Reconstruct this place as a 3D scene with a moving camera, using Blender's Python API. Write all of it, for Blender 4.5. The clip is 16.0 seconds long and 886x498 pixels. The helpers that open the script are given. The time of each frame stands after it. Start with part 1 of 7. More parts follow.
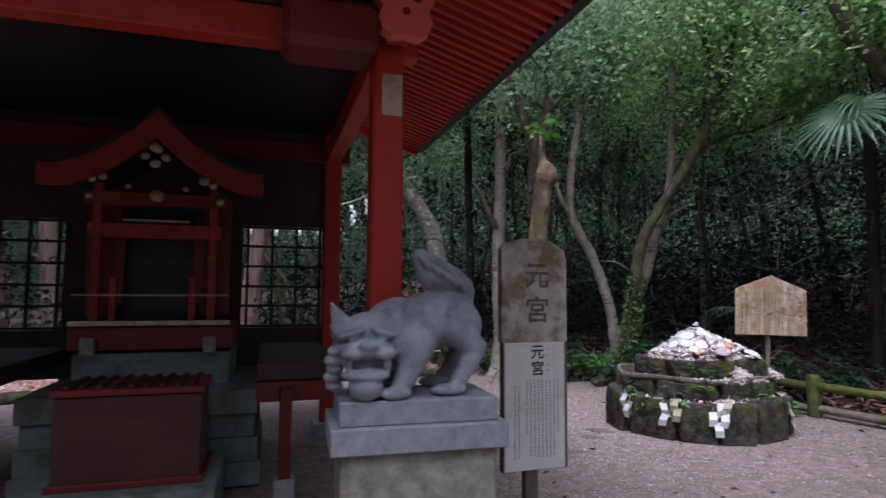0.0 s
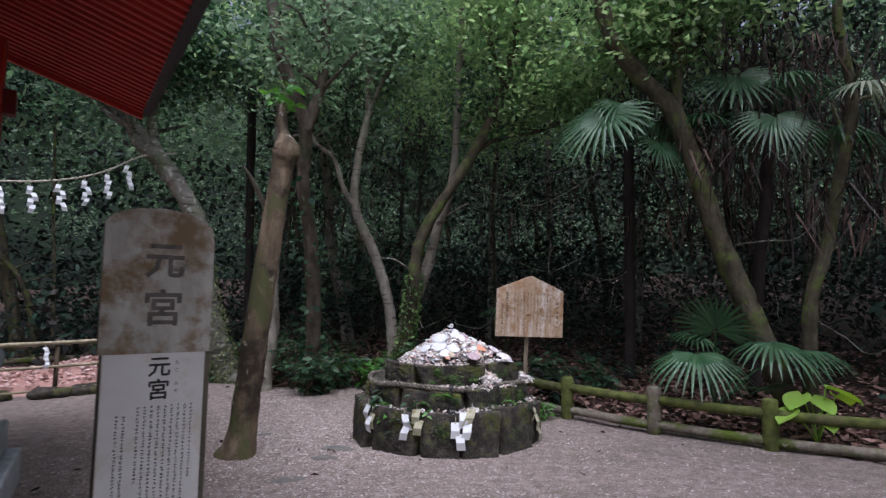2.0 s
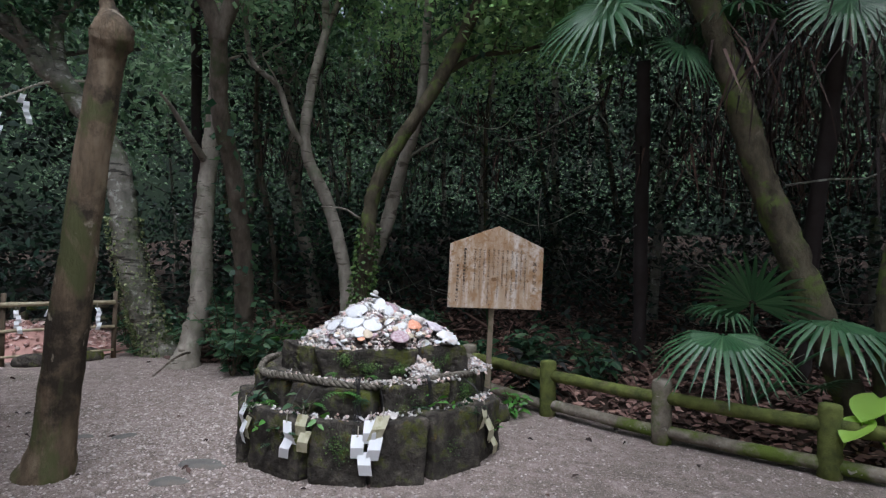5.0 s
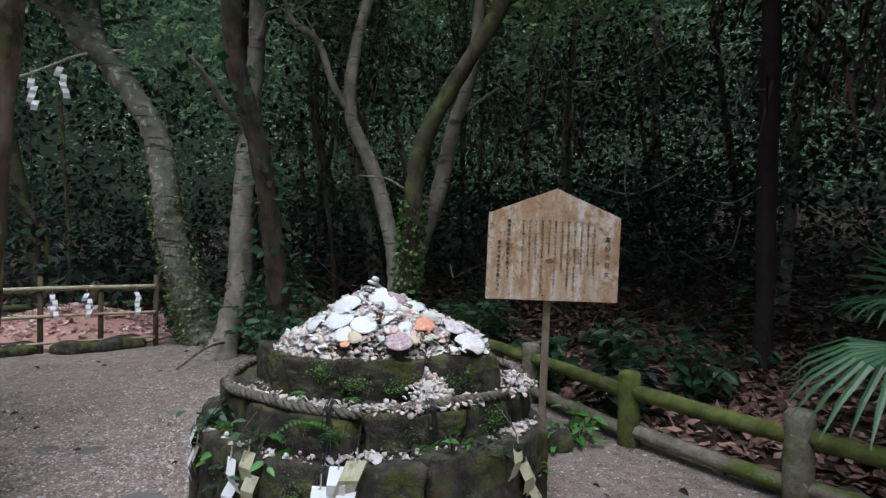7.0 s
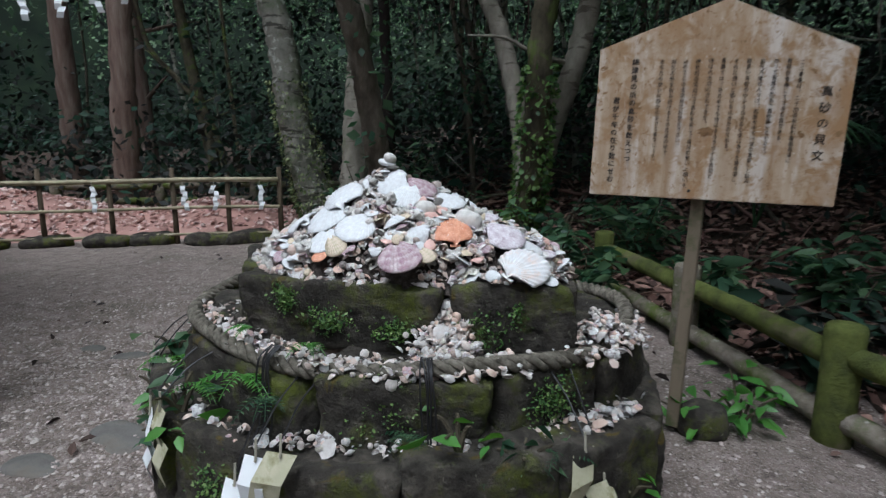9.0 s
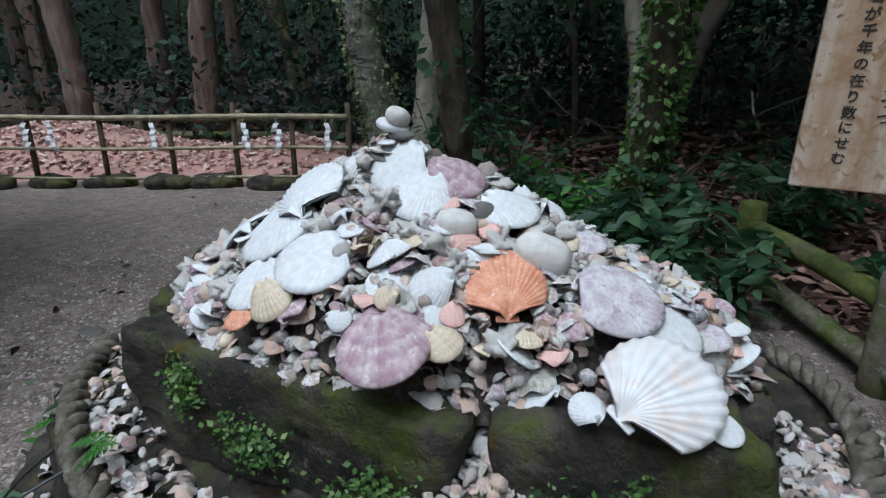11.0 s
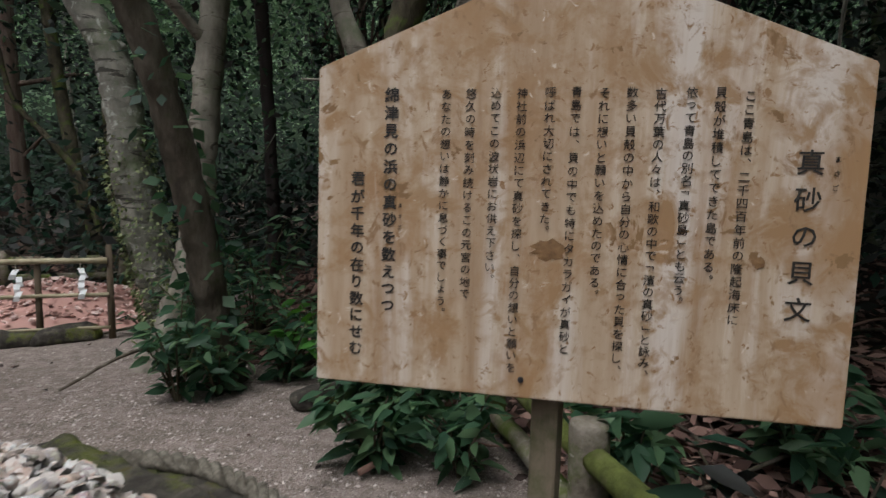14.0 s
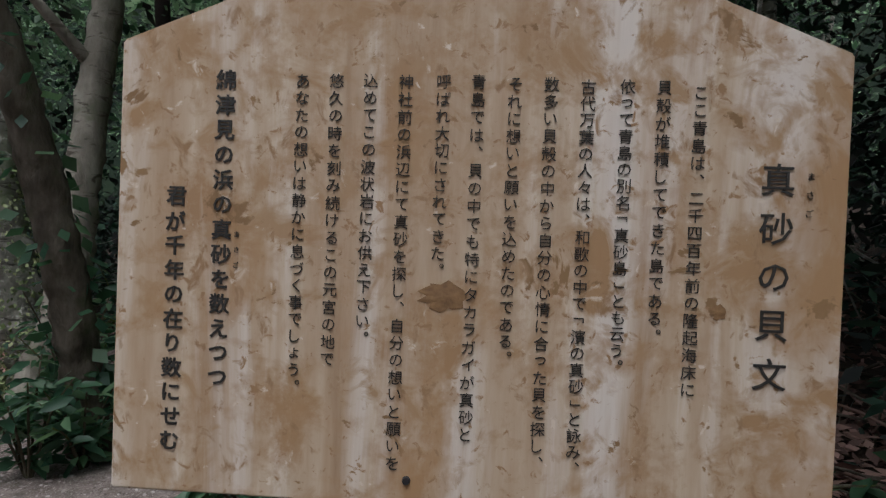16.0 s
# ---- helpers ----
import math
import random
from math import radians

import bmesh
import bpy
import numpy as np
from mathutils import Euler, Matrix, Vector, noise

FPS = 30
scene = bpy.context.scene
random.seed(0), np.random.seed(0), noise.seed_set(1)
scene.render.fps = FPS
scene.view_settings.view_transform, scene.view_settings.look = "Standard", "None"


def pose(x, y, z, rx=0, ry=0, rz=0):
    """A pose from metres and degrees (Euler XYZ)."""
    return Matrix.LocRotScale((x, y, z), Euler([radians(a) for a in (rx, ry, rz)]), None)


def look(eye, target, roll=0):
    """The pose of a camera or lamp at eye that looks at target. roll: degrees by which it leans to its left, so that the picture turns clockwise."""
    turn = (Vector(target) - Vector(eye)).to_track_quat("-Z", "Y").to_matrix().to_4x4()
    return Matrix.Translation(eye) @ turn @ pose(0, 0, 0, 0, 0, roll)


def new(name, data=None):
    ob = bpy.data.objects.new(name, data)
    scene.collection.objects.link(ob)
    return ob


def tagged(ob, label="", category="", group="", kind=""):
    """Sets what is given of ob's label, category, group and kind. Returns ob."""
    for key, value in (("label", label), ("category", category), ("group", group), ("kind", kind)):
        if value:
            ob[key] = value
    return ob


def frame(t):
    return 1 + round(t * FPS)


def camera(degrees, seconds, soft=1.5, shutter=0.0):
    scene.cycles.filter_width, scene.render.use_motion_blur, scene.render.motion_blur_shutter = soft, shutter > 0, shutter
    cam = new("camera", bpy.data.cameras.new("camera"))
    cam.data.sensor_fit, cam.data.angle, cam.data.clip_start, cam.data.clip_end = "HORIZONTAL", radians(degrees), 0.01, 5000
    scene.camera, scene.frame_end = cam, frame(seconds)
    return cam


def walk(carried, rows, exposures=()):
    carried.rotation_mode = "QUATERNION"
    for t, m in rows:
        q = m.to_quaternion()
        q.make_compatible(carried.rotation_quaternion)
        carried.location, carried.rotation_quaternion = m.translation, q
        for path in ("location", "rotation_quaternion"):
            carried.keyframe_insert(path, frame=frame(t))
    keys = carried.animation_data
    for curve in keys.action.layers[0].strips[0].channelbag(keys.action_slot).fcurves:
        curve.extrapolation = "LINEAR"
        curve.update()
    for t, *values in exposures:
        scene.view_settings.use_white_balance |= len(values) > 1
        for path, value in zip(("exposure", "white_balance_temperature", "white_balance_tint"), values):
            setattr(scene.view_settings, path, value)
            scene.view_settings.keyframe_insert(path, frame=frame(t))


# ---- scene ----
cam = camera(75.7, 16.0, soft=1.3, shutter=0.3)
METRES, EYE, TILT, LEAN, TURN = 9.0, 1.68, 4.2, -0.3, 0.0
ROWS = [
    (0.0, 0.0, 0.0, 0.0, 0.0, 0.0, -0.0),
    (0.5, 0.0304, 0.016, -0.002, -5.98, 0.46, -0.56),
    (1.0, 0.0653, 0.0423, -0.0075, -11.31, 0.48, -1.21),
    (1.5, 0.0971, 0.0674, -0.0062, -14.38, 0.51, -1.69),
    (2.0, 0.1309, 0.0923, -0.011, -16.45, 0.4, -2.0),
    (2.5, 0.1584, 0.1163, -0.0143, -18.02, 0.49, -2.2),
    (3.0, 0.1868, 0.1515, -0.018, -18.39, 0.03, -2.41),
    (3.5, 0.2123, 0.1801, -0.023, -17.72, -0.79, -2.27),
    (4.0, 0.24, 0.2096, -0.0256, -16.52, -1.87, -2.28),
    (6.5, 0.3524, 0.3724, -0.0392, -6.66, -4.69, -1.31),
    (7.0, 0.3771, 0.4089, -0.0457, -3.29, -5.46, -0.86),
    (7.5, 0.4027, 0.4462, -0.0541, 0.49, -7.16, -0.44),
    (8.0, 0.4226, 0.4876, -0.0604, 5.33, -9.38, -0.0),
    (8.5, 0.4368, 0.5231, -0.0686, 10.5, -12.06, 0.58),
    (9.0, 0.4434, 0.5627, -0.0781, 15.52, -15.15, 1.22),
    (9.5, 0.4391, 0.6092, -0.0834, 20.0, -17.65, 1.59),
    (12.0, 0.414, 0.6935, -0.0832, 25.89, -22.21, 2.07),
    (12.5, 0.4179, 0.6943, -0.0826, 23.12, -18.46, 2.12),
    (13.0, 0.4365, 0.7003, -0.0787, 19.16, -14.75, 1.82),
    (13.5, 0.4704, 0.718, -0.0792, 14.75, -11.59, 1.27),
    (14.0, 0.4891, 0.7371, -0.0778, 10.99, -9.41, 0.8),
    (14.5, 0.4903, 0.7583, -0.0781, 8.1, -7.88, 0.3),
    (15.0, 0.4911, 0.7688, -0.0813, 5.82, -6.95, -0.02),
    (15.5, 0.4925, 0.7708, -0.083, 4.12, -6.21, -0.17),
    (16.0, 0.4929, 0.7705, -0.0828, 3.39, -5.12, -0.18),
]
walk(cam, [(t, pose(0, 0, EYE, TILT, LEAN, TURN) @ pose(METRES * x, METRES * y, METRES * z, 90 + pitch, roll, yaw)) for t, x, y, z, yaw, pitch, roll in ROWS],
     exposures=[(0.0, 0.38, 5500, 22), (3.0, 0.34, 5580, 16), (6.5, 0.24, 5520, 8), (9.0, 0.06, 5450, 5), (12.0, -0.02, 5250, 3), (14.5, 0.24, 6100, 8), (16.0, 0.14, 5750, 8)])

# ---- world, sun ----
world = bpy.data.worlds.new("sky")
scene.world = world
world.use_nodes = True
wt = world.node_tree
sky = wt.nodes.new("ShaderNodeTexSky")
sky.sky_type = 'NISHITA'
sky.sun_disc = False
sky.sun_elevation = radians(69)
sky.sun_rotation = radians(186)
sky.air_density = 0.7
sky.dust_density = 8.0
sky.ozone_density = 0.4
overcast = wt.nodes.new("ShaderNodeHueSaturation")     # thin high cloud takes the blue out of the sky
overcast.inputs["Saturation"].default_value = 0.4
wt.links.new(sky.outputs[0], overcast.inputs["Color"])
wt.links.new(overcast.outputs[0], wt.nodes["Background"].inputs[0])
wt.nodes["Background"].inputs[1].default_value = 0.15
sun_data = bpy.data.lights.new("sun", 'SUN')
sun_data.energy, sun_data.angle, sun_data.color = 1.4, radians(40), (1.0, 0.98, 0.95)
sun = new("sun", sun_data)
sun.matrix_world = look((-1, -9, 24), (0, 0, 0))


# ---- materials ----
def material(name, colors, scale=6.0, rough=0.7, bump=0.3, bump_scale=40.0, metal=0.0, island=0.0, translucent=0.0,
             spots=None, spot_scale=2.0, spot_at=0.55, spec=0.4, objrand=0.0, stretch=(1, 1, 1), dist=0.012):
    """colors: two or three colours mixed by noise; spots: a stain colour in patches; island: hue spread from piece to piece."""
    m = bpy.data.materials.new(name)
    m.use_nodes = True
    nt = m.node_tree
    N, L = nt.nodes, nt.links
    bsdf = N["Principled BSDF"]
    tc = N.new("ShaderNodeTexCoord")
    mp = N.new("ShaderNodeMapping")
    mp.inputs["Scale"].default_value = stretch
    L.new(tc.outputs["Object"], mp.inputs[0])
    n1 = N.new("ShaderNodeTexNoise")
    n1.inputs["Scale"].default_value, n1.inputs["Detail"].default_value, n1.inputs["Roughness"].default_value = scale, 8, 0.65
    L.new(mp.outputs[0], n1.inputs[0])
    ramp = N.new("ShaderNodeValToRGB")
    ramp.color_ramp.elements[0].position, ramp.color_ramp.elements[1].position = 0.32, 0.68
    ramp.color_ramp.elements[0].color = (*colors[0], 1)
    ramp.color_ramp.elements[1].color = (*colors[-1], 1)
    if len(colors) > 2:
        for k, c in enumerate(colors[1:-1]):
            ramp.color_ramp.elements.new(0.32 + 0.36 * (k + 1) / (len(colors) - 1)).color = (*c, 1)
    src = n1.outputs[0]
    if island or objrand:
        if island:
            g = N.new("ShaderNodeNewGeometry")
            rnd = g.outputs["Random Per Island"]
        else:
            g = N.new("ShaderNodeObjectInfo")
            rnd = g.outputs["Random"]
        mx = N.new("ShaderNodeMix")
        mx.inputs[0].default_value = island or objrand
        L.new(src, mx.inputs[2])
        L.new(rnd, mx.inputs[3])
        src = mx.outputs[0]
        ramp.color_ramp.elements[0].position = 0.1
        ramp.color_ramp.elements[len(ramp.color_ramp.elements) - 1].position = 0.9
    L.new(src, ramp.inputs[0])
    col = ramp.outputs[0]
    if spots:
        n2 = N.new("ShaderNodeTexNoise")
        n2.inputs["Scale"].default_value, n2.inputs["Detail"].default_value, n2.inputs["Roughness"].default_value = spot_scale, 7, 0.7
        L.new(tc.outputs["Object"], n2.inputs[0])
        r2 = N.new("ShaderNodeMapRange")
        r2.inputs[1].default_value, r2.inputs[2].default_value = spot_at - 0.06, spot_at + 0.08
        L.new(n2.outputs[0], r2.inputs[0])
        m2 = N.new("ShaderNodeMix")
        m2.data_type = 'RGBA'
        L.new(r2.outputs[0], m2.inputs[0])
        L.new(col, m2.inputs[6])
        m2.inputs[7].default_value = (*spots, 1)
        col = m2.outputs[2]
    L.new(col, bsdf.inputs["Base Color"])
    n3 = N.new("ShaderNodeTexNoise")
    n3.inputs["Scale"].default_value, n3.inputs["Detail"].default_value, n3.inputs["Roughness"].default_value = bump_scale, 6, 0.7
    L.new(mp.outputs[0], n3.inputs[0])
    rr = N.new("ShaderNodeMapRange")
    rr.inputs[3].default_value, rr.inputs[4].default_value = max(0.05, rough - 0.15), min(1, rough + 0.15)
    L.new(n3.outputs[0], rr.inputs[0])
    L.new(rr.outputs[0], bsdf.inputs["Roughness"])
    if bump:
        b = N.new("ShaderNodeBump")
        b.inputs["Strength"].default_value, b.inputs["Distance"].default_value = bump, dist
        L.new(n3.outputs[0], b.inputs["Height"])
        L.new(b.outputs[0], bsdf.inputs["Normal"])
    bsdf.inputs["Metallic"].default_value = metal
    bsdf.inputs["Specular IOR Level"].default_value = spec
    if translucent:
        tr = N.new("ShaderNodeBsdfTranslucent")
        hs = N.new("ShaderNodeHueSaturation")
        hs.inputs["Value"].default_value, hs.inputs["Saturation"].default_value = 1.5, 1.15
        hs.inputs["Hue"].default_value = 0.485
        L.new(col, hs.inputs["Color"])
        L.new(hs.outputs[0], tr.inputs[0])
        ms = N.new("ShaderNodeMixShader")
        ms.inputs[0].default_value = translucent
        L.new(bsdf.outputs[0], ms.inputs[1])
        L.new(tr.outputs[0], ms.inputs[2])
        L.new(ms.outputs[0], N["Material Output"].inputs[0])
    return m


M_SOIL = material("soil", [(0.138, 0.107, 0.093), (0.226, 0.181, 0.158), (0.33, 0.272, 0.245)], 9, 0.95, 0.9, 55, spots=(0.15, 0.122, 0.10), spot_scale=0.9, spot_at=0.58, spec=0.2, dist=0.03)
# dark leaf mould with the wood's shade put into its colour
M_HUMUS_SHADED = material("humus_shaded", [(0.018, 0.013, 0.010), (0.040, 0.027, 0.020), (0.075, 0.05, 0.038)], 5, 0.95, 0.9, 40, spec=0.15, dist=0.04)
# grit coloured nearly black to paint the shade between the shells
M_GRIT_SHADED = material("shell_grit_shaded", [(0.035, 0.028, 0.024), (0.09, 0.072, 0.062), (0.20, 0.17, 0.15)], 60, 0.9, 1.0, 120, dist=0.015)
M_CHIPS = material("gravel", [(0.17, 0.135, 0.115), (0.32, 0.265, 0.24), (0.50, 0.435, 0.40)], 3, 0.85, 0.2, 60, island=0.85)
M_SHELLBITS = material("shell_bits", [(0.36, 0.30, 0.26), (0.50, 0.44, 0.40), (0.27, 0.22, 0.19)], 3, 0.7, 0.2, 60, island=0.85)
M_LITTER = material("dead_leaves", [(0.075, 0.044, 0.036), (0.175, 0.10, 0.08), (0.34, 0.21, 0.17)], 3, 0.8, 0.3, 40, island=0.85, spec=0.3)
M_FROND = material("dead_fronds", [(0.016, 0.011, 0.010), (0.045, 0.029, 0.025), (0.07, 0.060, 0.058), (0.03, 0.022, 0.020), (0.13, 0.082, 0.066)], 3, 0.8, 0.3, 40, island=0.85, spec=0.2)
M_LEAF = material("leaf", [(0.020, 0.050, 0.030), (0.045, 0.095, 0.050), (0.11, 0.18, 0.09)], 2, 0.42, 0.15, 60, island=0.75, translucent=0.42, spec=0.3)
# leaf greens darkened to carry the shade of the deep wood
M_LEAF_SHADED = material("leaf_dark", [(0.007, 0.014, 0.011), (0.022, 0.021, 0.019), (0.013, 0.034, 0.021), (0.040, 0.034, 0.032), (0.018, 0.044, 0.028), (0.045, 0.074, 0.048)], 0.6, 0.5, 0.1, 60, island=0.6, translucent=0.15, spec=0.15)
# two brighter copies of the leaf colour, painting daylight in the canopy
M_LEAF_LIT = material("leaf_light", [(0.11, 0.20, 0.085), (0.20, 0.31, 0.14), (0.33, 0.42, 0.22)], 2, 0.42, 0.1, 60, island=0.8, translucent=0.62, spec=0.4)
M_LEAF_HALF_LIT = material("leaf_mid", [(0.055, 0.105, 0.058), (0.12, 0.185, 0.105), (0.21, 0.28, 0.18)], 1.0, 0.45, 0.1, 60, island=0.7, translucent=0.6, spec=0.4)
M_LEAF_FRESH = material("leaf_fresh", [(0.05, 0.16, 0.03), (0.10, 0.25, 0.045)], 5, 0.4, 0.2, 60, island=0.6, translucent=0.3, spec=0.5)
M_LEAF_LIME = material("leaf_lime", [(0.20, 0.36, 0.05), (0.30, 0.46, 0.08)], 5, 0.45, 0.2, 60, island=0.5, translucent=0.3)
M_IVY = material("ivy", [(0.03, 0.075, 0.02), (0.075, 0.15, 0.03), (0.16, 0.23, 0.07)], 3, 0.5, 0.2, 60, island=0.85, translucent=0.15)
M_LICHEN = material("lichen_leaves", [(0.05, 0.075, 0.02), (0.12, 0.15, 0.05), (0.24, 0.26, 0.12)], 3, 0.6, 0.2, 60, island=0.85)
M_PALM = material("palm_leaf", [(0.018, 0.055, 0.022), (0.036, 0.098, 0.038), (0.08, 0.15, 0.07)], 3, 0.38, 0.2, 60, island=0.7, translucent=0.18, spec=0.5)
M_PALM_PALE = material("palm_leaf_pale", [(0.07, 0.11, 0.07), (0.20, 0.24, 0.16), (0.33, 0.34, 0.24)], 3, 0.5, 0.2, 60, island=0.8, translucent=0.15)
M_BARK = material("bark", [(0.045, 0.036, 0.027), (0.10, 0.082, 0.062), (0.17, 0.145, 0.115)], 8, 0.9, 0.9, 28, spots=(0.055, 0.07, 0.028), spot_scale=2.2, spot_at=0.60, stretch=(1, 1, 0.35), dist=0.03, spec=0.2)
M_BARK_GREY = material("bark_grey", [(0.11, 0.105, 0.088), (0.19, 0.18, 0.15), (0.28, 0.26, 0.22)], 5, 0.88, 0.8, 22, spots=(0.10, 0.13, 0.06), spot_scale=1.6, spot_at=0.57, stretch=(1, 1, 0.7), dist=0.03, spec=0.2)
M_BARK_PALE = material("bark_pale", [(0.13, 0.115, 0.09), (0.22, 0.195, 0.16), (0.33, 0.30, 0.25)], 5, 0.88, 0.7, 22, spots=(0.15, 0.155, 0.10), spot_scale=2.6, spot_at=0.6, stretch=(1, 1, 0.5), dist=0.03, spec=0.2)
M_BARK_MOSS = material("bark_mossy", [(0.040, 0.033, 0.024), (0.085, 0.072, 0.048), (0.14, 0.12, 0.08)], 7, 0.92, 0.9, 26, spots=(0.075, 0.10, 0.025), spot_scale=2.6, spot_at=0.60, stretch=(1, 1, 0.5), dist=0.03, spec=0.15)
M_BARK_RED = material("bark_cedar", [(0.115, 0.075, 0.06), (0.19, 0.135, 0.11), (0.28, 0.22, 0.18)], 10, 0.92, 0.9, 30, stretch=(1, 1, 0.12), dist=0.03, spec=0.15)
M_POLE = material("pole_bark", [(0.075, 0.058, 0.04), (0.17, 0.125, 0.08), (0.27, 0.21, 0.145)], 6, 0.9, 0.8, 30, spots=(0.045, 0.035, 0.025), spot_scale=2.5, spot_at=0.53, stretch=(1, 1, 0.3), dist=0.03, spec=0.2)
M_STONE = material("mossy_stone", [(0.024, 0.021, 0.018), (0.054, 0.047, 0.039), (0.12, 0.104, 0.085)], 9, 0.95, 1.0, 34, spots=(0.095, 0.11, 0.018), spot_scale=5.0, spot_at=0.575, dist=0.03, spec=0.2)
M_FLATSTONE = material("flat_stone", [(0.10, 0.092, 0.084), (0.17, 0.16, 0.147)], 8, 0.85, 0.6, 40, spots=(0.14, 0.12, 0.10), spot_scale=4)
M_GRANITE = material("granite", [(0.19, 0.205, 0.215), (0.245, 0.265, 0.28), (0.30, 0.325, 0.34)], 14, 0.75, 0.35, 90, spots=(0.17, 0.185, 0.175), spot_scale=2.4, spot_at=0.60, dist=0.005)
M_GRANITE_OLD = material("granite_aged", [(0.13, 0.14, 0.10), (0.23, 0.235, 0.19), (0.34, 0.34, 0.29)], 9, 0.85, 0.5, 60, spots=(0.24, 0.16, 0.085), spot_scale=2.0, spot_at=0.60, dist=0.008)
M_STATUE = material("statue_stone", [(0.15, 0.165, 0.18), (0.235, 0.26, 0.285), (0.33, 0.355, 0.38)], 6, 0.75, 0.35, 70, spots=(0.13, 0.13, 0.11), spot_scale=4.0, spot_at=0.60, dist=0.006)
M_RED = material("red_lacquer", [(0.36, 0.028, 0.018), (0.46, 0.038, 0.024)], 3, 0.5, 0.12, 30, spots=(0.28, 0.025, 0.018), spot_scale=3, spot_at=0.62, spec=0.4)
# two darker reds: the dim hall interior is put into the lacquer colour
M_RED_DARK_SHADED = material("red_lacquer_dark_shaded", [(0.10, 0.011, 0.010), (0.16, 0.018, 0.015)], 4, 0.55, 0.15, 30, spec=0.4)
M_RED_SHADED = material("red_lacquer_shaded", [(0.20, 0.018, 0.014), (0.28, 0.026, 0.019)], 4, 0.55, 0.15, 30, spots=(0.12, 0.014, 0.012), spot_scale=5, spot_at=0.58, spec=0.35)
M_CORAL = material("coral_paint", [(0.62, 0.12, 0.08), (0.70, 0.16, 0.11)], 4, 0.55, 0.1, 40)
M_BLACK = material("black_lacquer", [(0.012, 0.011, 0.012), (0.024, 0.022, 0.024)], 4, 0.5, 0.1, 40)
M_CREAM = material("cream_paper", [(0.42, 0.37, 0.26), (0.52, 0.47, 0.35)], 6, 0.8, 0.2, 40, spots=(0.33, 0.28, 0.19), spot_scale=4)
M_GOLD = material("gilt_metal", [(0.26, 0.21, 0.12), (0.42, 0.37, 0.25)], 8, 0.45, 0.1, 40, metal=0.7)
M_BOXRED = material("offertory_wood", [(0.045, 0.016, 0.014), (0.08, 0.026, 0.022)], 5, 0.5, 0.25, 30, stretch=(0.2, 1, 1))
M_GREENSTONE = material("green_grey_stone", [(0.12, 0.15, 0.135), (0.19, 0.225, 0.20)], 5, 0.8, 0.4, 40, spots=(0.085, 0.10, 0.07), spot_scale=2.0)
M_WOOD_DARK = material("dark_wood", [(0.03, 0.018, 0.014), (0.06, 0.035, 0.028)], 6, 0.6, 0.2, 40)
M_CONCRETE = material("concrete", [(0.24, 0.24, 0.24), (0.36, 0.36, 0.36)], 12, 0.85, 0.3, 60)
M_BOARD = material("board_wood", [(0.28, 0.175, 0.10), (0.385, 0.27, 0.175), (0.46, 0.355, 0.255), (0.59, 0.52, 0.45)], 4.5, 0.7, 0.25, 40, spots=(0.31, 0.185, 0.095), spot_scale=7.5, spot_at=0.56, stretch=(2.2, 1, 0.22), dist=0.004)
M_INK = material("ink", [(0.014, 0.012, 0.011), (0.03, 0.025, 0.02)], 30, 0.7, 0.0, 40)
M_INK_FADED = material("ink_faded", [(0.05, 0.045, 0.04), (0.14, 0.125, 0.105)], 14, 0.8, 0.0, 40)
M_POST = material("post_wood", [(0.10, 0.075, 0.05), (0.19, 0.15, 0.105)], 6, 0.85, 0.5, 30, stretch=(1, 1, 0.15), spots=(0.075, 0.085, 0.035), spot_scale=4, spot_at=0.58)
M_OLDBOARD = material("weathered_board", [(0.20, 0.185, 0.15), (0.35, 0.335, 0.29), (0.44, 0.43, 0.38)], 5, 0.85, 0.4, 30, spots=(0.17, 0.12, 0.065), spot_scale=4.5, spot_at=0.52, stretch=(1, 1, 0.4), dist=0.006)
M_OLDBOARD_SIDE = material("weathered_edge", [(0.05, 0.045, 0.035), (0.13, 0.11, 0.075)], 9, 0.9, 0.5, 40, stretch=(1, 1, 0.2))
M_WHITEBOARD = material("white_panel", [(0.52, 0.51, 0.47), (0.62, 0.61, 0.58)], 3, 0.55, 0.08, 40, spots=(0.47, 0.42, 0.32), spot_scale=2.6, spot_at=0.6)
M_FENCE = material("mossy_log", [(0.10, 0.085, 0.065), (0.18, 0.155, 0.12), (0.27, 0.24, 0.20)], 9, 0.92, 0.7, 40, spots=(0.085, 0.115, 0.02), spot_scale=2.6, spot_at=0.52, dist=0.02, spec=0.15)
M_FENCE_MOSS = material("very_mossy_log", [(0.055, 0.062, 0.024), (0.10, 0.115, 0.032), (0.155, 0.175, 0.05)], 7, 0.95, 0.8, 60, spots=(0.15, 0.12, 0.085), spot_scale=2.4, spot_at=0.60, dist=0.02, spec=0.12)
M_BAMBOO = material("bamboo", [(0.17, 0.145, 0.085), (0.30, 0.255, 0.16), (0.40, 0.35, 0.24)], 6, 0.6, 0.3, 30, stretch=(1, 1, 1))
M_BAMBOO_DARK = material("fence_stake", [(0.065, 0.048, 0.032), (0.13, 0.095, 0.06)], 8, 0.9, 0.5, 30, stretch=(1, 1, 0.2))
M_ROPE = material("dark_rope", [(0.055, 0.048, 0.038), (0.13, 0.115, 0.092), (0.23, 0.205, 0.17)], 30, 0.95, 0.9, 140, dist=0.008, spec=0.1)
M_ROPE_PALE = material("straw_rope", [(0.34, 0.31, 0.24), (0.47, 0.44, 0.36)], 30, 0.9, 0.6, 120, dist=0.006)
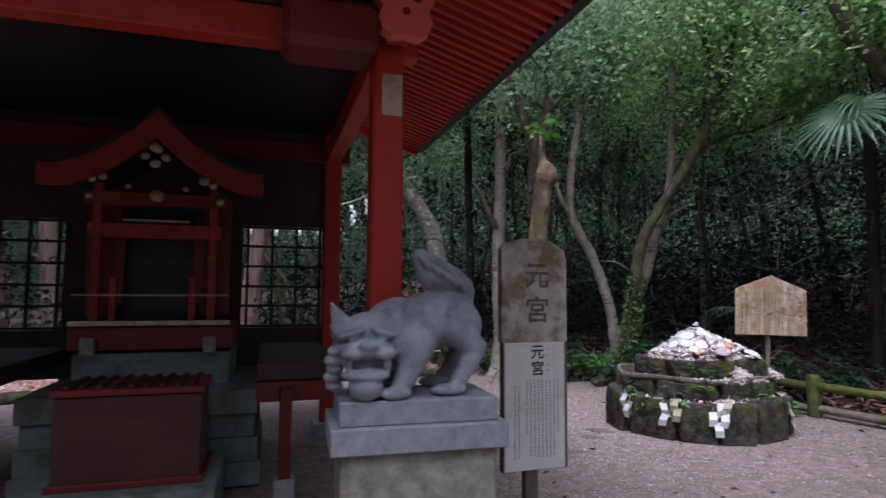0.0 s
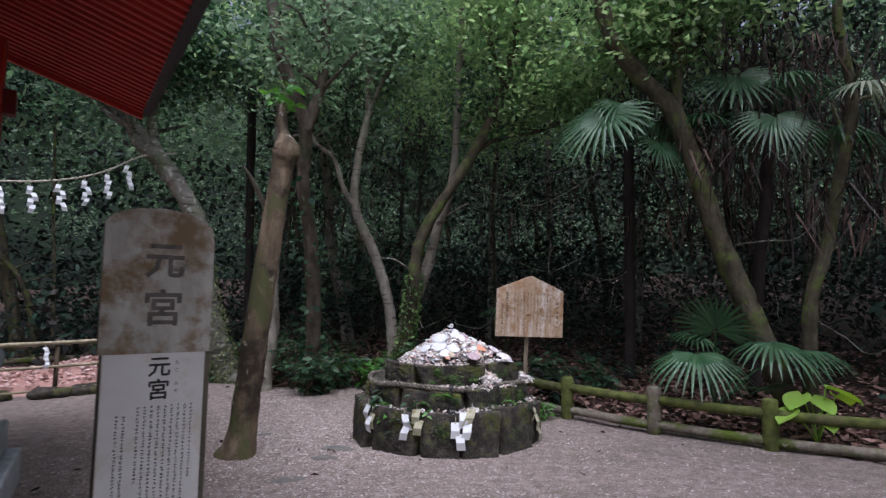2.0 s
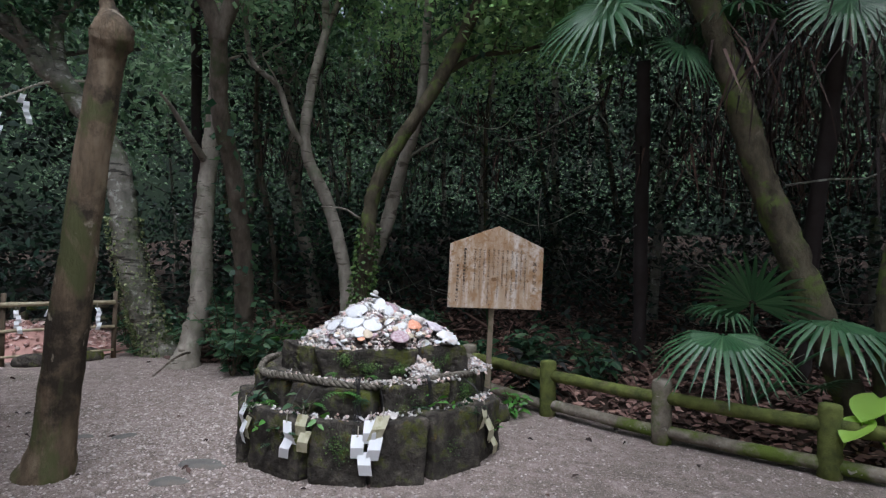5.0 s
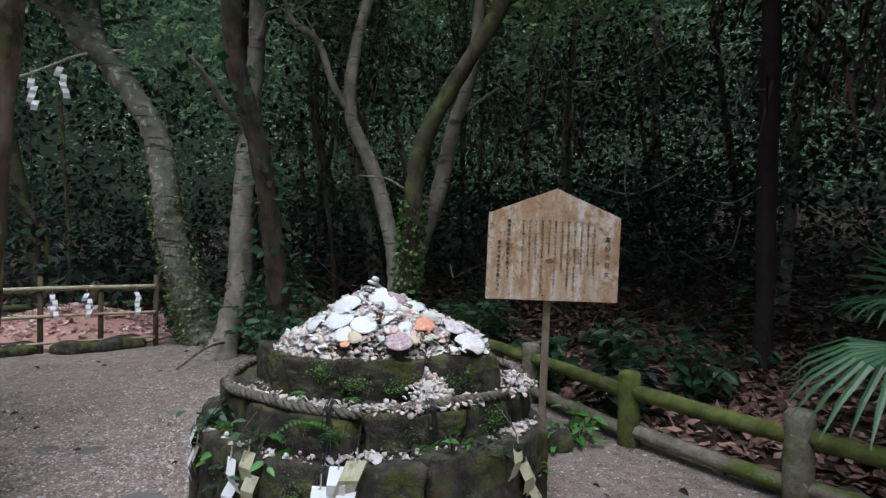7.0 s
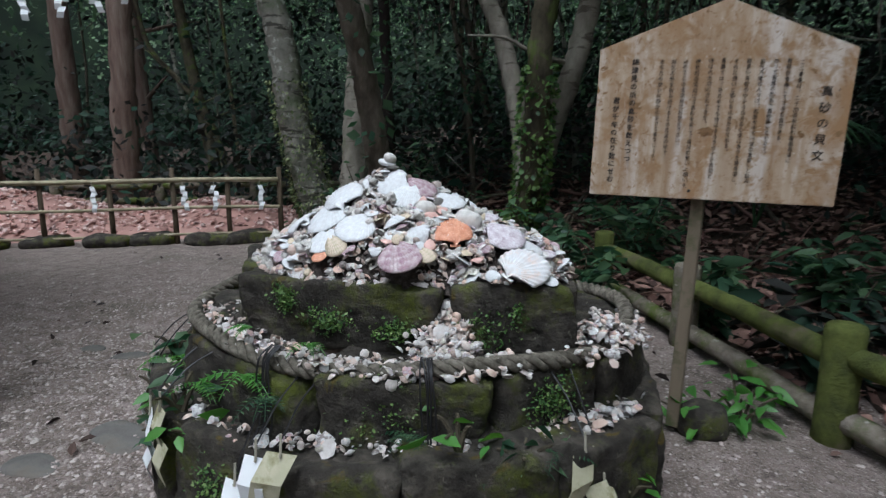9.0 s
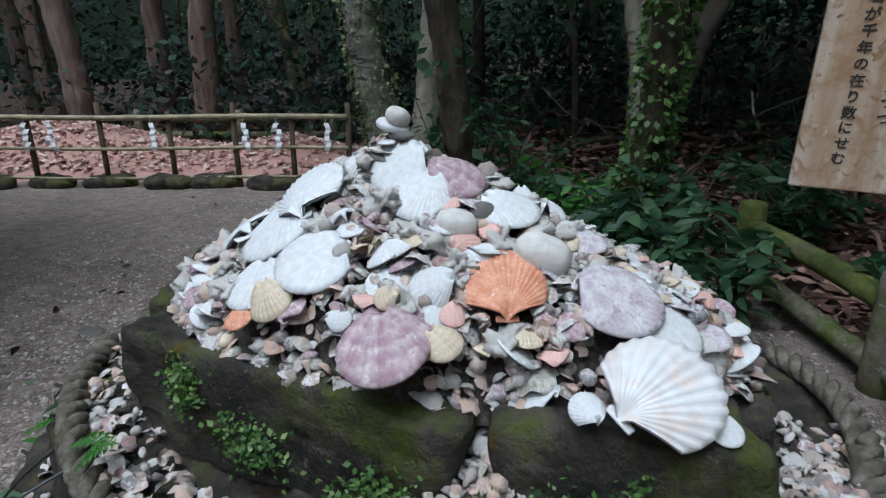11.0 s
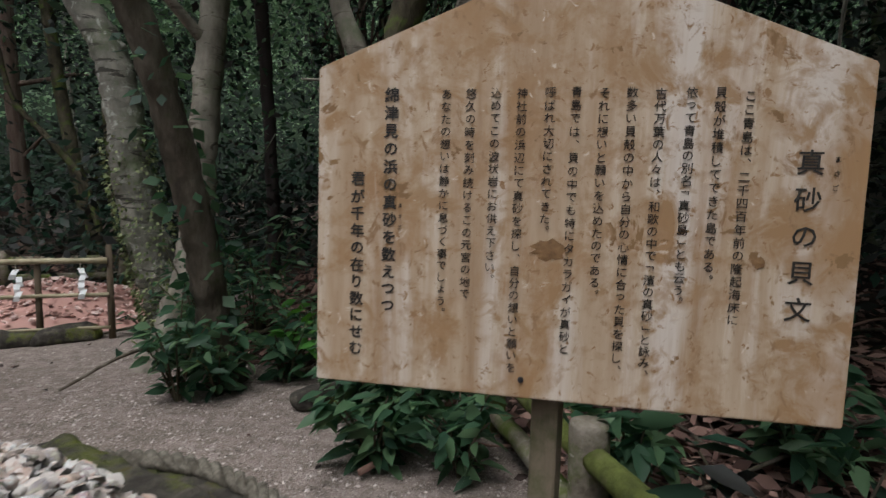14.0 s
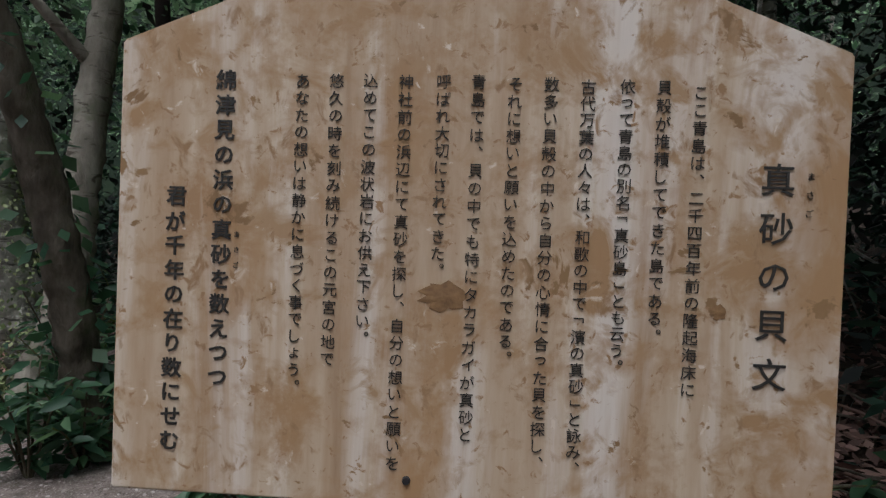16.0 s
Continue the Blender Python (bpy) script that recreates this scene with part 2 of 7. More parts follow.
M_PAPER = material("shide_paper", [(0.70, 0.71, 0.72), (0.80, 0.81, 0.82)], 5, 0.7, 0.08, 30)
M_PAPER_OLD = material("shide_paper_yellowed", [(0.40, 0.38, 0.25), (0.55, 0.52, 0.38)], 9, 0.75, 0.1, 30, spots=(0.27, 0.25, 0.13), spot_scale=12, spot_at=0.56)
M_SHELLS = material("small_shells", [(0.34, 0.26, 0.22), (0.62, 0.60, 0.58), (0.20, 0.15, 0.14), (0.70, 0.70, 0.70), (0.52, 0.36, 0.29), (0.66, 0.65, 0.62), (0.43, 0.40, 0.31), (0.28, 0.24, 0.26), (0.73, 0.73, 0.73), (0.57, 0.50, 0.46), (0.70, 0.69, 0.66), (0.38, 0.26, 0.31), (0.62, 0.43, 0.34), (0.64, 0.63, 0.62)], 75, 0.38, 1.0, 160, island=0.80, dist=0.006)
M_PINKSHELLS = material("pink_shells", [(0.24, 0.125, 0.105), (0.40, 0.225, 0.19), (0.50, 0.32, 0.285), (0.62, 0.49, 0.45)], 4, 0.6, 0.2, 60, island=0.88)
M_SC_WHITE = material("scallop_white", [(0.54, 0.54, 0.55), (0.68, 0.69, 0.70)], 12, 0.5, 0.15, 70, spots=(0.62, 0.58, 0.55), spot_scale=14, spot_at=0.64, dist=0.003)
M_SC_FAN = material("scallop_fan", [(0.62, 0.61, 0.61), (0.72, 0.72, 0.73)], 10, 0.5, 0.2, 60, spots=(0.66, 0.54, 0.47), spot_scale=5, spot_at=0.58, dist=0.003)
M_SC_ORANGE = material("scallop_orange", [(0.56, 0.22, 0.12), (0.70, 0.38, 0.25)], 14, 0.5, 0.3, 70, spots=(0.74, 0.62, 0.54), spot_scale=26, spot_at=0.63, dist=0.003)
M_SC_PURPLE = material("scallop_purple", [(0.31, 0.22, 0.235), (0.43, 0.335, 0.35), (0.56, 0.485, 0.49)], 9, 0.55, 0.3, 70, spots=(0.68, 0.63, 0.63), spot_scale=26, spot_at=0.64, dist=0.003)
M_SC_LILAC = material("scallop_lilac", [(0.48, 0.40, 0.45), (0.66, 0.60, 0.63), (0.74, 0.72, 0.73)], 26, 0.6, 0.6, 60, dist=0.006)
M_SC_PINK = material("scallop_pink", [(0.54, 0.29, 0.25), (0.66, 0.46, 0.40)], 18, 0.45, 0.2, 70, dist=0.003)
M_SC_TAN = material("shell_tan", [(0.55, 0.43, 0.32), (0.66, 0.56, 0.44)], 18, 0.45, 0.2, 70, dist=0.003)
M_CORALROCK = material("coral_rock", [(0.52, 0.49, 0.45), (0.72, 0.69, 0.66)], 40, 0.8, 0.6, 90, spots=(0.55, 0.50, 0.44), spot_scale=20, spot_at=0.6, dist=0.01)
M_BACK = material("far_woods_shaded", [(0.004, 0.009, 0.005), (0.012, 0.024, 0.011), (0.026, 0.045, 0.02)], 0.5, 0.95, 0.0, 2)


# ---- mesh helpers ----
class Geo:
    """Vertices and faces gathered for one mesh."""

    def __init__(self):
        self.v, self.f = [], []

    def add(self, verts, faces, m=None):
        k = len(self.v)
        self.v += [tuple(m @ Vector(p)) for p in verts] if m is not None else [tuple(p) for p in verts]
        self.f += [tuple(i + k for i in q) for q in faces]

    def arrays(self, v, quads):
        k = len(self.v)
        self.v += [tuple(p) for p in v.tolist()]
        self.f += [tuple(q) for q in (quads + k).tolist()]

    def box(self, sx, sy, sz, m=None, bevel=0.006):
        bm = bmesh.new()
        bmesh.ops.create_cube(bm, size=1.0)
        bmesh.ops.scale(bm, vec=(sx, sy, sz), verts=bm.verts)
        if bevel:
            bmesh.ops.bevel(bm, geom=bm.edges[:], offset=min(bevel, 0.3 * min(sx, sy, sz)), segments=1, affect='EDGES')
        bm.verts.index_update()
        self.add([v.co for v in bm.verts], [[v.index for v in f.verts] for f in bm.faces], m)
        bm.free()
        return self

    def tube(self, path, radii, n=8, rough=0.0, cap=True, seed=0):
        pts = [Vector(p) for p in path]
        up = Vector((0.31, 0.17, 0.93))
        rings = []
        for i, p in enumerate(pts):
            d = (pts[min(i + 1, len(pts) - 1)] - pts[max(i - 1, 0)]).normalized()
            a = d.cross(Vector((1, 0.2, 0.1)) if abs(d.dot(up)) > 0.98 else up).normalized()
            if i and a.dot(last) < 0:
                a = -a
            last = a
            b = d.cross(a)
            r = radii[i]
            ring = []
            for j in range(n):
                w = 2 * math.pi * j / n
                q = p + (a * math.cos(w) + b * math.sin(w)) * r
                if rough:
                    q += (a * math.cos(w) + b * math.sin(w)) * r * rough * noise.noise(q * (0.9 / max(r, 0.03)) + Vector((seed * 7.1, 0, 0)))
                ring.append(q)
            rings.append(ring)
        verts = [q for ring in rings for q in ring]
        faces = [(i * n + j, i * n + (j + 1) % n, (i + 1) * n + (j + 1) % n, (i + 1) * n + j) for i in range(len(pts) - 1) for j in range(n)]
        if cap:
            faces += [tuple(range(n - 1, -1, -1)), tuple(range((len(pts) - 1) * n, len(pts) * n))]
        self.add(verts, faces)
        return self

    def mesh(self, name, mat, smooth=False):
        me = bpy.data.meshes.new(name)
        me.from_pydata(self.v, [], self.f)
        me.validate()
        if smooth:
            me.polygons.foreach_set("use_smooth", [True] * len(me.polygons))
        me.materials.append(mat)
        me.update()
        return me

    def part(self, name, mat, parent=None, label="", smooth=False, m=None):
        ob = new(name, self.mesh(name, mat, smooth))
        if parent is not None:
            ob.parent = parent
        if m is not None:
            ob.matrix_basis = m
        if label:
            tagged(ob, label)
        return ob


def thing(name, label, category, m=None, group="", kind=""):
    ob = new(name)
    ob.empty_display_size = 0.1
    if m is not None:
        ob.matrix_basis = m
    return tagged(ob, label, category, group, kind)


def spline(pts, step=6):
    """Points of a smooth curve through pts."""
    P = [Vector(p) for p in pts]
    P = [2 * P[0] - P[1]] + P + [2 * P[-1] - P[-2]]
    out = []
    for i in range(1, len(P) - 2):
        for k in range(step):
            t = k / step
            a, b, c, d = P[i - 1:i + 3]
            out.append(0.5 * ((2 * b) + (c - a) * t + (2 * a - 5 * b + 4 * c - d) * t * t + (3 * b - a - 3 * c + d) * t ** 3))
    out.append(P[-2])
    return out


def stone_geo(sx, sy, sz, seed, amp=0.08, power=5.0, n=7):
    """A rounded, uneven block."""
    g = Geo()
    idx = {}
    verts, faces = [], []

    def vid(p):
        key = tuple(round(c, 4) for c in p)
        if key not in idx:
            idx[key] = len(verts)
            x, y, z = p
            s = (abs(x) ** power + abs(y) ** power + abs(z) ** power) ** (1 / power)
            q = Vector((x / s * sx / 2, y / s * sy / 2, z / s * sz / 2))
            d = noise.noise(q * 4.0 + Vector((seed * 3.7, seed, 0))) + 0.5 * noise.noise(q * 11 + Vector((0, seed * 2.3, 0)))
            q += Vector((x, y, z)).normalized() * d * amp * (sx * sy * sz) ** (1 / 3)
            verts.append(q)
        return idx[key]

    for ax in range(3):
        for sgn in (-1, 1):
            for i in range(n):
                for j in range(n):
                    quad = []
                    for a, b in ((i, j), (i + 1, j), (i + 1, j + 1), (i, j + 1)):
                        p = [0, 0, 0]
                        p[ax] = sgn
                        p[(ax + 1) % 3], p[(ax + 2) % 3] = 2 * a / n - 1, 2 * b / n - 1
                        quad.append(vid(p))
                    faces.append(quad if sgn > 0 else quad[::-1])
    g.add(verts, faces)
    return g


def hewn_geo(sx, sy, sz, seed, n=20):
    """A roughly hewn block: worn corners, no two faces parallel, chipped and pitted."""
    rng = random.Random(seed)
    off = [Vector([rng.uniform(-0.075, 0.075) for _ in range(3)]) for _ in range(8)]
    g = stone_geo(1.0, 1.0, 1.0, seed, 0.0, 16.0, n)
    out = []
    for p in g.v:
        u, v, w = p[0] + 0.5, p[1] + 0.5, p[2] + 0.5
        d = Vector()
        for k in range(8):
            d += off[k] * ((u if k & 1 else 1 - u) * (v if k & 2 else 1 - v) * (w if k & 4 else 1 - w))
        q = Vector((p[0] + d.x, p[1] + d.y, p[2] + d.z))
        q = Vector((q.x * sx, q.y * sy, q.z * sz))
        e = Vector((p[0] / sx, p[1] / sy, p[2] / sz)).normalized()
        a = noise.noise(q * 6 + Vector((seed * 1.7, 0, 0))) * 0.020 + noise.noise(q * 17 + Vector((0, seed * 2.3, 0))) * 0.012 + noise.noise(q * 40 + Vector((0, seed * 1.3, 5))) * 0.005
        pit = noise.noise(q * 30 + Vector((0, 0, seed * 1.1)))
        out.append(tuple(q + e * (a - (0.012 if pit > 0.42 else 0.0))))
    g.v = out
    return g


def rand_dirs(n, rng):
    d = rng.normal(size=(n, 3))
    return d / np.linalg.norm(d, axis=1)[:, None]


def leaf_geo(g, centers, size, rng, droop=0.3, ratio=0.45, folded=False, dirs=None, flat=0.6):
    """Leaves at the centers: pointed blades, facing mostly upwards."""
    n = len(centers)
    L = size * rng.uniform(0.6, 1.35, n)[:, None]
    d = rand_dirs(n, rng) if dirs is None else dirs
    d = d * np.array([1, 1, 1 - flat]) + np.array([0, 0, -droop])
    d /= np.linalg.norm(d, axis=1)[:, None]
    up = np.array([0, 0, 1.0]) + 0.6 * rng.normal(size=(n, 3))
    s = np.cross(d, up)
    s /= np.linalg.norm(s, axis=1)[:, None] + 1e-9
    nn = np.cross(s, d)
    w = L * ratio / 2
    if not folded:
        v = np.stack([centers, centers + d * L * .45 + s * w, centers + d * L, centers + d * L * .45 - s * w], 1).reshape(-1, 3)
        q = np.arange(4 * n).reshape(n, 4)
    else:
        k = nn * w * 0.35
        sag = -nn * L * 0.12
        v = np.stack([centers, centers + d * L * .33 + s * w * .95 + k, centers + d * L * .70 + s * w * .7 + k + sag * .5, centers + d * L + sag,
                      centers + d * L * .70 - s * w * .7 + k + sag * .5, centers + d * L * .33 - s * w * .95 + k, centers + d * L * .35, centers + d * L * .70 + sag * .4], 1).reshape(-1, 3)
        b = np.arange(n)[:, None] * 8
        q = np.concatenate([b + np.array([[0, 6, 7, 1]]) * 0 + np.array([[0, 1, 2, 7]]), b + np.array([[7, 2, 3, 4]]), b + np.array([[0, 7, 4, 5]])], 0)
    g.arrays(v, q)
    return g


def clumps(spots, per, spread, rng, squash=0.7):
    spots = np.asarray(spots, float)
    c = np.repeat(spots, per, axis=0)
    return c + rng.normal(size=c.shape) * np.array([spread, spread, spread * squash])


def smooth01(x):
    x = min(1.0, max(0.0, x))
    return x * x * (3 - 2 * x)


def bank_depth(x, y):
    """How far a place lies behind the fences, in the wood."""
    s1 = (x - 4.2) * 0.839 + (y - 9.6) * 0.544
    s2 = (y - 11.0) * smooth01((x - 0.2) / 1.4)
    return max(s1, s2)


def gz(x, y):
    s = bank_depth(x, y)
    z = min(2.6, 0.17 * max(0.0, s - 0.35)) + 0.03 * noise.noise(Vector((x * 0.8, y * 0.8, 0)))
    if s > 0.2:
        z += 0.10 * noise.noise(Vector((x * 0.5, y * 0.5, 3)))
    return z


def blotches(m, color, scale, at, width, stretch=(1, 1, 1)):
    """One more stain layer with a shape of its own."""
    nt = m.node_tree
    N, L = nt.nodes, nt.links
    bsdf = N["Principled BSDF"]
    src = bsdf.inputs["Base Color"].links[0].from_socket
    tc = N.new("ShaderNodeTexCoord")
    n = N.new("ShaderNodeTexNoise")
    n.inputs["Scale"].default_value, n.inputs["Detail"].default_value, n.inputs["Roughness"].default_value = scale, 6, 0.6
    n.inputs["Distortion"].default_value = 0.6
    mp = N.new("ShaderNodeMapping")
    mp.inputs["Scale"].default_value = stretch
    L.new(tc.outputs["Object"], mp.inputs[0])
    L.new(mp.outputs[0], n.inputs[0])
    r = N.new("ShaderNodeMapRange")
    r.inputs[1].default_value, r.inputs[2].default_value = at, at + width
    L.new(n.outputs[0], r.inputs[0])
    mx = N.new("ShaderNodeMix")
    mx.data_type = 'RGBA'
    L.new(r.outputs[0], mx.inputs[0])
    L.new(src, mx.inputs[6])
    mx.inputs[7].default_value = (*color, 1)
    L.new(mx.outputs[2], bsdf.inputs["Base Color"])


blotches(M_BOARD, (0.58, 0.51, 0.45), 5.0, 0.52, 0.14, (1.6, 1, 0.16))
blotches(M_BOARD, (0.31, 0.185, 0.09), 9.0, 0.52, 0.12)
blotches(M_BOARD, (0.20, 0.115, 0.05), 17.0, 0.645, 0.03)
blotches(M_BOARD, (0.58, 0.49, 0.40), 38.0, 0.65, 0.06)
blotches(M_BOARD, (0.33, 0.21, 0.115), 22.0, 0.54, 0.14)
blotches(M_BOARD, (0.33, 0.195, 0.095), 3.4, 0.56, 0.12)
blotches(M_BOARD, (0.27, 0.155, 0.075), 55.0, 0.60, 0.07)
blotches(M_BOARD, (0.23, 0.135, 0.06), 12.0, 0.665, 0.02)
blotches(M_BOARD, (0.25, 0.145, 0.07), 32.0, 0.60, 0.10, (1, 1, 0.7))
blotches(M_OLDBOARD, (0.075, 0.06, 0.045), 5.0, 0.60, 0.12)
blotches(M_POLE, (0.10, 0.105, 0.045), 3.0, 0.54, 0.08, (1, 1, 0.5))
blotches(M_POLE, (0.34, 0.29, 0.22), 7.0, 0.62, 0.05, (1, 1, 0.6))
blotches(M_STONE, (0.16, 0.15, 0.12), 30.0, 0.66, 0.05)
blotches(M_STONE, (0.10, 0.075, 0.02), 7.0, 0.63, 0.06)
blotches(M_SOIL, (0.40, 0.34, 0.305), 85.0, 0.55, 0.06)
blotches(M_SOIL, (0.10, 0.078, 0.065), 50.0, 0.58, 0.06)
blotches(M_BARK_GREY, (0.40, 0.40, 0.35), 9.0, 0.56, 0.08)
blotches(M_BARK_GREY, (0.06, 0.055, 0.045), 5.0, 0.58, 0.05, (0.5, 0.5, 3.0))
blotches(M_BARK_PALE, (0.10, 0.085, 0.065), 6.0, 0.57, 0.06, (0.6, 0.6, 2.4))
blotches(M_BARK_MOSS, (0.11, 0.14, 0.04), 4.0, 0.54, 0.08)
blotches(M_FENCE, (0.34, 0.32, 0.28), 14.0, 0.64, 0.05)


def shell_marks(m, color, rays, bands, amount):
    """Rays from the hinge and growth bands across them, as scallops have."""
    nt = m.node_tree
    N, L = nt.nodes, nt.links
    bsdf = N["Principled BSDF"]
    src = bsdf.inputs["Base Color"].links[0].from_socket
    tc, sep = N.new("ShaderNodeTexCoord"), N.new("ShaderNodeSeparateXYZ")
    L.new(tc.outputs["Object"], sep.inputs[0])

    def calc(op, a, b=None):
        n = N.new("ShaderNodeMath")
        n.operation = op
        for k, q in enumerate((a, b)):
            if q is None:
                continue
            if isinstance(q, (int, float)):
                n.inputs[k].default_value = q
            else:
                L.new(q, n.inputs[k])
        return n.outputs[0]

    y = calc('ADD', sep.outputs[1], 0.46)
    x = sep.outputs[0]
    ang = calc('ARCTAN2', x, y)
    rad = calc('SQRT', calc('ADD', calc('MULTIPLY', x, x), calc('MULTIPLY', y, y)))
    nz = N.new("ShaderNodeTexNoise")
    nz.inputs["Scale"].default_value = 9.0
    L.new(tc.outputs["Object"], nz.inputs[0])
    ray = calc('SINE', calc('ADD', calc('MULTIPLY', ang, rays), calc('MULTIPLY', nz.outputs[0], 4.0)))
    band = calc('SINE', calc('ADD', calc('MULTIPLY', rad, bands), calc('MULTIPLY', nz.outputs[0], 7.0)))
    f = calc('MULTIPLY', calc('ADD', calc('ADD', ray, band), 1.0), amount)
    cl = N.new("ShaderNodeClamp")
    L.new(f, cl.inputs[0])
    mx = N.new("ShaderNodeMix")
    mx.data_type = 'RGBA'
    L.new(cl.outputs[0], mx.inputs[0])
    L.new(src, mx.inputs[6])
    mx.inputs[7].default_value = (*color, 1)
    L.new(mx.outputs[2], bsdf.inputs["Base Color"])


shell_marks(M_SC_ORANGE, (0.46, 0.16, 0.08), 11, 26, 0.20)
blotches(M_SC_ORANGE, (0.74, 0.68, 0.63), 9.0, 0.66, 0.03)
blotches(M_SC_PURPLE, (0.66, 0.60, 0.60), 8.0, 0.64, 0.04)
blotches(M_SC_LILAC, (0.70, 0.68, 0.70), 12.0, 0.54, 0.05)
blotches(M_SC_LILAC, (0.40, 0.32, 0.34), 7.0, 0.60, 0.06)
shell_marks(M_SC_PURPLE, (0.27, 0.15, 0.19), 12, 34, 0.30)
shell_marks(M_SC_WHITE, (0.52, 0.50, 0.50), 18, 42, 0.16)
shell_marks(M_SC_LILAC, (0.40, 0.31, 0.36), 10, 26, 0.22)
shell_marks(M_SC_FAN, (0.54, 0.46, 0.42), 7, 30, 0.16)
shell_marks(M_SC_TAN, (0.40, 0.36, 0.22), 9, 40, 0.22)


# ---- ground ----
def build_ground():
    xs = np.unique(np.concatenate([np.linspace(-160, -16, 10), np.linspace(-16, -3, 40), np.linspace(-3, 8, 90), np.linspace(8, 18, 36), np.linspace(18, 160, 10)]))
    ys = np.unique(np.concatenate([np.linspace(-160, -8, 10), np.linspace(-8, 2, 26), np.linspace(2, 12, 84), np.linspace(12, 26, 50), np.linspace(26, 160, 10)]))
    g = Geo()
    g.add([(x, y, gz(x, y)) for y in ys for x in xs],
          [(j * len(xs) + i, j * len(xs) + i + 1, (j + 1) * len(xs) + i + 1, (j + 1) * len(xs) + i) for j in range(len(ys) - 1) for i in range(len(xs) - 1)])
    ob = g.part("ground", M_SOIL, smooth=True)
    ob.data.materials.append(M_HUMUS_SHADED)
    for p in ob.data.polygons:      # leaf mould under the trees, its colour darkened for the shade there
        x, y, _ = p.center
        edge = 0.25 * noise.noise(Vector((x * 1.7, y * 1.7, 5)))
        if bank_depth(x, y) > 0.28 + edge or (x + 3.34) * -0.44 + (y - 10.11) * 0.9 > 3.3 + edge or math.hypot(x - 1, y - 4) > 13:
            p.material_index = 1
    tagged(ob, "bare brown earth with grit and crushed shell", "ground", kind="structure")


build_ground()

# ---- signboard with the long text ----
BOARD = pose(4.425, 7.735, 1.415, 0, 1.5, 0)


def lettering(text, size, x, y_top, height, mat, parent, name="lettering", spread=None, depth=0.0012, bold=0.0, front=-0.0162):
    """A column of characters, the first at the top, its total height given."""
    n = len(text)
    step = height / n
    g = Geo()
    for k, ch in enumerate(text):
        cu = bpy.data.curves.new("glyph", 'FONT')
        cu.body, cu.size, cu.align_x, cu.align_y = ch, size, 'CENTER', 'CENTER'
        cu.extrude, cu.offset, cu.resolution_u = depth / 2, bold, 2
        tmp = new("glyph", cu)
        bpy.context.view_layer.update()
        me = bpy.data.meshes.new_from_object(tmp.evaluated_get(bpy.context.evaluated_depsgraph_get()))
        v = [q.co.copy() for q in me.vertices]
        if v:
            cx = (min(q.x for q in v) + max(q.x for q in v)) / 2
            cy = (min(q.y for q in v) + max(q.y for q in v)) / 2
            if ch in "、。":
                cx, cy = -0.28 * size, -0.30 * size
                ox, oy = (min(q.x for q in v) + max(q.x for q in v)) / 2, (min(q.y for q in v) + max(q.y for q in v)) / 2
                v = [Vector((q.x - ox - cx, q.y - oy - cy, q.z)) for q in v]
            elif ch in "「」":
                v = [Vector((q.y - cy, -(q.x - cx), q.z)) for q in v]
            else:
                v = [Vector((q.x - cx, q.y - cy, q.z)) for q in v]
            g.add([(x + q.x, front - q.z, y_top - (k + 0.5) * step + q.y) for q in v], [tuple(p.vertices) for p in me.polygons])
        bpy.data.objects.remove(tmp)
        bpy.data.curves.remove(cu)
        bpy.data.meshes.remove(me)
    return g.part(name, mat, parent)


def board_local(x, z):
    a = radians(1.5)
    u, w = x - 4.425, z - 1.415
    return u * math.cos(a) - w * math.sin(a), u * math.sin(a) + w * math.cos(a)


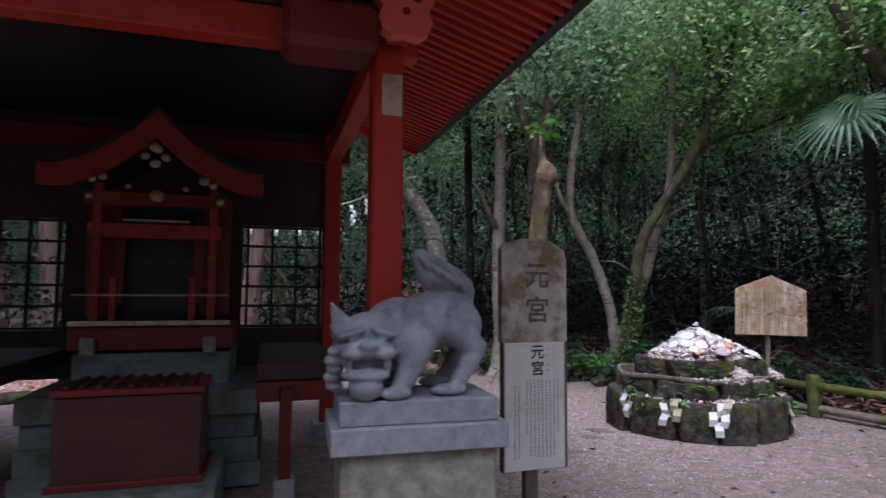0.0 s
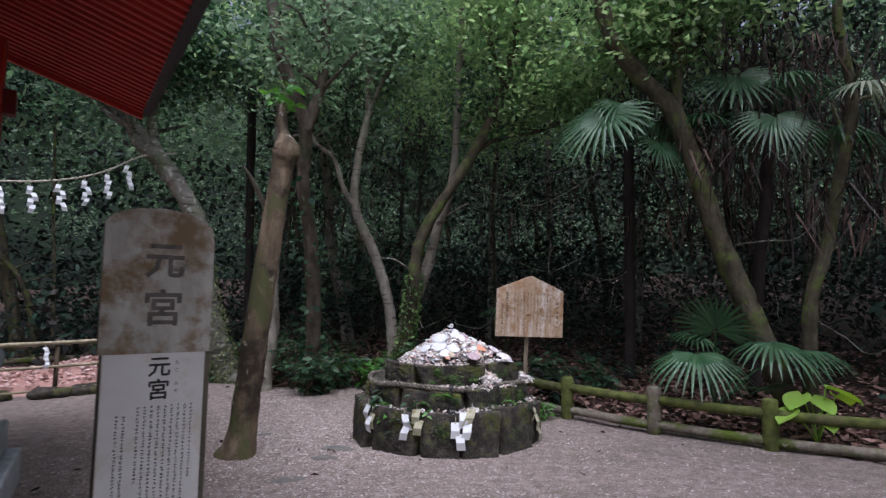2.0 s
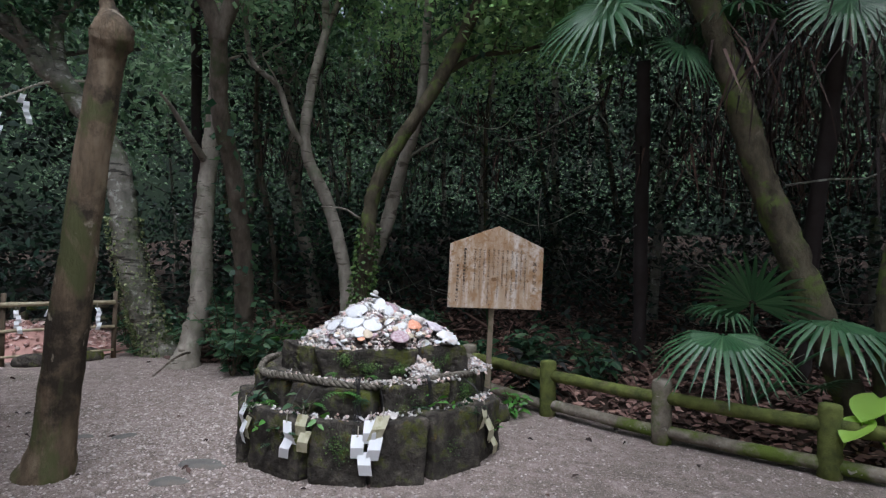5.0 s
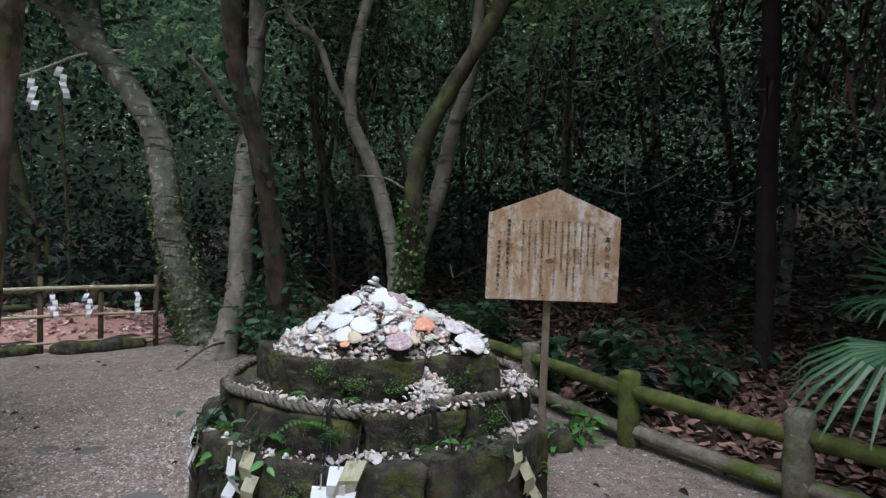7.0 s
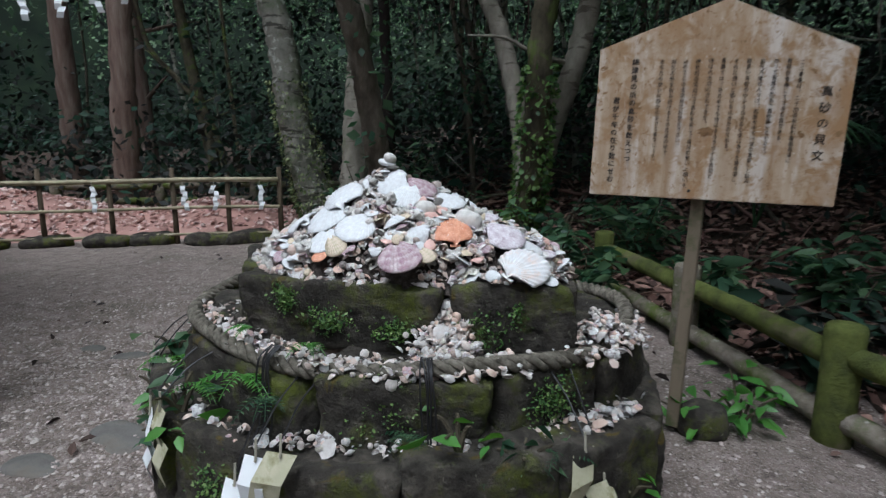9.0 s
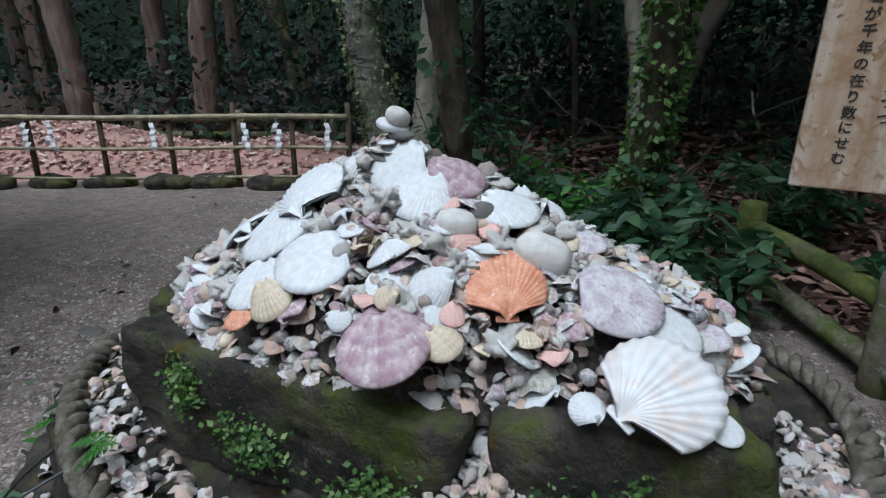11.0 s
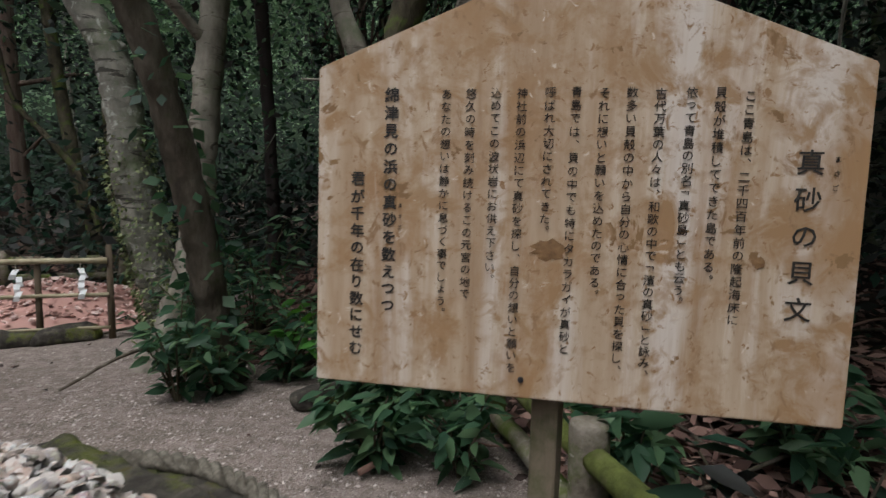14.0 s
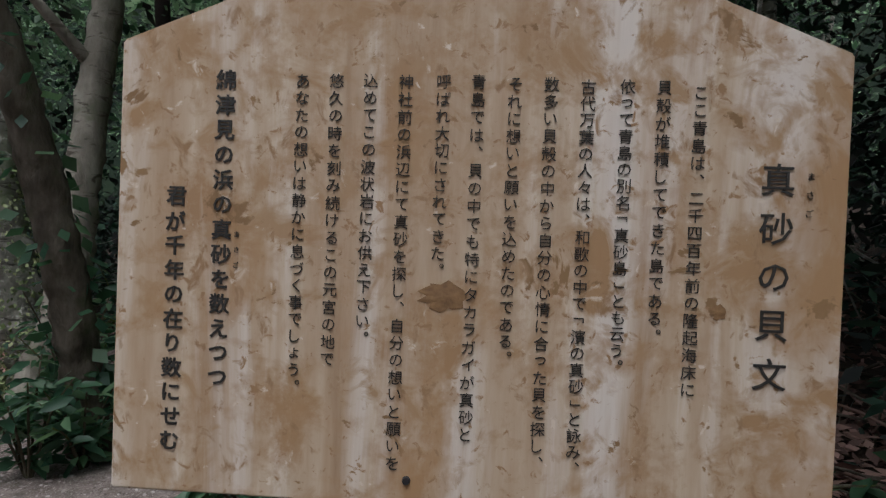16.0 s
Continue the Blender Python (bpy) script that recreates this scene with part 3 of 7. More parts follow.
def build_notice_board():
    t = thing("notice_board", "pointed wooden notice board with long Japanese text on one post", "notice board", BOARD)
    g = Geo()
    prof = [(-0.478, -0.306), (0.478, -0.306), (0.478, 0.306), (0.004, 0.498), (-0.478, 0.306)]
    bm = bmesh.new()
    f = bm.faces.new([bm.verts.new((x, -0.015, z)) for x, z in prof])
    ext = bmesh.ops.extrude_face_region(bm, geom=[f])
    bmesh.ops.translate(bm, vec=(0, 0.03, 0), verts=[v for v in ext["geom"] if isinstance(v, bmesh.types.BMVert)])
    bmesh.ops.recalc_face_normals(bm, faces=bm.faces)
    bmesh.ops.bevel(bm, geom=bm.edges[:], offset=0.003, segments=2, affect='EDGES')
    bm.verts.index_update()
    g.add([v.co for v in bm.verts], [[v.index for v in f.verts] for f in bm.faces])
    bm.free()
    panel = g.part("panel", M_BOARD, t, "weathered pale wooden panel with brown stains")
    cols = [("真砂の貝文", 0.044, 4.822, 1.580, 4.809, 1.270, 0.0002),
            ("ここ青島は、二千四百年前の隆起海床に", 0.0205, 4.724, 1.670, 4.708, 1.267, -0.0001),
            ("貝殻が堆積してできた島である。", 0.0205, 4.676, 1.677, 4.666, 1.335, -0.0001),
            ("依って青島の別名「真砂島」とも云う。", 0.0205, 4.629, 1.678, 4.619, 1.295, -0.0001),
            ("古代万葉の人々は、和歌の中で「濱の真砂」と詠み、", 0.0205, 4.581, 1.678, 4.564, 1.160, -0.0001),
            ("数多い貝殻の中から自分の心情に合った貝を探し、", 0.0205, 4.534, 1.682, 4.517, 1.165, -0.0001),
            ("それに想いと願いを込めたのである。", 0.0205, 4.487, 1.682, 4.474, 1.302, -0.0001),
            ("青島では、貝の中でも特にタカラガイが真砂と", 0.0205, 4.439, 1.686, 4.424, 1.199, -0.0001),
            ("呼ばれ大切にされてきた。", 0.0205, 4.393, 1.686, 4.385, 1.416, -0.0001),
            ("神社前の浜辺にて真砂を探し、自分の想いと願いを", 0.0205, 4.343, 1.686, 4.328, 1.158, -0.0001),
            ("込めてこの波状岩にお供え下さい。", 0.0205, 4.296, 1.688, 4.286, 1.324, -0.0001),
            ("悠久の時を刻み続けるこの元宮の地で", 0.0205, 4.249, 1.688, 4.241, 1.295, -0.0001),
            ("あなたの想いは静かに息づく事でしょう。", 0.0205, 4.203, 1.688, 4.195, 1.257, -0.0001),
            ("綿津見の浜の真砂を数えつつ", 0.0285, 4.099, 1.695, 4.090, 1.261, 0.0005),
            ("君が千年の在り数にせむ", 0.0285, 4.033, 1.539, 4.022, 1.174, 0.0005),
            ("まさご", 0.011, 4.861, 1.565, 4.856, 1.495, -0.0001),
            ("まさご", 0.009, 4.117, 1.482, 4.113, 1.420, 0.0)]
    for text, size, x0, z0, x1, z1, bold in cols:
        u0, w0 = board_local(x0, z0)
        u1, w1 = board_local(x1, z1)
        lettering(text, size, (u0 + u1) / 2, w0, w0 - w1, M_INK, panel, bold=bold)
    # knots and a nail head, set in the face
    for x, z, r, sq in ((4.395, 1.393, 0.019, 1.6), (4.748, 1.379, 0.010, 1.0)):
        u, w = board_local(x, z)
        k = Geo()
        n = 18
        k.add([(u + sq * r * math.cos(2 * math.pi * i / n) * (1 + 0.25 * math.sin(3.3 * i)), -0.0157, w + r * math.sin(2 * math.pi * i / n) * (1 + 0.2 * math.sin(2.1 * i))) for i in range(n)]
              + [(u, -0.0166, w)], [(i, (i + 1) % n, n) for i in range(n)])
        k.part("knot", material("knot_wood", [(0.13, 0.07, 0.03), (0.25, 0.14, 0.06)], 60, 0.6, 0.2, 60), panel)
    u, w = board_local(4.348, 1.147)
    Geo().tube([(u, -0.0145, w), (u, -0.019, w)], [0.006, 0.005], 10).part("nail", M_BLACK, panel, "rusty nail head")
    # post behind the panel, down to its stone foot
    post = Geo()
    lo, hi = BOARD.inverted() @ Vector((4.375, 7.80, 0.03)), Vector((-0.02, 0.045, 0.36))
    d = hi - lo
    m = Matrix.Translation((lo + hi) / 2) @ d.to_track_quat('Z', 'Y').to_matrix().to_4x4()
    post.box(0.054, 0.046, d.length, m, 0.004)
    post.part("post", M_POST, t, "weathered square wooden post")
    for dz in (0.18, -0.2):
        Geo().box(0.5, 0.02, 0.04, Matrix.Translation((-0.02, 0.026, dz)), 0.003).part("batten", M_POST, t)


build_notice_board()

# ---- shell mound: tiers of stones ----
CX, CY = 3.2, 7.38


def shell_surface(x, y):
    """Height of the shell heap's upper side."""
    dx = x - 3.15
    r = math.hypot(dx / 1.0 if dx > 0 else dx / 0.65, (y - 7.26) / 0.55)
    return 0.84 + 0.40 * max(0.0, 1 - r) ** 1.15


def build_stone_cairn():
    t = thing("stone_cairn", "three-tiered cairn of dark mossy stone blocks ringed by a rope", "cairn")
    rng = random.Random(4)

    def ring(stones, z0, z1, rx, ry, thick, seed0):
        for k, (a0, a1, dz, dr) in enumerate(stones):
            a = radians((a0 + a1) / 2)
            x, y = CX + (rx + dr - thick / 2) * math.cos(a), CY + (ry + dr - thick / 2) * math.sin(a)
            e0, e1 = radians(a0), radians(a1)
            chord = math.hypot((rx + dr) * (math.cos(e1) - math.cos(e0)), (ry + dr) * (math.sin(e1) - math.sin(e0))) * rng.uniform(0.90, 0.95)
            h = z1 - z0 + dz
            tx, ty = -rx * math.sin(a), ry * math.cos(a)
            m = pose(x, y, z0 + h / 2, rng.uniform(-5, 3), rng.uniform(-4, 4), math.degrees(math.atan2(ty, tx)) + rng.uniform(-5, 5))
            hewn_geo(chord, thick, h, seed0 + k).part("stone", M_STONE, t, smooth=True, m=m)

    low = [(205, 239, 0.0, 0.02), (239, 263, -.02, .02), (263, 286.5, .0, .02), (286.5, 313, .02, .02), (313, 341, 0, .02), (341, 372, 0, 0), (12, 46, 0, 0), (46, 80, 0, 0), (80, 112, .02, 0), (112, 146, 0, 0), (146, 174, 0, 0), (174, 205, .04, .02)]
    mid = [(186, 222, 0.02, 0), (222, 267, 0.0, .01), (269, 304, -.01, .01), (304, 333, 0.01, .0), (333, 360, -.02, 0), (0, 45, 0, 0), (45, 95, 0, 0), (95, 140, 0, 0), (140, 186, .02, 0)]
    ring(low, -0.05, 0.43, 1.05, 0.95, 0.40, 10)
    ring(mid, 0.39, 0.64, 0.94, 0.78, 0.42, 40)
    # top tier: the long front block, its neighbour and the rest
    for (x0, y0, x1, y1, z0, z1, th, tilt, sd) in ((2.735, 6.862, 3.475, 6.842, 0.60, 0.862, 0.42, -11, 70), (3.545, 6.855, 3.935, 6.985, 0.585, 0.855, 0.42, -14, 71), (2.44, 7.34, 2.65, 6.95, 0.62, 0.875, 0.30, -4, 72),
                                                   (3.93, 7.14, 3.86, 7.62, 0.62, 0.84, 0.34, 0, 73), (3.80, 7.72, 3.12, 7.92, 0.62, 0.84, 0.36, 0, 74), (3.08, 7.92, 2.52, 7.46, 0.62, 0.84, 0.34, 0, 75)):
        L = math.hypot(x1 - x0, y1 - y0)
        ang = math.atan2(y1 - y0, x1 - x0)
        nx, ny = -math.sin(ang), math.cos(ang)
        m = pose((x0 + x1) / 2 + nx * th / 2, (y0 + y1) / 2 + ny * th / 2, (z0 + z1) / 2, 0, 0, math.degrees(ang)) @ pose(0, 0, 0, tilt / 2)
        hewn_geo(L, th, z1 - z0, sd, 28).part("stone", M_STONE, t, smooth=True, m=m)
    # packed core between the rings
    core = Geo()
    n, prof = 40, [(0.86, 0.0), (0.80, 0.34), (0.74, 0.40), (0.66, 0.60), (0.46, 0.63), (0.44, 0.80), (0.0, 0.84)]
    core.add([(CX + r * 1.08 * math.cos(2 * math.pi * i / n), CY - 0.02 + r * 0.97 * math.sin(2 * math.pi * i / n), z) for r, z in prof for i in range(n)],
             [(j * n + i, j * n + (i + 1) % n, (j + 1) * n + (i + 1) % n, (j + 1) * n + i) for j in range(len(prof) - 1) for i in range(n)])
    core.part("core", M_HUMUS_SHADED, t, "dark packed earth and rubble between the stones", smooth=True)
    # cushions of moss on the stones
    nr = np.random.default_rng(8)
    moss = Geo()
    for k, (a, rx, ry, z, w, h) in enumerate(((284, 0.955, 0.80, 0.53, 0.20, 0.13), (276, 0.955, 0.80, 0.48, 0.10, 0.08), (316, 0.955, 0.80, 0.54, 0.14, 0.10), (306, 0.80, 0.60, 0.72, 0.16, 0.10), (314, 0.81, 0.60, 0.78, 0.07, 0.06),
                                              (281, 0.80, 0.56, 0.715, 0.10, 0.05), (262, 0.80, 0.565, 0.735, 0.12, 0.06), (250, 0.82, 0.58, 0.80, 0.06, 0.06), (299, 1.07, 0.97, 0.20, 0.16, 0.12), (252, 1.07, 0.97, 0.25, 0.13, 0.14), (225, 1.06, 0.96, 0.30, 0.16, 0.12))):
        a = radians(a)
        p = np.array([CX + rx * math.cos(a), CY + ry * math.sin(a), z])
        side = np.array([-math.sin(a), math.cos(a), 0])
        out = np.array([math.cos(a), math.sin(a), 0])
        c = p + side * nr.normal(0, w * 0.4, 420)[:, None] + np.array([0, 0, 1.0]) * nr.normal(0, h * 0.4, 420)[:, None] + out * nr.normal(-0.008, 0.012, 420)[:, None]
        leaf_geo(moss, c, 0.013, nr, droop=-0.1, ratio=0.7, flat=0.0)
    tagged(moss.part("moss", M_IVY, t), "cushions of green moss", kind="stuff")


build_stone_cairn()


# ---- log fence beside the wood ----
def build_log_fence():
    t = thing("log_fence", "low moss-covered log fence with two rails", "fence")
    posts = [(4.04, 10.26), (4.57, 9.05), (5.08, 7.92), (5.74, 6.95), (6.52, 5.98), (7.35, 5.1), (8.2, 4.2)]
    for k, (x, y) in enumerate(posts):
        h = 0.56
        g = Geo()
        zs = [-0.12, 0.1, 0.3, h - 0.03, h - 0.008, h]
        g.tube([(0, 0, z) for z in zs], [0.088, 0.086, 0.084, 0.084, 0.076, 0.05], 14, 0.10, seed=k)
        g.part("post", M_FENCE if k % 2 else M_FENCE_MOSS, t, "" if k % 2 else "post with a green cap of moss", smooth=True, m=pose(x, y, 0))
        if k < len(posts) - 1:
            x1, y1 = posts[k + 1]
            for z, r, mat in ((0.40, 0.058, M_FENCE_MOSS), (0.10, 0.056, M_FENCE)):
                path = [(x + (x1 - x) * s, y + (y1 - y) * s, z + 0.012 * math.sin(3 * s + k)) for s in np.linspace(0, 1, 9)]
                Geo().tube(path, [r] * 9, 12, 0.12, seed=k + z).part("rail", mat, t, smooth=True)


build_log_fence()


# ---- bamboo fence before the pink shell heap ----
def build_bamboo_fence():
    t = thing("bamboo_fence", "thin bamboo fence with three rails and dark stakes", "fence")
    P = [(-3.34 + 0.668 * u, 10.11 + 0.328 * u) for u in (-3.3, -2.2, -1.1, 0.0, 1.1, 2.15, 3.15, 4.03, 4.9)]
    for k, (x, y) in enumerate(P):
        h = 0.97 if k in (1, 4, 6, 8) else 0.87
        Geo().tube([(0, 0, -0.1), (0, 0, 0.4), (0.004, 0, h)], [0.034, 0.032, 0.030], 8, 0.15, seed=k).part("stake", M_BAMBOO_DARK, t, smooth=True, m=pose(x, y, 0))
    (xa, ya), (xb, yb) = P[0], P[-1]
    for z, r in ((0.81, 0.030), (0.46, 0.020), (0.12, 0.016)):
        n = 46
        path, rad = [], []
        for i in range(n):
            s = i / (n - 1)
            path.append((xa + (xb - xa) * s + 0.01, ya + (yb - ya) * s - 0.035, z + 0.012 * math.sin(9 * s)))
            rad.append(r * (1.16 if i % 9 == 0 else 1.0))
        Geo().tube(path, rad, 8).part("rail", M_BAMBOO, t, "pale bamboo rail", smooth=True)


build_bamboo_fence()


# ---- trees ----
def trunk_geo(g, pts, r0, r1, rough=0.16, seed=0, n=12, flare=0.0, step=11):
    path = spline(pts, step)
    N = len(path)
    rad = [(r0 + (r1 - r0) * i / (N - 1)) * (1 + flare * max(0, 1 - (p.z - path[0].z) / 0.5) ** 2) for i, p in enumerate(path)]
    rad = [r * (1 + 0.07 * noise.noise(Vector((p.z * 5.0, seed * 3.3, 0))) + 0.05 * noise.noise(Vector((p.z * 14.0, seed * 1.7, 4)))) for r, p in zip(rad, path)]
    g.tube(path, rad, n, rough, seed=seed)
    return path


def twigs(tree, mat, path, k, length, r, rng, tips):
    """Side branches from the upper part of a limb; their ends are gathered in tips."""
    for _ in range(k):
        p = path[rng.randrange(len(path) // 3, len(path))]
        a, e = rng.uniform(0, 2 * math.pi), rng.uniform(0.1, 0.9)
        d = Vector((math.cos(a) * math.cos(e), math.sin(a) * math.cos(e), math.sin(e)))
        L = length * rng.uniform(0.5, 1.3)
        q = [p, p + d * L * 0.4 + Vector((0, 0, 0.05)), p + d * L * 0.75 + Vector((rng.uniform(-.1, .1), rng.uniform(-.1, .1), 0.12)), p + d * L + Vector((0, 0, 0.1))]
        pa = spline(q, 3)
        Geo().tube(pa, [r * (1 - 0.75 * i / (len(pa) - 1)) for i in range(len(pa))], 5, cap=False).part("branch", mat, tree, smooth=True)
        tips += [pa[-1], pa[-3], pa[-5]]


def build_tree(name, label, mat, limbs, seed, leaves=0, leaf_mat=None, leaf_size=0.12, twig=6, twig_len=1.0, spread=0.38, ivy=None, extra=(), per=60, wide=0.22):
    """limbs: (points, r0, r1); the first is the trunk."""
    rng = random.Random(seed)
    nr = np.random.default_rng(seed)
    t = thing(name, label, "tree")
    tips = []
    paths = []
    for k, (pts, r0, r1) in enumerate(limbs):
        g = Geo()
        path = trunk_geo(g, pts, r0, r1, wide, seed + k, 14 if r0 > 0.06 else 9, 0.5 if k == 0 else 0)
        paths.append(path)
        if twig and (k or len(limbs) == 1):
            twigs(t, mat, path, twig, twig_len, r1 * 0.6, rng, tips)
            tips.append(path[-1])
        g.part("trunk" if k == 0 else "limb", mat, t, smooth=True)
    tips = [p for p in tips if p.z > 4.9] + [Vector(e) for e in extra]
    if leaves and tips:
        g = Geo()
        spots = [tuple(p) for p in tips] + [tuple(p + Vector((rng.uniform(-.5, .5), rng.uniform(-.5, .5), rng.uniform(-.3, .5)))) for p in tips for _ in range(leaves)]
        leaf_geo(g, clumps(spots, per, spread, nr), leaf_size, nr, ratio=0.5, flat=0.4)
        g.part("crown", leaf_mat or M_LEAF, t)
    if ivy:
        z0, z1, count, size, mat2 = ivy
        P = [p for p in paths[0] if z0 <= p.z <= z1]
        i0 = paths[0].index(P[0])
        c, dd = [], []
        pts, r0, r1 = limbs[0]
        for _ in range(count):
            j = int(len(P) * rng.random() ** 1.5)
            p = P[min(j, len(P) - 1)]
            nxt = P[min(j + 1, len(P) - 1)]
            p = p.lerp(nxt, rng.random())
            a = rng.uniform(0, 2 * math.pi)
            r = (r0 + (r1 - r0) * (i0 + j) / len(paths[0])) * rng.uniform(1.06, 1.28) + 0.01
            c.append((p.x + r * math.cos(a), p.y + r * math.sin(a), p.z))
            dd.append((math.cos(a) * .6 + rng.uniform(-.5, .5), math.sin(a) * .6 + rng.uniform(-.5, .5), rng.uniform(-1, .4)))
        g = Geo()
        dd = np.array(dd)
        leaf_geo(g, np.array(c), size, nr, ratio=0.75, dirs=dd / np.linalg.norm(dd, axis=1)[:, None], flat=0.0, droop=0.2)
        g.part("ivy", mat2, t, "small green ivy leaves clinging to the bark")
    return t


def T(*p):
    return [Vector(q) for q in p]


build_tree("bent_tree", "thick grey mossy trunk bending sideways, ivy at its foot", M_BARK_GREY,
           [(T((0.54, 11.99, -0.1), (0.39, 12.0, 0.3), (0.25, 12.02, 0.7), (0.09, 12.04, 1.2), (-0.06, 12.07, 1.8), (-0.13, 12.09, 2.4), (-0.26, 12.08, 3.0), (-0.55, 12.04, 3.5), (-0.91, 11.99, 4.0), (-1.55, 11.9, 4.75), (-2.2, 11.8, 5.5), (-2.6, 11.7, 7.0)), 0.24, 0.12),
            (T((-0.80, 12.0, 3.85), (-0.98, 11.95, 4.3), (-1.0, 11.92, 4.9), (-0.8, 11.97, 5.7), (-0.66, 12.1, 6.8)), 0.12, 0.05),
            (T((-0.95, 12.0, 4.0), (-1.2, 11.9, 4.2), (-1.32, 11.85, 4.45)), 0.12, 0.09),
            (T((-0.98, 11.95, 5.0), (-0.6, 12.0, 5.4), (-0.1, 12.0, 5.6)), 0.05, 0.025)],
           1, leaves=3, leaf_mat=M_LEAF, twig=4, ivy=(0.0, 2.1, 2600, 0.045, M_LICHEN), extra=[(-2.4, 11.4, 7.2), (-0.2, 12, 7), (-1, 11.5, 7.2)])
build_tree("straight_tree", "pale straight trunk flaring into mossy roots", M_BARK_PALE,
           [(T((1.01, 11.0, -0.1), (1.08, 11.12, 0.3), (1.16, 11.3, 0.8), (1.14, 11.47, 1.4), (1.13, 11.59, 2.0), (1.15, 11.72, 2.8), (1.2, 11.87, 3.8), (1.21, 12.02, 5.0), (1.22, 12.1, 8.0)), 0.17, 0.11)],
           2, leaves=2, leaf_mat=M_LEAF, twig=4)
build_tree("dark_tree", "dark rough trunk crossing before the pale one, forking above", M_BARK,
           [(T((1.86, 10.71, -0.1), (1.84, 10.63, 0.3), (1.84, 10.53, 0.8), (1.82, 10.4, 1.4), (1.77, 10.26, 2.0), (1.7, 10.08, 2.6), (1.56, 9.83, 3.3), (1.55, 9.54, 4.1), (1.33, 9.5, 4.7), (1.1, 9.5, 5.3), (0.9, 9.5, 6.6)), 0.135, 0.08),
            (T((1.55, 9.54, 4.05), (1.68, 9.52, 4.5), (1.78, 9.52, 5.0), (1.8, 9.52, 6.2)), 0.10, 0.06)],
           3, leaves=1, leaf_mat=M_LEAF_HALF_LIT, ivy=(0.2, 3.4, 170, 0.12, M_LEAF), extra=[(1.0, 9.7, 6.6), (1.2, 9.6, 7.0), (0.6, 9.6, 6.4)])
build_tree("thin_tree", "thin brown trunk leaning among the shrubs", M_BARK_PALE,
           [(T((2.91, 13.9, 0.2), (2.81, 13.97, 0.8), (2.69, 14.05, 1.5), (2.51, 14.11, 2.2), (2.39, 14.17, 3.0), (2.3, 14.2, 4.2), (2.0, 14.2, 5.6), (1.8, 14.2, 7.5)), 0.15, 0.07)],
           4, leaves=2, leaf_mat=M_LEAF, twig=5)
build_tree("forked_tree", "pale slender trunk splitting into a high fork", M_BARK_PALE,
           [(T((3.30, 10.75, -0.05), (3.24, 10.84, 0.8), (3.14, 10.98, 1.6), (2.91, 11.18, 2.4), (2.58, 11.38, 3.2), (2.64, 11.62, 4.2), (2.85, 11.85, 5.2)), 0.11, 0.07),
            (T((2.85, 11.85, 5.2), (2.8, 11.9, 6.1), (2.68, 11.91, 7.2)), 0.065, 0.04),
            (T((2.85, 11.85, 5.2), (3.05, 11.85, 5.75), (3.3, 11.86, 6.3), (3.4, 11.8, 7.2)), 0.05, 0.03),
            (T((2.58, 11.38, 3.2), (2.35, 11.35, 3.55), (2.15, 11.35, 4.1), (1.75, 11.4, 4.5), (1.6, 11.4, 5.6)), 0.055, 0.03)],
           5, leaves=1, leaf_mat=M_LEAF_HALF_LIT)
build_tree("ivy_tree", "slanting dark trunk wrapped in green ivy near the ground", M_BARK_MOSS,
           [(T((3.09, 10.48, -0.1), (3.23, 10.39, 0.4), (3.34, 10.33, 0.8), (3.39, 10.24, 1.3), (3.43, 10.16, 1.8), (3.47, 10.07, 2.4), (3.72, 9.98, 3.0), (4.31, 9.83, 4.0), (4.83, 9.66, 5.2), (5.0, 9.6, 6.2), (5.2, 9.6, 7.4)), 0.13, 0.07),
            (T((4.35, 9.83, 4.05), (4.9, 10.0, 4.4), (5.6, 10.1, 4.6), (6.3, 10.1, 4.9)), 0.045, 0.02),
            (T((4.83, 9.66, 5.2), (4.6, 9.7, 5.9), (4.5, 9.7, 7.0)), 0.05, 0.02)],
           6, leaves=3, leaf_mat=M_LEAF_LIT, ivy=(0.0, 2.0, 1700, 0.055, M_IVY), extra=[(5.6, 9.6, 6.4), (4.6, 9.6, 6.6), (6.2, 10, 5.9), (5.0, 9.5, 7.0)])
build_tree("twin_tree", "grey smooth trunk rising behind the ivy-covered one", M_BARK_PALE,
           [(T((3.06, 10.78, -0.05), (3.30, 10.64, 0.8), (3.53, 10.52, 1.5), (3.73, 10.42, 2.1), (3.88, 10.33, 2.8), (4.1, 10.25, 3.6), (4.2, 10.3, 5.0), (4.3, 10.4, 7.5)), 0.13, 0.05)],
           7, leaves=2, leaf_mat=M_LEAF, twig=4)
build_tree("leaning_tree", "heavy leaning trunk with peeling mossy bark above the palms", M_BARK_MOSS,
           [(T((7.76, 6.66, -0.1), (7.49, 6.8, 0.7), (7.21, 6.93, 1.5), (6.91, 7.09, 2.4), (6.72, 7.22, 3.2), (6.45, 7.39, 4.2), (5.95, 7.55, 4.8), (5.62, 7.65, 5.3), (5.4, 7.7, 6.2), (5.3, 7.7, 7.6)), 0.155, 0.10),
            (T((6.47, 7.38, 4.15), (6.52, 7.4, 4.9), (6.6, 7.4, 6.2)), 0.08, 0.04),
            (T((6.52, 7.4, 4.9), (6.9, 7.4, 5.3), (7.1, 7.3, 6.0)), 0.045, 0.02)],
           8, leaves=3, leaf_mat=M_LEAF_LIT, extra=[(5.3, 7.5, 6.8), (5.9, 7.3, 6.9)])
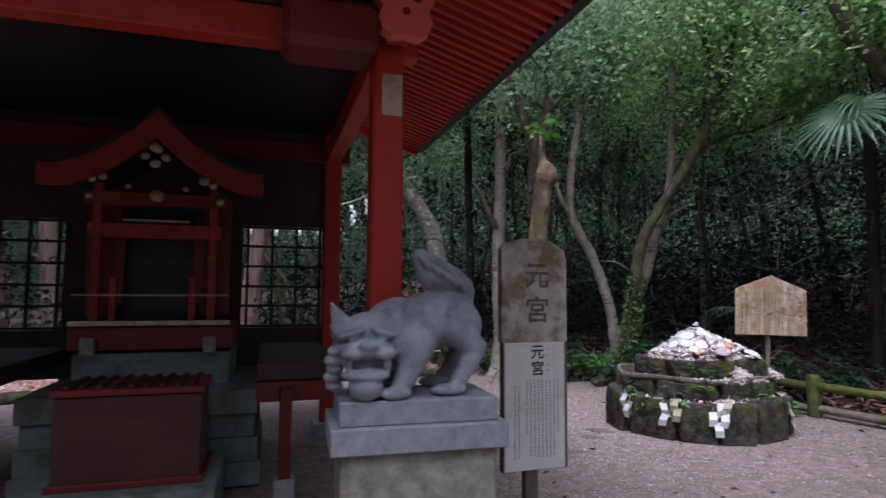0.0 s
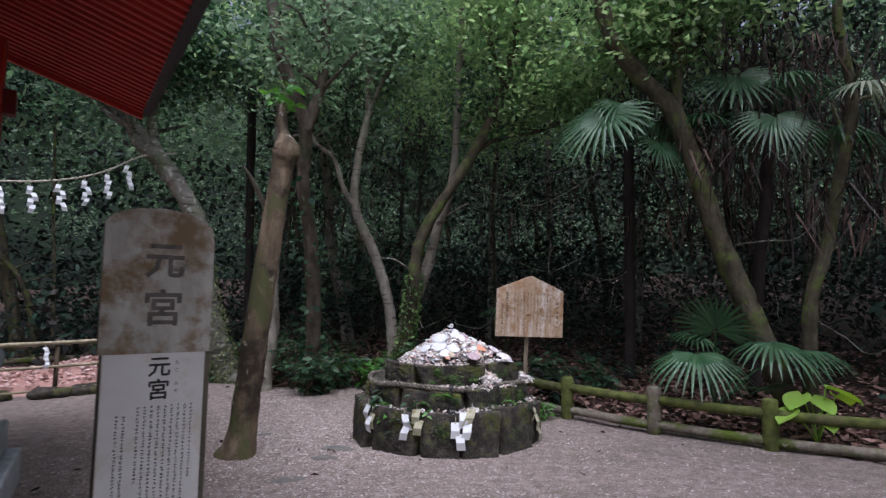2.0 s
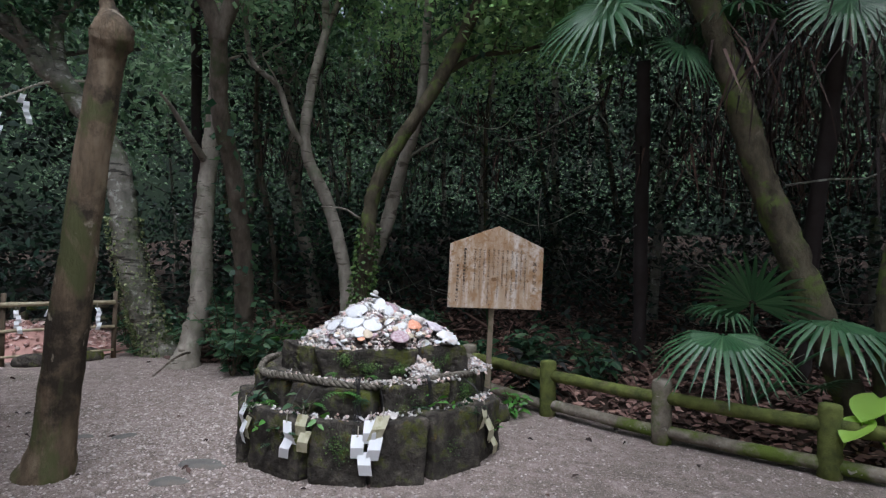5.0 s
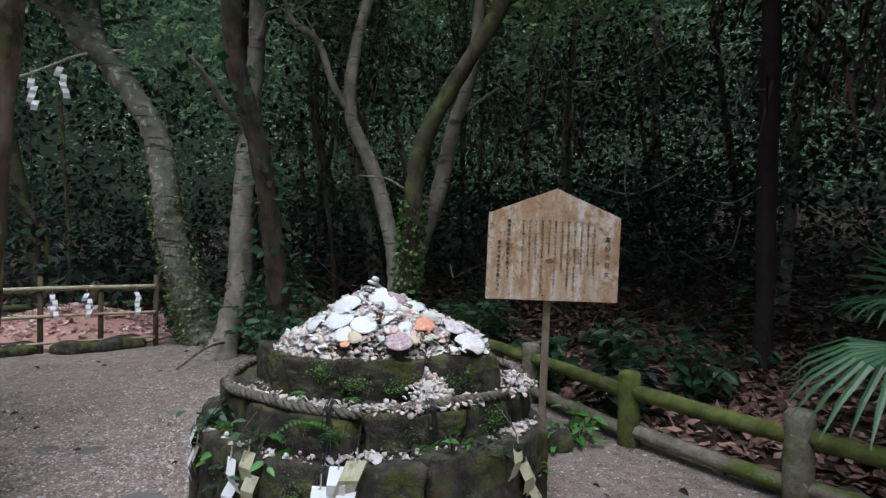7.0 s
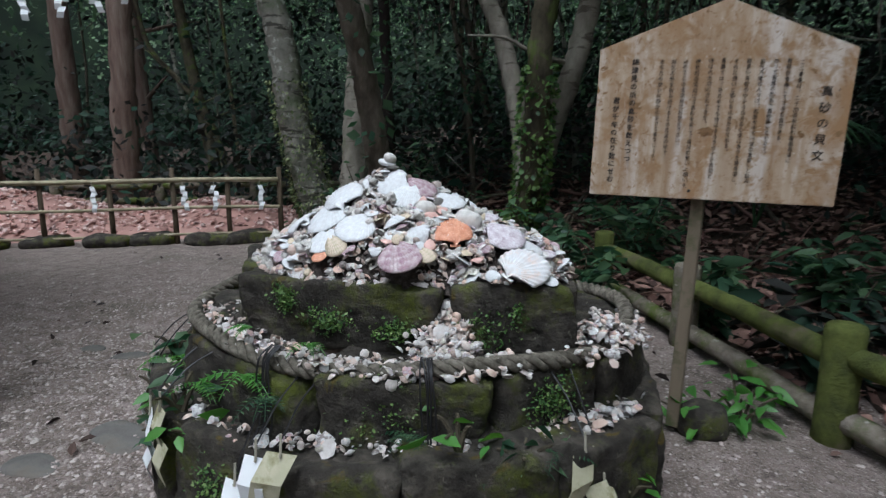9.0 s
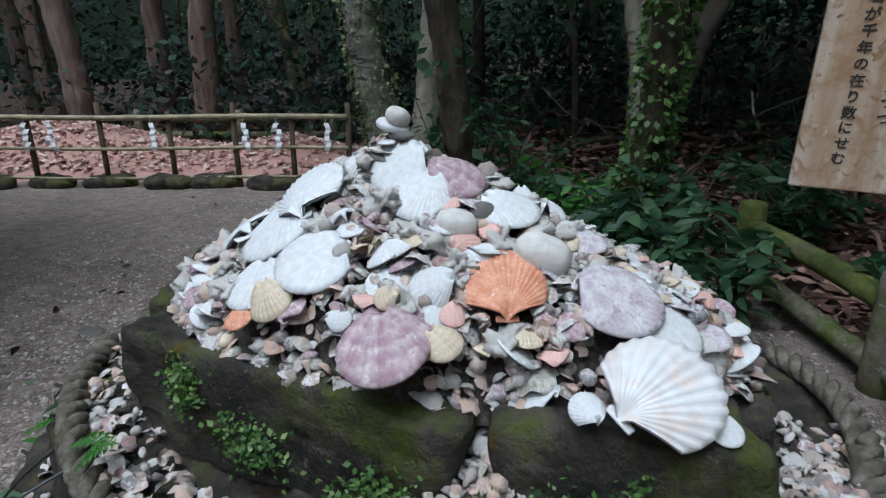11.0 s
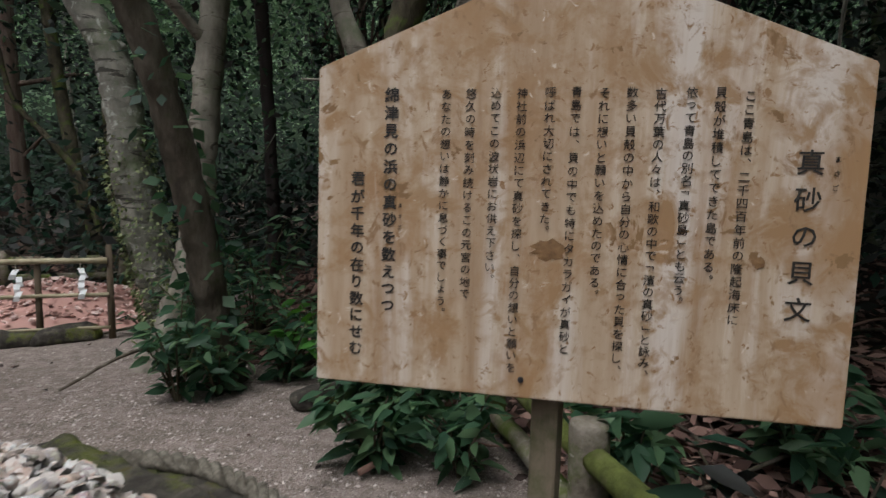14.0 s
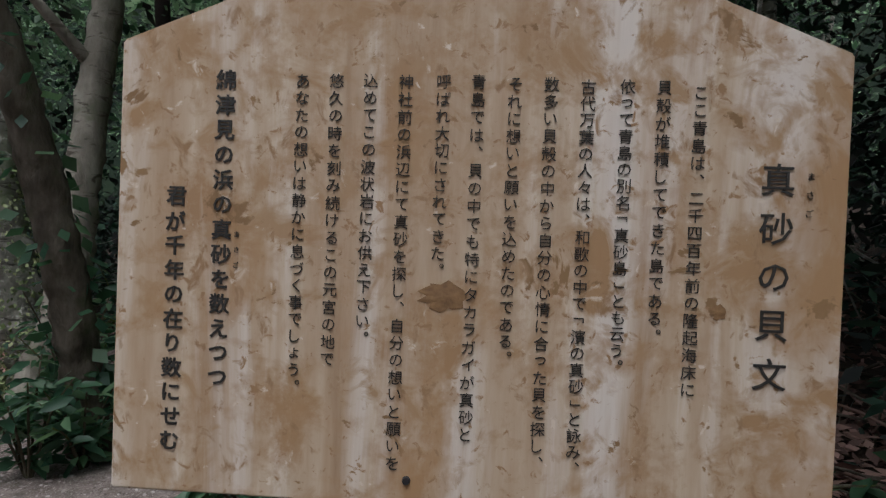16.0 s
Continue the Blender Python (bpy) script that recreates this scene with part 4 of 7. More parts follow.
build_tree("side_tree", "slim pale trunk beside the heavy leaning one", M_BARK_MOSS,
           [(T((7.75, 6.5, -0.1), (7.7, 6.5, 0.9), (7.72, 6.45, 1.7), (7.95, 6.4, 2.4), (8.05, 6.3, 3.2), (8.2, 6.2, 4.2), (8.0, 6.2, 5.4), (8.2, 6.1, 6.6)), 0.10, 0.05)],
           9, leaves=2, leaf_mat=M_LEAF, twig=4)


def build_pole():
    t = thing("leaning_stump_trunk", "tall bare cut trunk with a knobbly top, leaning", "trunk")
    g = Geo()
    path = spline([(0.86, 6.98, -0.08), (0.93, 6.97, 0.2), (1.0, 6.95, 0.9), (1.10, 6.92, 1.9), (1.20, 6.9, 2.8), (1.235, 6.88, 3.02), (1.25, 6.87, 3.12), (1.225, 6.88, 3.24), (1.20, 6.88, 3.36), (1.19, 6.88, 3.58)], 6)
    rad = []
    for p in path:
        r = 0.138 - 0.028 * min(1, p.z / 2.6)
        if p.z < 0.35:
            r += 0.05 * (1 - p.z / 0.35) ** 1.5
        r += 0.03 * math.exp(-((p.z - 3.08) / 0.10) ** 2) - (0.06 * smooth01((p.z - 3.12) / 0.2))
        rad.append(r)
    g.tube(path, rad, 16, 0.14, seed=5)
    g.part("trunk", M_POLE, t, smooth=True)
    nr = np.random.default_rng(5)
    g = Geo()
    leaf_geo(g, clumps([(1.2, 6.88, 3.66), (1.3, 6.8, 3.72), (1.12, 6.9, 3.7)], 9, 0.07, nr), 0.14, nr, ratio=0.5, folded=True)
    tagged(g.part("shoot", M_LEAF_FRESH, t, "fresh green shoots on the cut top"), kind="stuff")


build_pole()


# ---- cedars beyond the bamboo fence ----
for k, (x, y, lx, ly, r) in enumerate(((-6.96, 14.95, 0.55, -0.5, 0.24), (-4.79, 14.06, 0.32, 0.0, 0.26), (-7.62, 13.6, -0.15, -0.4, 0.28), (-4.31, 16.18, -1.2, 0.3, 0.15), (-9.6, 14.2, -0.5, 0.0, 0.24), (-11.4, 14.8, -0.5, 0.0, 0.24), (-7.4, 17.6, -.2, 0.0, .2))):
    build_tree("cedar", "straight reddish cedar trunk standing in a dark grove", M_BARK_RED if k != 3 else M_BARK_MOSS,
               [(T((x, y, -0.1), (x + lx * 0.2, y + ly * 0.2, 1.2), (x + lx * 0.6, y + ly * 0.6, 3.2), (x + lx, y + ly, 6.0), (x + lx * 1.2, y + ly * 1.2, 9.0)), r, r * 0.6)], 30 + k,
               leaves=2, leaf_mat=M_LEAF_SHADED, twig=3 if k > 2 else 0, twig_len=1.4, leaf_size=0.16, spread=0.6)
build_tree("sapling", "thin crooked sapling curving between the cedars", M_BARK_MOSS,
           [(T((-3.98, 16.1, -0.1), (-4.05, 16.06, 0.5), (-4.13, 16.01, 1.2), (-4.39, 15.93, 1.9), (-4.97, 15.83, 2.6), (-5.52, 15.72, 3.3), (-5.7, 15.6, 4.6)), 0.085, 0.04)], 40, leaves=1, leaf_mat=M_LEAF_SHADED, twig=3)


# ---- old log fence behind the pink heap ----
def build_old_fence():
    t = thing("old_log_fence", "old low log fence half hidden behind the shell heap", "fence")
    P = [(-2.0 + 0.898 * u - 0.44 * 3.9, 10.77 + 0.44 * u + 0.898 * 3.9) for u in (-2.2, -0.4, 1.3, 3.0)]
    for k, (x, y) in enumerate(P):
        Geo().tube([(0, 0, -0.1), (0, 0, 0.3), (0, 0, 0.58), (0, 0, 0.6)], [0.10, 0.095, 0.09, 0.06], 10, 0.12, seed=k).part("post", M_FENCE, t, smooth=True, m=pose(x, y, gz(x, y)))
        if k:
            (xa, ya), (xb, yb) = P[k - 1], P[k]
            for z in (0.44, 0.16):
                path = [(xa + (xb - xa) * q, ya + (yb - ya) * q, gz(xa, ya) + (gz(xb, yb) - gz(xa, ya)) * q + z) for q in np.linspace(0, 1, 8)]
                Geo().tube(path, [0.065] * 8, 10, 0.12, seed=k + z).part("rail", M_FENCE, t, smooth=True)


build_old_fence()


# ---- shrine hall ----
HALL = pose(-0.38, 3.66, 0, 0, 0, 17)


def hall_part(parent, name, mat, size, at, rot=(0, 0, 0), bevel=0.008, label=""):
    return Geo().box(*size, pose(*at, *rot), bevel).part(name, mat, parent, label)


def build_hall():
    t = thing("shrine_hall", "open red-lacquered shrine hall with a deep dark interior", "shrine", HALL)
    for x, y in ((0, 0), (0, 3.3), (-4.3, 0), (-4.3, 3.3)):
        p = hall_part(t, "pillar", M_RED, (0.2, 0.2, 3.9), (x, y, 1.95), bevel=0.018)
        hall_part(t, "footing", M_CONCRETE, (0.36, 0.36, 0.16), (x, y, 0.08))
        if (x, y) == (0, 0):
            hall_part(p, "cover_plate", M_CREAM, (0.13, 0.006, 0.27), (0.02, -0.1035, 2.93), bevel=0.002, label="cream weathered plate on the pillar")
    for z, h in ((3.31, 0.22),):
        hall_part(t, "front_beam", M_RED, (4.7, 0.16, h), (-2.15, 0, z))
        # beams at the back and left take the darker red as shade
        hall_part(t, "back_beam", M_RED_DARK_SHADED, (4.7, 0.16, h), (-2.15, 3.3, z))
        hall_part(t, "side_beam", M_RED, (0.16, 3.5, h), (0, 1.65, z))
        hall_part(t, "side_beam", M_RED_DARK_SHADED, (0.16, 3.5, h), (-4.3, 1.65, z))
    hall_part(t, "fascia", M_BLACK, (4.6, 0.05, 0.07), (-2.2, -0.09, 3.46))
    # carved bracket ends
    prof = [(0, -.20), (.10, -.22), (.17, -.18), (.20, -.10), (.17, -.02), (.21, .06), (.17, .15), (.09, .12), (.06, .19), (0, .14)]
    prof = prof + [(-x, z) for x, z in prof[::-1][1:-1]]
    g = Geo()
    n = len(prof)
    g.add([(x * 0.85, y, z * 0.85) for y in (-0.05, 0.05) for x, z in prof], [tuple(range(n)), tuple(range(2 * n - 1, n - 1, -1))] + [(i, i + n, (i + 1) % n + n, (i + 1) % n) for i in range(n)])
    nose = g.part("carved_nose", M_CORAL, t, "coral-painted carved beam end with scroll cut-outs", m=pose(0.05, -0.30, 3.40))
    # nothing is cut: dark discs stand for the shaded scroll cut-outs
    for dx, dz, r in ((0, -.03, .025), (-.07, .06, .03), (.07, .06, .03)):
        Geo().tube([(dx, -0.0505, dz), (dx, -0.056, dz)], [r, r], 12).part("scroll_eye", M_RED_DARK_SHADED, nose)
    hall_part(t, "nose_beam", M_RED, (0.14, 0.35, 0.2), (0.05, -0.1, 3.36))
    hall_part(t, "corner_beam", M_RED_DARK_SHADED, (0.55, 0.4, 0.3), (-0.40, -0.22, 3.22), bevel=0.05)
    # roof: underside boards, rafters, black eave edge
    # y0 runs the roof further forward, unseen, to keep daylight out of the hall
    ex, y0, y1, ze, zr = 1.34, -2.5, 4.35, 3.68, 4.75
    run = ex + 2.15
    slope = math.degrees(math.atan2(zr - ze, run))
    for sgn, cx in ((1, -2.15), (-1, -2.15)):
        m = pose(cx + sgn * run / 2, (y0 + y1) / 2, (ze + zr) / 2 + 0.10, 0, sgn * slope, 0)
        Geo().box(run / math.cos(radians(slope)), y1 - y0, 0.05, m).part("roof_boards", M_RED, t)
        Geo().box(run / math.cos(radians(slope)) + 0.12, y1 - y0 + 0.16, 0.14, m @ Matrix.Translation((sgn * 0.04, 0, 0.12))).part("roof", M_BLACK, t, "dark copper roof with a black eave edge")
        L = run / math.cos(radians(slope))
        for k in range(53):
            y = y0 + 0.06 + (y1 - y0 - 0.12) * k / 52
            Geo().box(L, 0.05, 0.055, pose(cx + sgn * run / 2, y, (ze + zr) / 2 + 0.045, 0, sgn * slope, 0), 0.004).part("rafter", M_RED, t)
        hall_part(t, "eave_edge", M_BLACK, (0.10, y1 - y0 + 0.1, 0.20), (cx + sgn * (run + 0.02), (y0 + y1) / 2, ze + 0.12))
    for y in (y0, y1):
        for sgn in (1, -1):
            Geo().box(run / math.cos(radians(slope)), 0.06, 0.18, pose(-2.15 + sgn * run / 2, y, (ze + zr) / 2 + 0.05, 0, sgn * slope, 0)).part("bargeboard", M_RED, t)
    # lattice back and left walls on a dark rail
    for (ax, ay, bx, by) in ((-4.3, 3.3, 0, 3.3), (-4.3, 0.2, -4.3, 3.3)):
        L = math.hypot(bx - ax, by - ay)
        ang = math.degrees(math.atan2(by - ay, bx - ax))
        mid = ((ax + bx) / 2, (ay + by) / 2)
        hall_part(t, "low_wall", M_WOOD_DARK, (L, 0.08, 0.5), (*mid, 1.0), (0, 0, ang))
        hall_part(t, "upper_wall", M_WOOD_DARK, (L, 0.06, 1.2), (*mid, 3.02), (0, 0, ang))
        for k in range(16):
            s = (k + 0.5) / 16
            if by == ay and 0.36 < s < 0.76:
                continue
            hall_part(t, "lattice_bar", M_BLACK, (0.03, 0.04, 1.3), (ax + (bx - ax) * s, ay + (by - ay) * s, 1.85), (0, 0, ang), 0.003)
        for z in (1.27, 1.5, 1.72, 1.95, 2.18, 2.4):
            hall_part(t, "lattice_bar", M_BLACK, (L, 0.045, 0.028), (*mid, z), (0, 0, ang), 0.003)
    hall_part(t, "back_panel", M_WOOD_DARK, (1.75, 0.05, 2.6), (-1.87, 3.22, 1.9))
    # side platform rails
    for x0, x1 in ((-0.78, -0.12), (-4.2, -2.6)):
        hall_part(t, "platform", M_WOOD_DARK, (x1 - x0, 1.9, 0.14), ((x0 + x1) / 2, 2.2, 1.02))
        hall_part(t, "platform_beam", M_RED_DARK_SHADED, (x1 - x0, 0.10, 0.16), ((x0 + x1) / 2, 1.3, 0.86))
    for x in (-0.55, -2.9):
        hall_part(t, "rail_post", M_RED_DARK_SHADED, (0.095, 0.095, 0.72), (x, 1.18, 0.54))
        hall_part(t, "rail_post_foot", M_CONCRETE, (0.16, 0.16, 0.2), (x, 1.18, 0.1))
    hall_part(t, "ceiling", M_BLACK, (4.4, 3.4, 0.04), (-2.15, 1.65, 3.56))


build_hall()


def build_inner_shrine():
    """A small red shrine on stone steps inside the hall."""
    base = thing("stone_platform", "stepped greenish-grey stone platform under the inner shrine", "platform", HALL @ pose(-1.65, 2.3, 0) @ Matrix.Diagonal((0.78, 0.9, 1, 1)))
    hall_part(base, "lower_course", M_GREENSTONE, (2.26, 1.9, 0.20), (0, 0.1, 0.74))
    for k in range(3):
        hall_part(base, "flank_stone", M_GREENSTONE, (2.2 + 0.08 * k, 1.8, 0.20), (0, 0.12, 0.54 - 0.205 * k))
    hall_part(base, "upper_course", M_GREENSTONE, (1.6, 1.4, 0.29), (0, 0.3, 0.985))
    t = thing("inner_shrine", "small red shrine with curved gable and gilt fittings", "shrine", HALL @ pose(-1.66, 2.1, 1.13) @ Matrix.Diagonal((0.76, 0.8, 1, 1)))
    hall_part(t, "plinth", M_RED_DARK_SHADED, (1.7, 1.15, 0.2), (0, 0.3, 0.13))
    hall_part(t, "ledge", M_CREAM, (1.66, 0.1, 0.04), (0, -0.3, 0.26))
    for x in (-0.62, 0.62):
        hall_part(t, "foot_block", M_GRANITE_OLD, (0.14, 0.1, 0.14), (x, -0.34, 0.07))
        # inner posts, lintels and gable are painted darker for the hall's shade
        hall_part(t, "post", M_RED_SHADED, (0.09, 0.09, 1.22), (x * 0.98, -0.22, 0.86))
        hall_part(t, "inner_post", M_RED_SHADED, (0.07, 0.07, 0.4), (x * 0.66, -0.30, 0.46))
        hall_part(t, "door_jamb", M_RED_DARK_SHADED, (0.12, 0.05, 0.8), (x * 0.7, 0.02, 0.82))
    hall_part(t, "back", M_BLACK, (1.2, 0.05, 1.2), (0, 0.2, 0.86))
    hall_part(t, "side_panel", M_RED_DARK_SHADED, (0.34, 0.05, 1.1), (-0.62, 0.1, 0.86))
    hall_part(t, "side_panel", M_RED_DARK_SHADED, (0.34, 0.05, 1.1), (0.62, 0.1, 0.86))
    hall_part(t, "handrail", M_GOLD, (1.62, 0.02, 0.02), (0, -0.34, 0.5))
    hall_part(t, "lintel", M_RED_SHADED, (1.42, 0.12, 0.13), (0, -0.2, 1.06))
    hall_part(t, "lintel", M_RED_DARK_SHADED, (1.5, 0.14, 0.12), (0, -0.2, 1.34))
    hall_part(t, "lintel_trim", M_GOLD, (0.7, 0.015, 0.025), (0, -0.268, 1.15))
    # curved gable
    n = 28
    for name, y, mat, depth, lift, thick in (("gable_board", -0.42, M_RED_SHADED, 0.07, 0.0, 0.20), ("roof", 0.3, M_BLACK, 1.5, 0.05, 0.08)):
        top, bot = [], []
        for i in range(n + 1):
            u = -1 + 2 * i / n
            z = 1.50 + 0.56 * (1 - abs(u)) ** 1.7 + 0.05 * abs(u) ** 3
            top.append((u * 1.16, z + lift + 0.04))
            bot.append((u * 1.16, z + lift - thick * (1 - 0.3 * abs(u))))
        g = Geo()
        v = [(x, y + s * depth / 2, z) for s in (-1, 1) for x, z in top + bot]
        k, m = 2 * (n + 1), n + 1
        f = []
        for i in range(n):
            f += [(i, i + 1, m + i + 1, m + i), (k + i + 1, k + i, k + m + i, k + m + i + 1), (i, k + i, k + i + 1, i + 1), (m + i, m + i + 1, k + m + i + 1, k + m + i)]
        g.add(v, f)
        g.part(name, mat, t)
    for x, z, s in ((0, 1.76, 0.10), (-0.10, 1.68, 0.07), (0.10, 1.68, 0.07), (0, 1.62, 0.08), (-0.52, 1.50, 0.08), (0.52, 1.50, 0.08), (-0.62, 1.46, 0.06), (0.62, 1.46, 0.06), (-0.3, 1.44, 0.05), (0.3, 1.44, 0.05), (-0.68, 1.34, 0.06), (0.68, 1.34, 0.06), (0, 1.36, 0.10)):
        stone_geo(s * 1.5, 0.05, s, int(50 + 10 * x + 7 * z), 0.45, 2.2, 6).part("carving", M_GOLD, t, "gilt carved ornament", smooth=True, m=pose(x, -0.47 if z > 1.45 else -0.29, z))
    b = thing("offertory_box", "dark red wooden offertory box with slatted top", "offertory box", HALL @ pose(-1.58, 1.0, 0.36) @ Matrix.Diagonal((0.74, 1, 0.98, 1)))
    hall_part(b, "body", M_BOXRED, (1.22, 0.5, 0.60), (0, 0, 0.32), bevel=0.01)
    hall_part(b, "top_frame", M_RED_DARK_SHADED, (1.28, 0.56, 0.05), (0, 0, 0.645))
    hall_part(b, "base_frame", M_RED_DARK_SHADED, (1.28, 0.56, 0.05), (0, 0, 0.02))
    for k in range(9):
        hall_part(b, "slat", M_WOOD_DARK, (0.05, 0.5, 0.03), (-0.52 + 0.13 * k, 0, 0.68))
    hall_part(base, "front_step", M_GREENSTONE, (1.6, 1.0, 0.36), (0.02, -1.43, 0.18))


build_inner_shrine()

# ---- guardian statue on its pedestal ----
PED = pose(-0.165, 3.235, 0, 0, 0, 14)


def build_pedestal():
    t = thing("statue_pedestal", "stepped granite pedestal, aged and stained below", "pedestal", PED)
    hall_part(t, "base", M_GRANITE_OLD, (0.82, 0.46, 0.86), (0, 0, 0.43), bevel=0.012, label="yellowish stained base stone")
    hall_part(t, "slab", M_GRANITE, (0.93, 0.56, 0.135), (0, 0, 0.925), bevel=0.008)
    hall_part(t, "upper_slab", M_GRANITE, (0.84, 0.47, 0.125), (0, 0, 1.053), bevel=0.008)


build_pedestal()


def build_lion():
    """A crouching stone lion, head low over a ball, hindquarters and fan tail raised."""
    bm = bmesh.new()

    def blob(at, size, rot=(0, 0, 0)):
        m = pose(*at, *rot) @ Matrix.Diagonal((*size, 1))
        bmesh.ops.create_icosphere(bm, subdivisions=3, radius=1.0, matrix=m)

    def limb(pts, r):
        for i in range(len(pts) - 1):
            for k in range(5):
                s = k / 4
                p = Vector(pts[i]).lerp(Vector(pts[i + 1]), s)
                q = r[i] + (r[i + 1] - r[i]) * s
                blob(p, (q, q, q))

    blob((-0.26, -0.08, 0.30), (0.18, 0.15, 0.155))
    blob((-0.28, -0.20, 0.268), (0.15, 0.10, 0.052))
    blob((-0.285, -0.205, 0.135), (0.125, 0.09, 0.040))
    blob((-0.28, -0.13, 0.20), (0.13, 0.07, 0.06))
    blob((-0.285, -0.295, 0.292), (0.05, 0.032, 0.030))
    for s in (-1, 1):
        blob((-0.28 + s * 0.08, -0.235, 0.352), (0.072, 0.045, 0.020), (0, s * 18, 0))
        blob((-0.28 + s * 0.075, -0.24, 0.322), (0.030, 0.022, 0.018))
        blob((-0.28 + s * 0.085, -0.265, 0.250), (0.058, 0.035, 0.034))
        blob((-0.28 + s * 0.10, -0.235, 0.19), (0.020, 0.02, 0.045))
        for k in range(6):
            q = k / 5
            blob((-0.275 + s * (0.125 + 0.065 * q), -0.17, 0.37 + 0.125 * q), (0.052 * (1 - q) + 0.010, 0.024, 0.052 * (1 - q) + 0.014))
        for k in range(5):
            blob((-0.27 + s * (0.165 + 0.014 * (k % 2)), -0.13 + 0.028 * k, 0.25 - 0.048 * k), (0.048, 0.05, 0.032))
            blob((-0.26 + s * (0.15 - 0.01 * k), 0.02 + 0.02 * k, 0.37 - 0.05 * k), (0.055, 0.055, 0.036))
    for k in range(7):
        blob((-0.12 + 0.055 * k, -0.02 + 0.01 * k, 0.475 + 0.012 * k - 0.004 * k * k * 0.3), (0.035, 0.04, 0.035))
    for x, y, z in ((0.0, -0.145, 0.35), (0.02, -0.15, 0.31), (0.20, -0.135, 0.43), (0.24, -0.14, 0.38), (-0.02, -0.14, 0.25)):
        blob((x, y, z), (0.05, 0.022, 0.022), (0, 25, 0))
    blob((-0.285, -0.20, 0.078), (0.09, 0.085, 0.08))
    blob((-0.10, 0.0, 0.36), (0.20, 0.16, 0.17), (0, -22, 0))
    blob((0.0, -0.09, 0.31), (0.15, 0.09, 0.12), (0, -35, 0))
    blob((0.10, 0.03, 0.40), (0.225, 0.165, 0.165), (0, -10, 0))
    blob((0.22, 0.03, 0.41), (0.155, 0.165, 0.165))
    blob((0.25, -0.10, 0.38), (0.12, 0.07, 0.13))
    blob((-0.06, -0.11, 0.30), (0.10, 0.07, 0.13), (0, -20, 0))
    limb([(0.0, -0.14, 0.29), (-0.05, -0.16, 0.15), (-0.11, -0.18, 0.04)], [0.10, 0.065, 0.05])
    blob((-0.13, -0.20, 0.035), (0.085, 0.055, 0.036))
    limb([(-0.12, 0.13, 0.28), (-0.16, 0.13, 0.04)], [0.08, 0.05])
    for s in (-1, 1):
        limb([(0.24, 0.03 + s * 0.12, 0.36), (0.33, 0.03 + s * 0.13, 0.24), (0.26, 0.03 + s * 0.14, 0.12), (0.20, 0.03 + s * 0.15, 0.035)], [0.10, 0.062, 0.048, 0.042])
        blob((0.17, 0.02 + s * 0.155, 0.033), (0.105, 0.055, 0.034))
        blob((0.35, 0.03 + s * 0.13, 0.26), (0.05, 0.04, 0.045))
    limb([(0.31, 0.05, 0.48), (0.335, 0.05, 0.56), (0.26, 0.04, 0.615)], [0.05, 0.04, 0.05])
    limb([(0.31, 0.04, 0.60), (0.22, 0.03, 0.63), (0.11, 0.02, 0.67), (0.04, 0.02, 0.76)], [0.05, 0.085, 0.095, 0.05])
    for k in range(5):
        blob((0.05 + 0.05 * k, -0.06, 0.72 - 0.028 * k), (0.06, 0.045, 0.02), (0, 50, 0))
    me = bpy.data.meshes.new("lion_statue")
    bm.to_mesh(me)
    bm.free()
    me.materials.append(M_STATUE)
    ob = new("lion_statue", me)
    ob.matrix_basis = PED @ pose(0, 0, 1.113)
    r = ob.modifiers.new("merge", 'REMESH')
    r.mode, r.voxel_size, r.use_smooth_shade = 'VOXEL', 0.0085, True
    s = ob.modifiers.new("smooth", 'SMOOTH')
    s.factor, s.iterations = 0.5, 2
    tagged(ob, "grey carved stone guardian lion crouching over a ball", "statue")


build_lion()


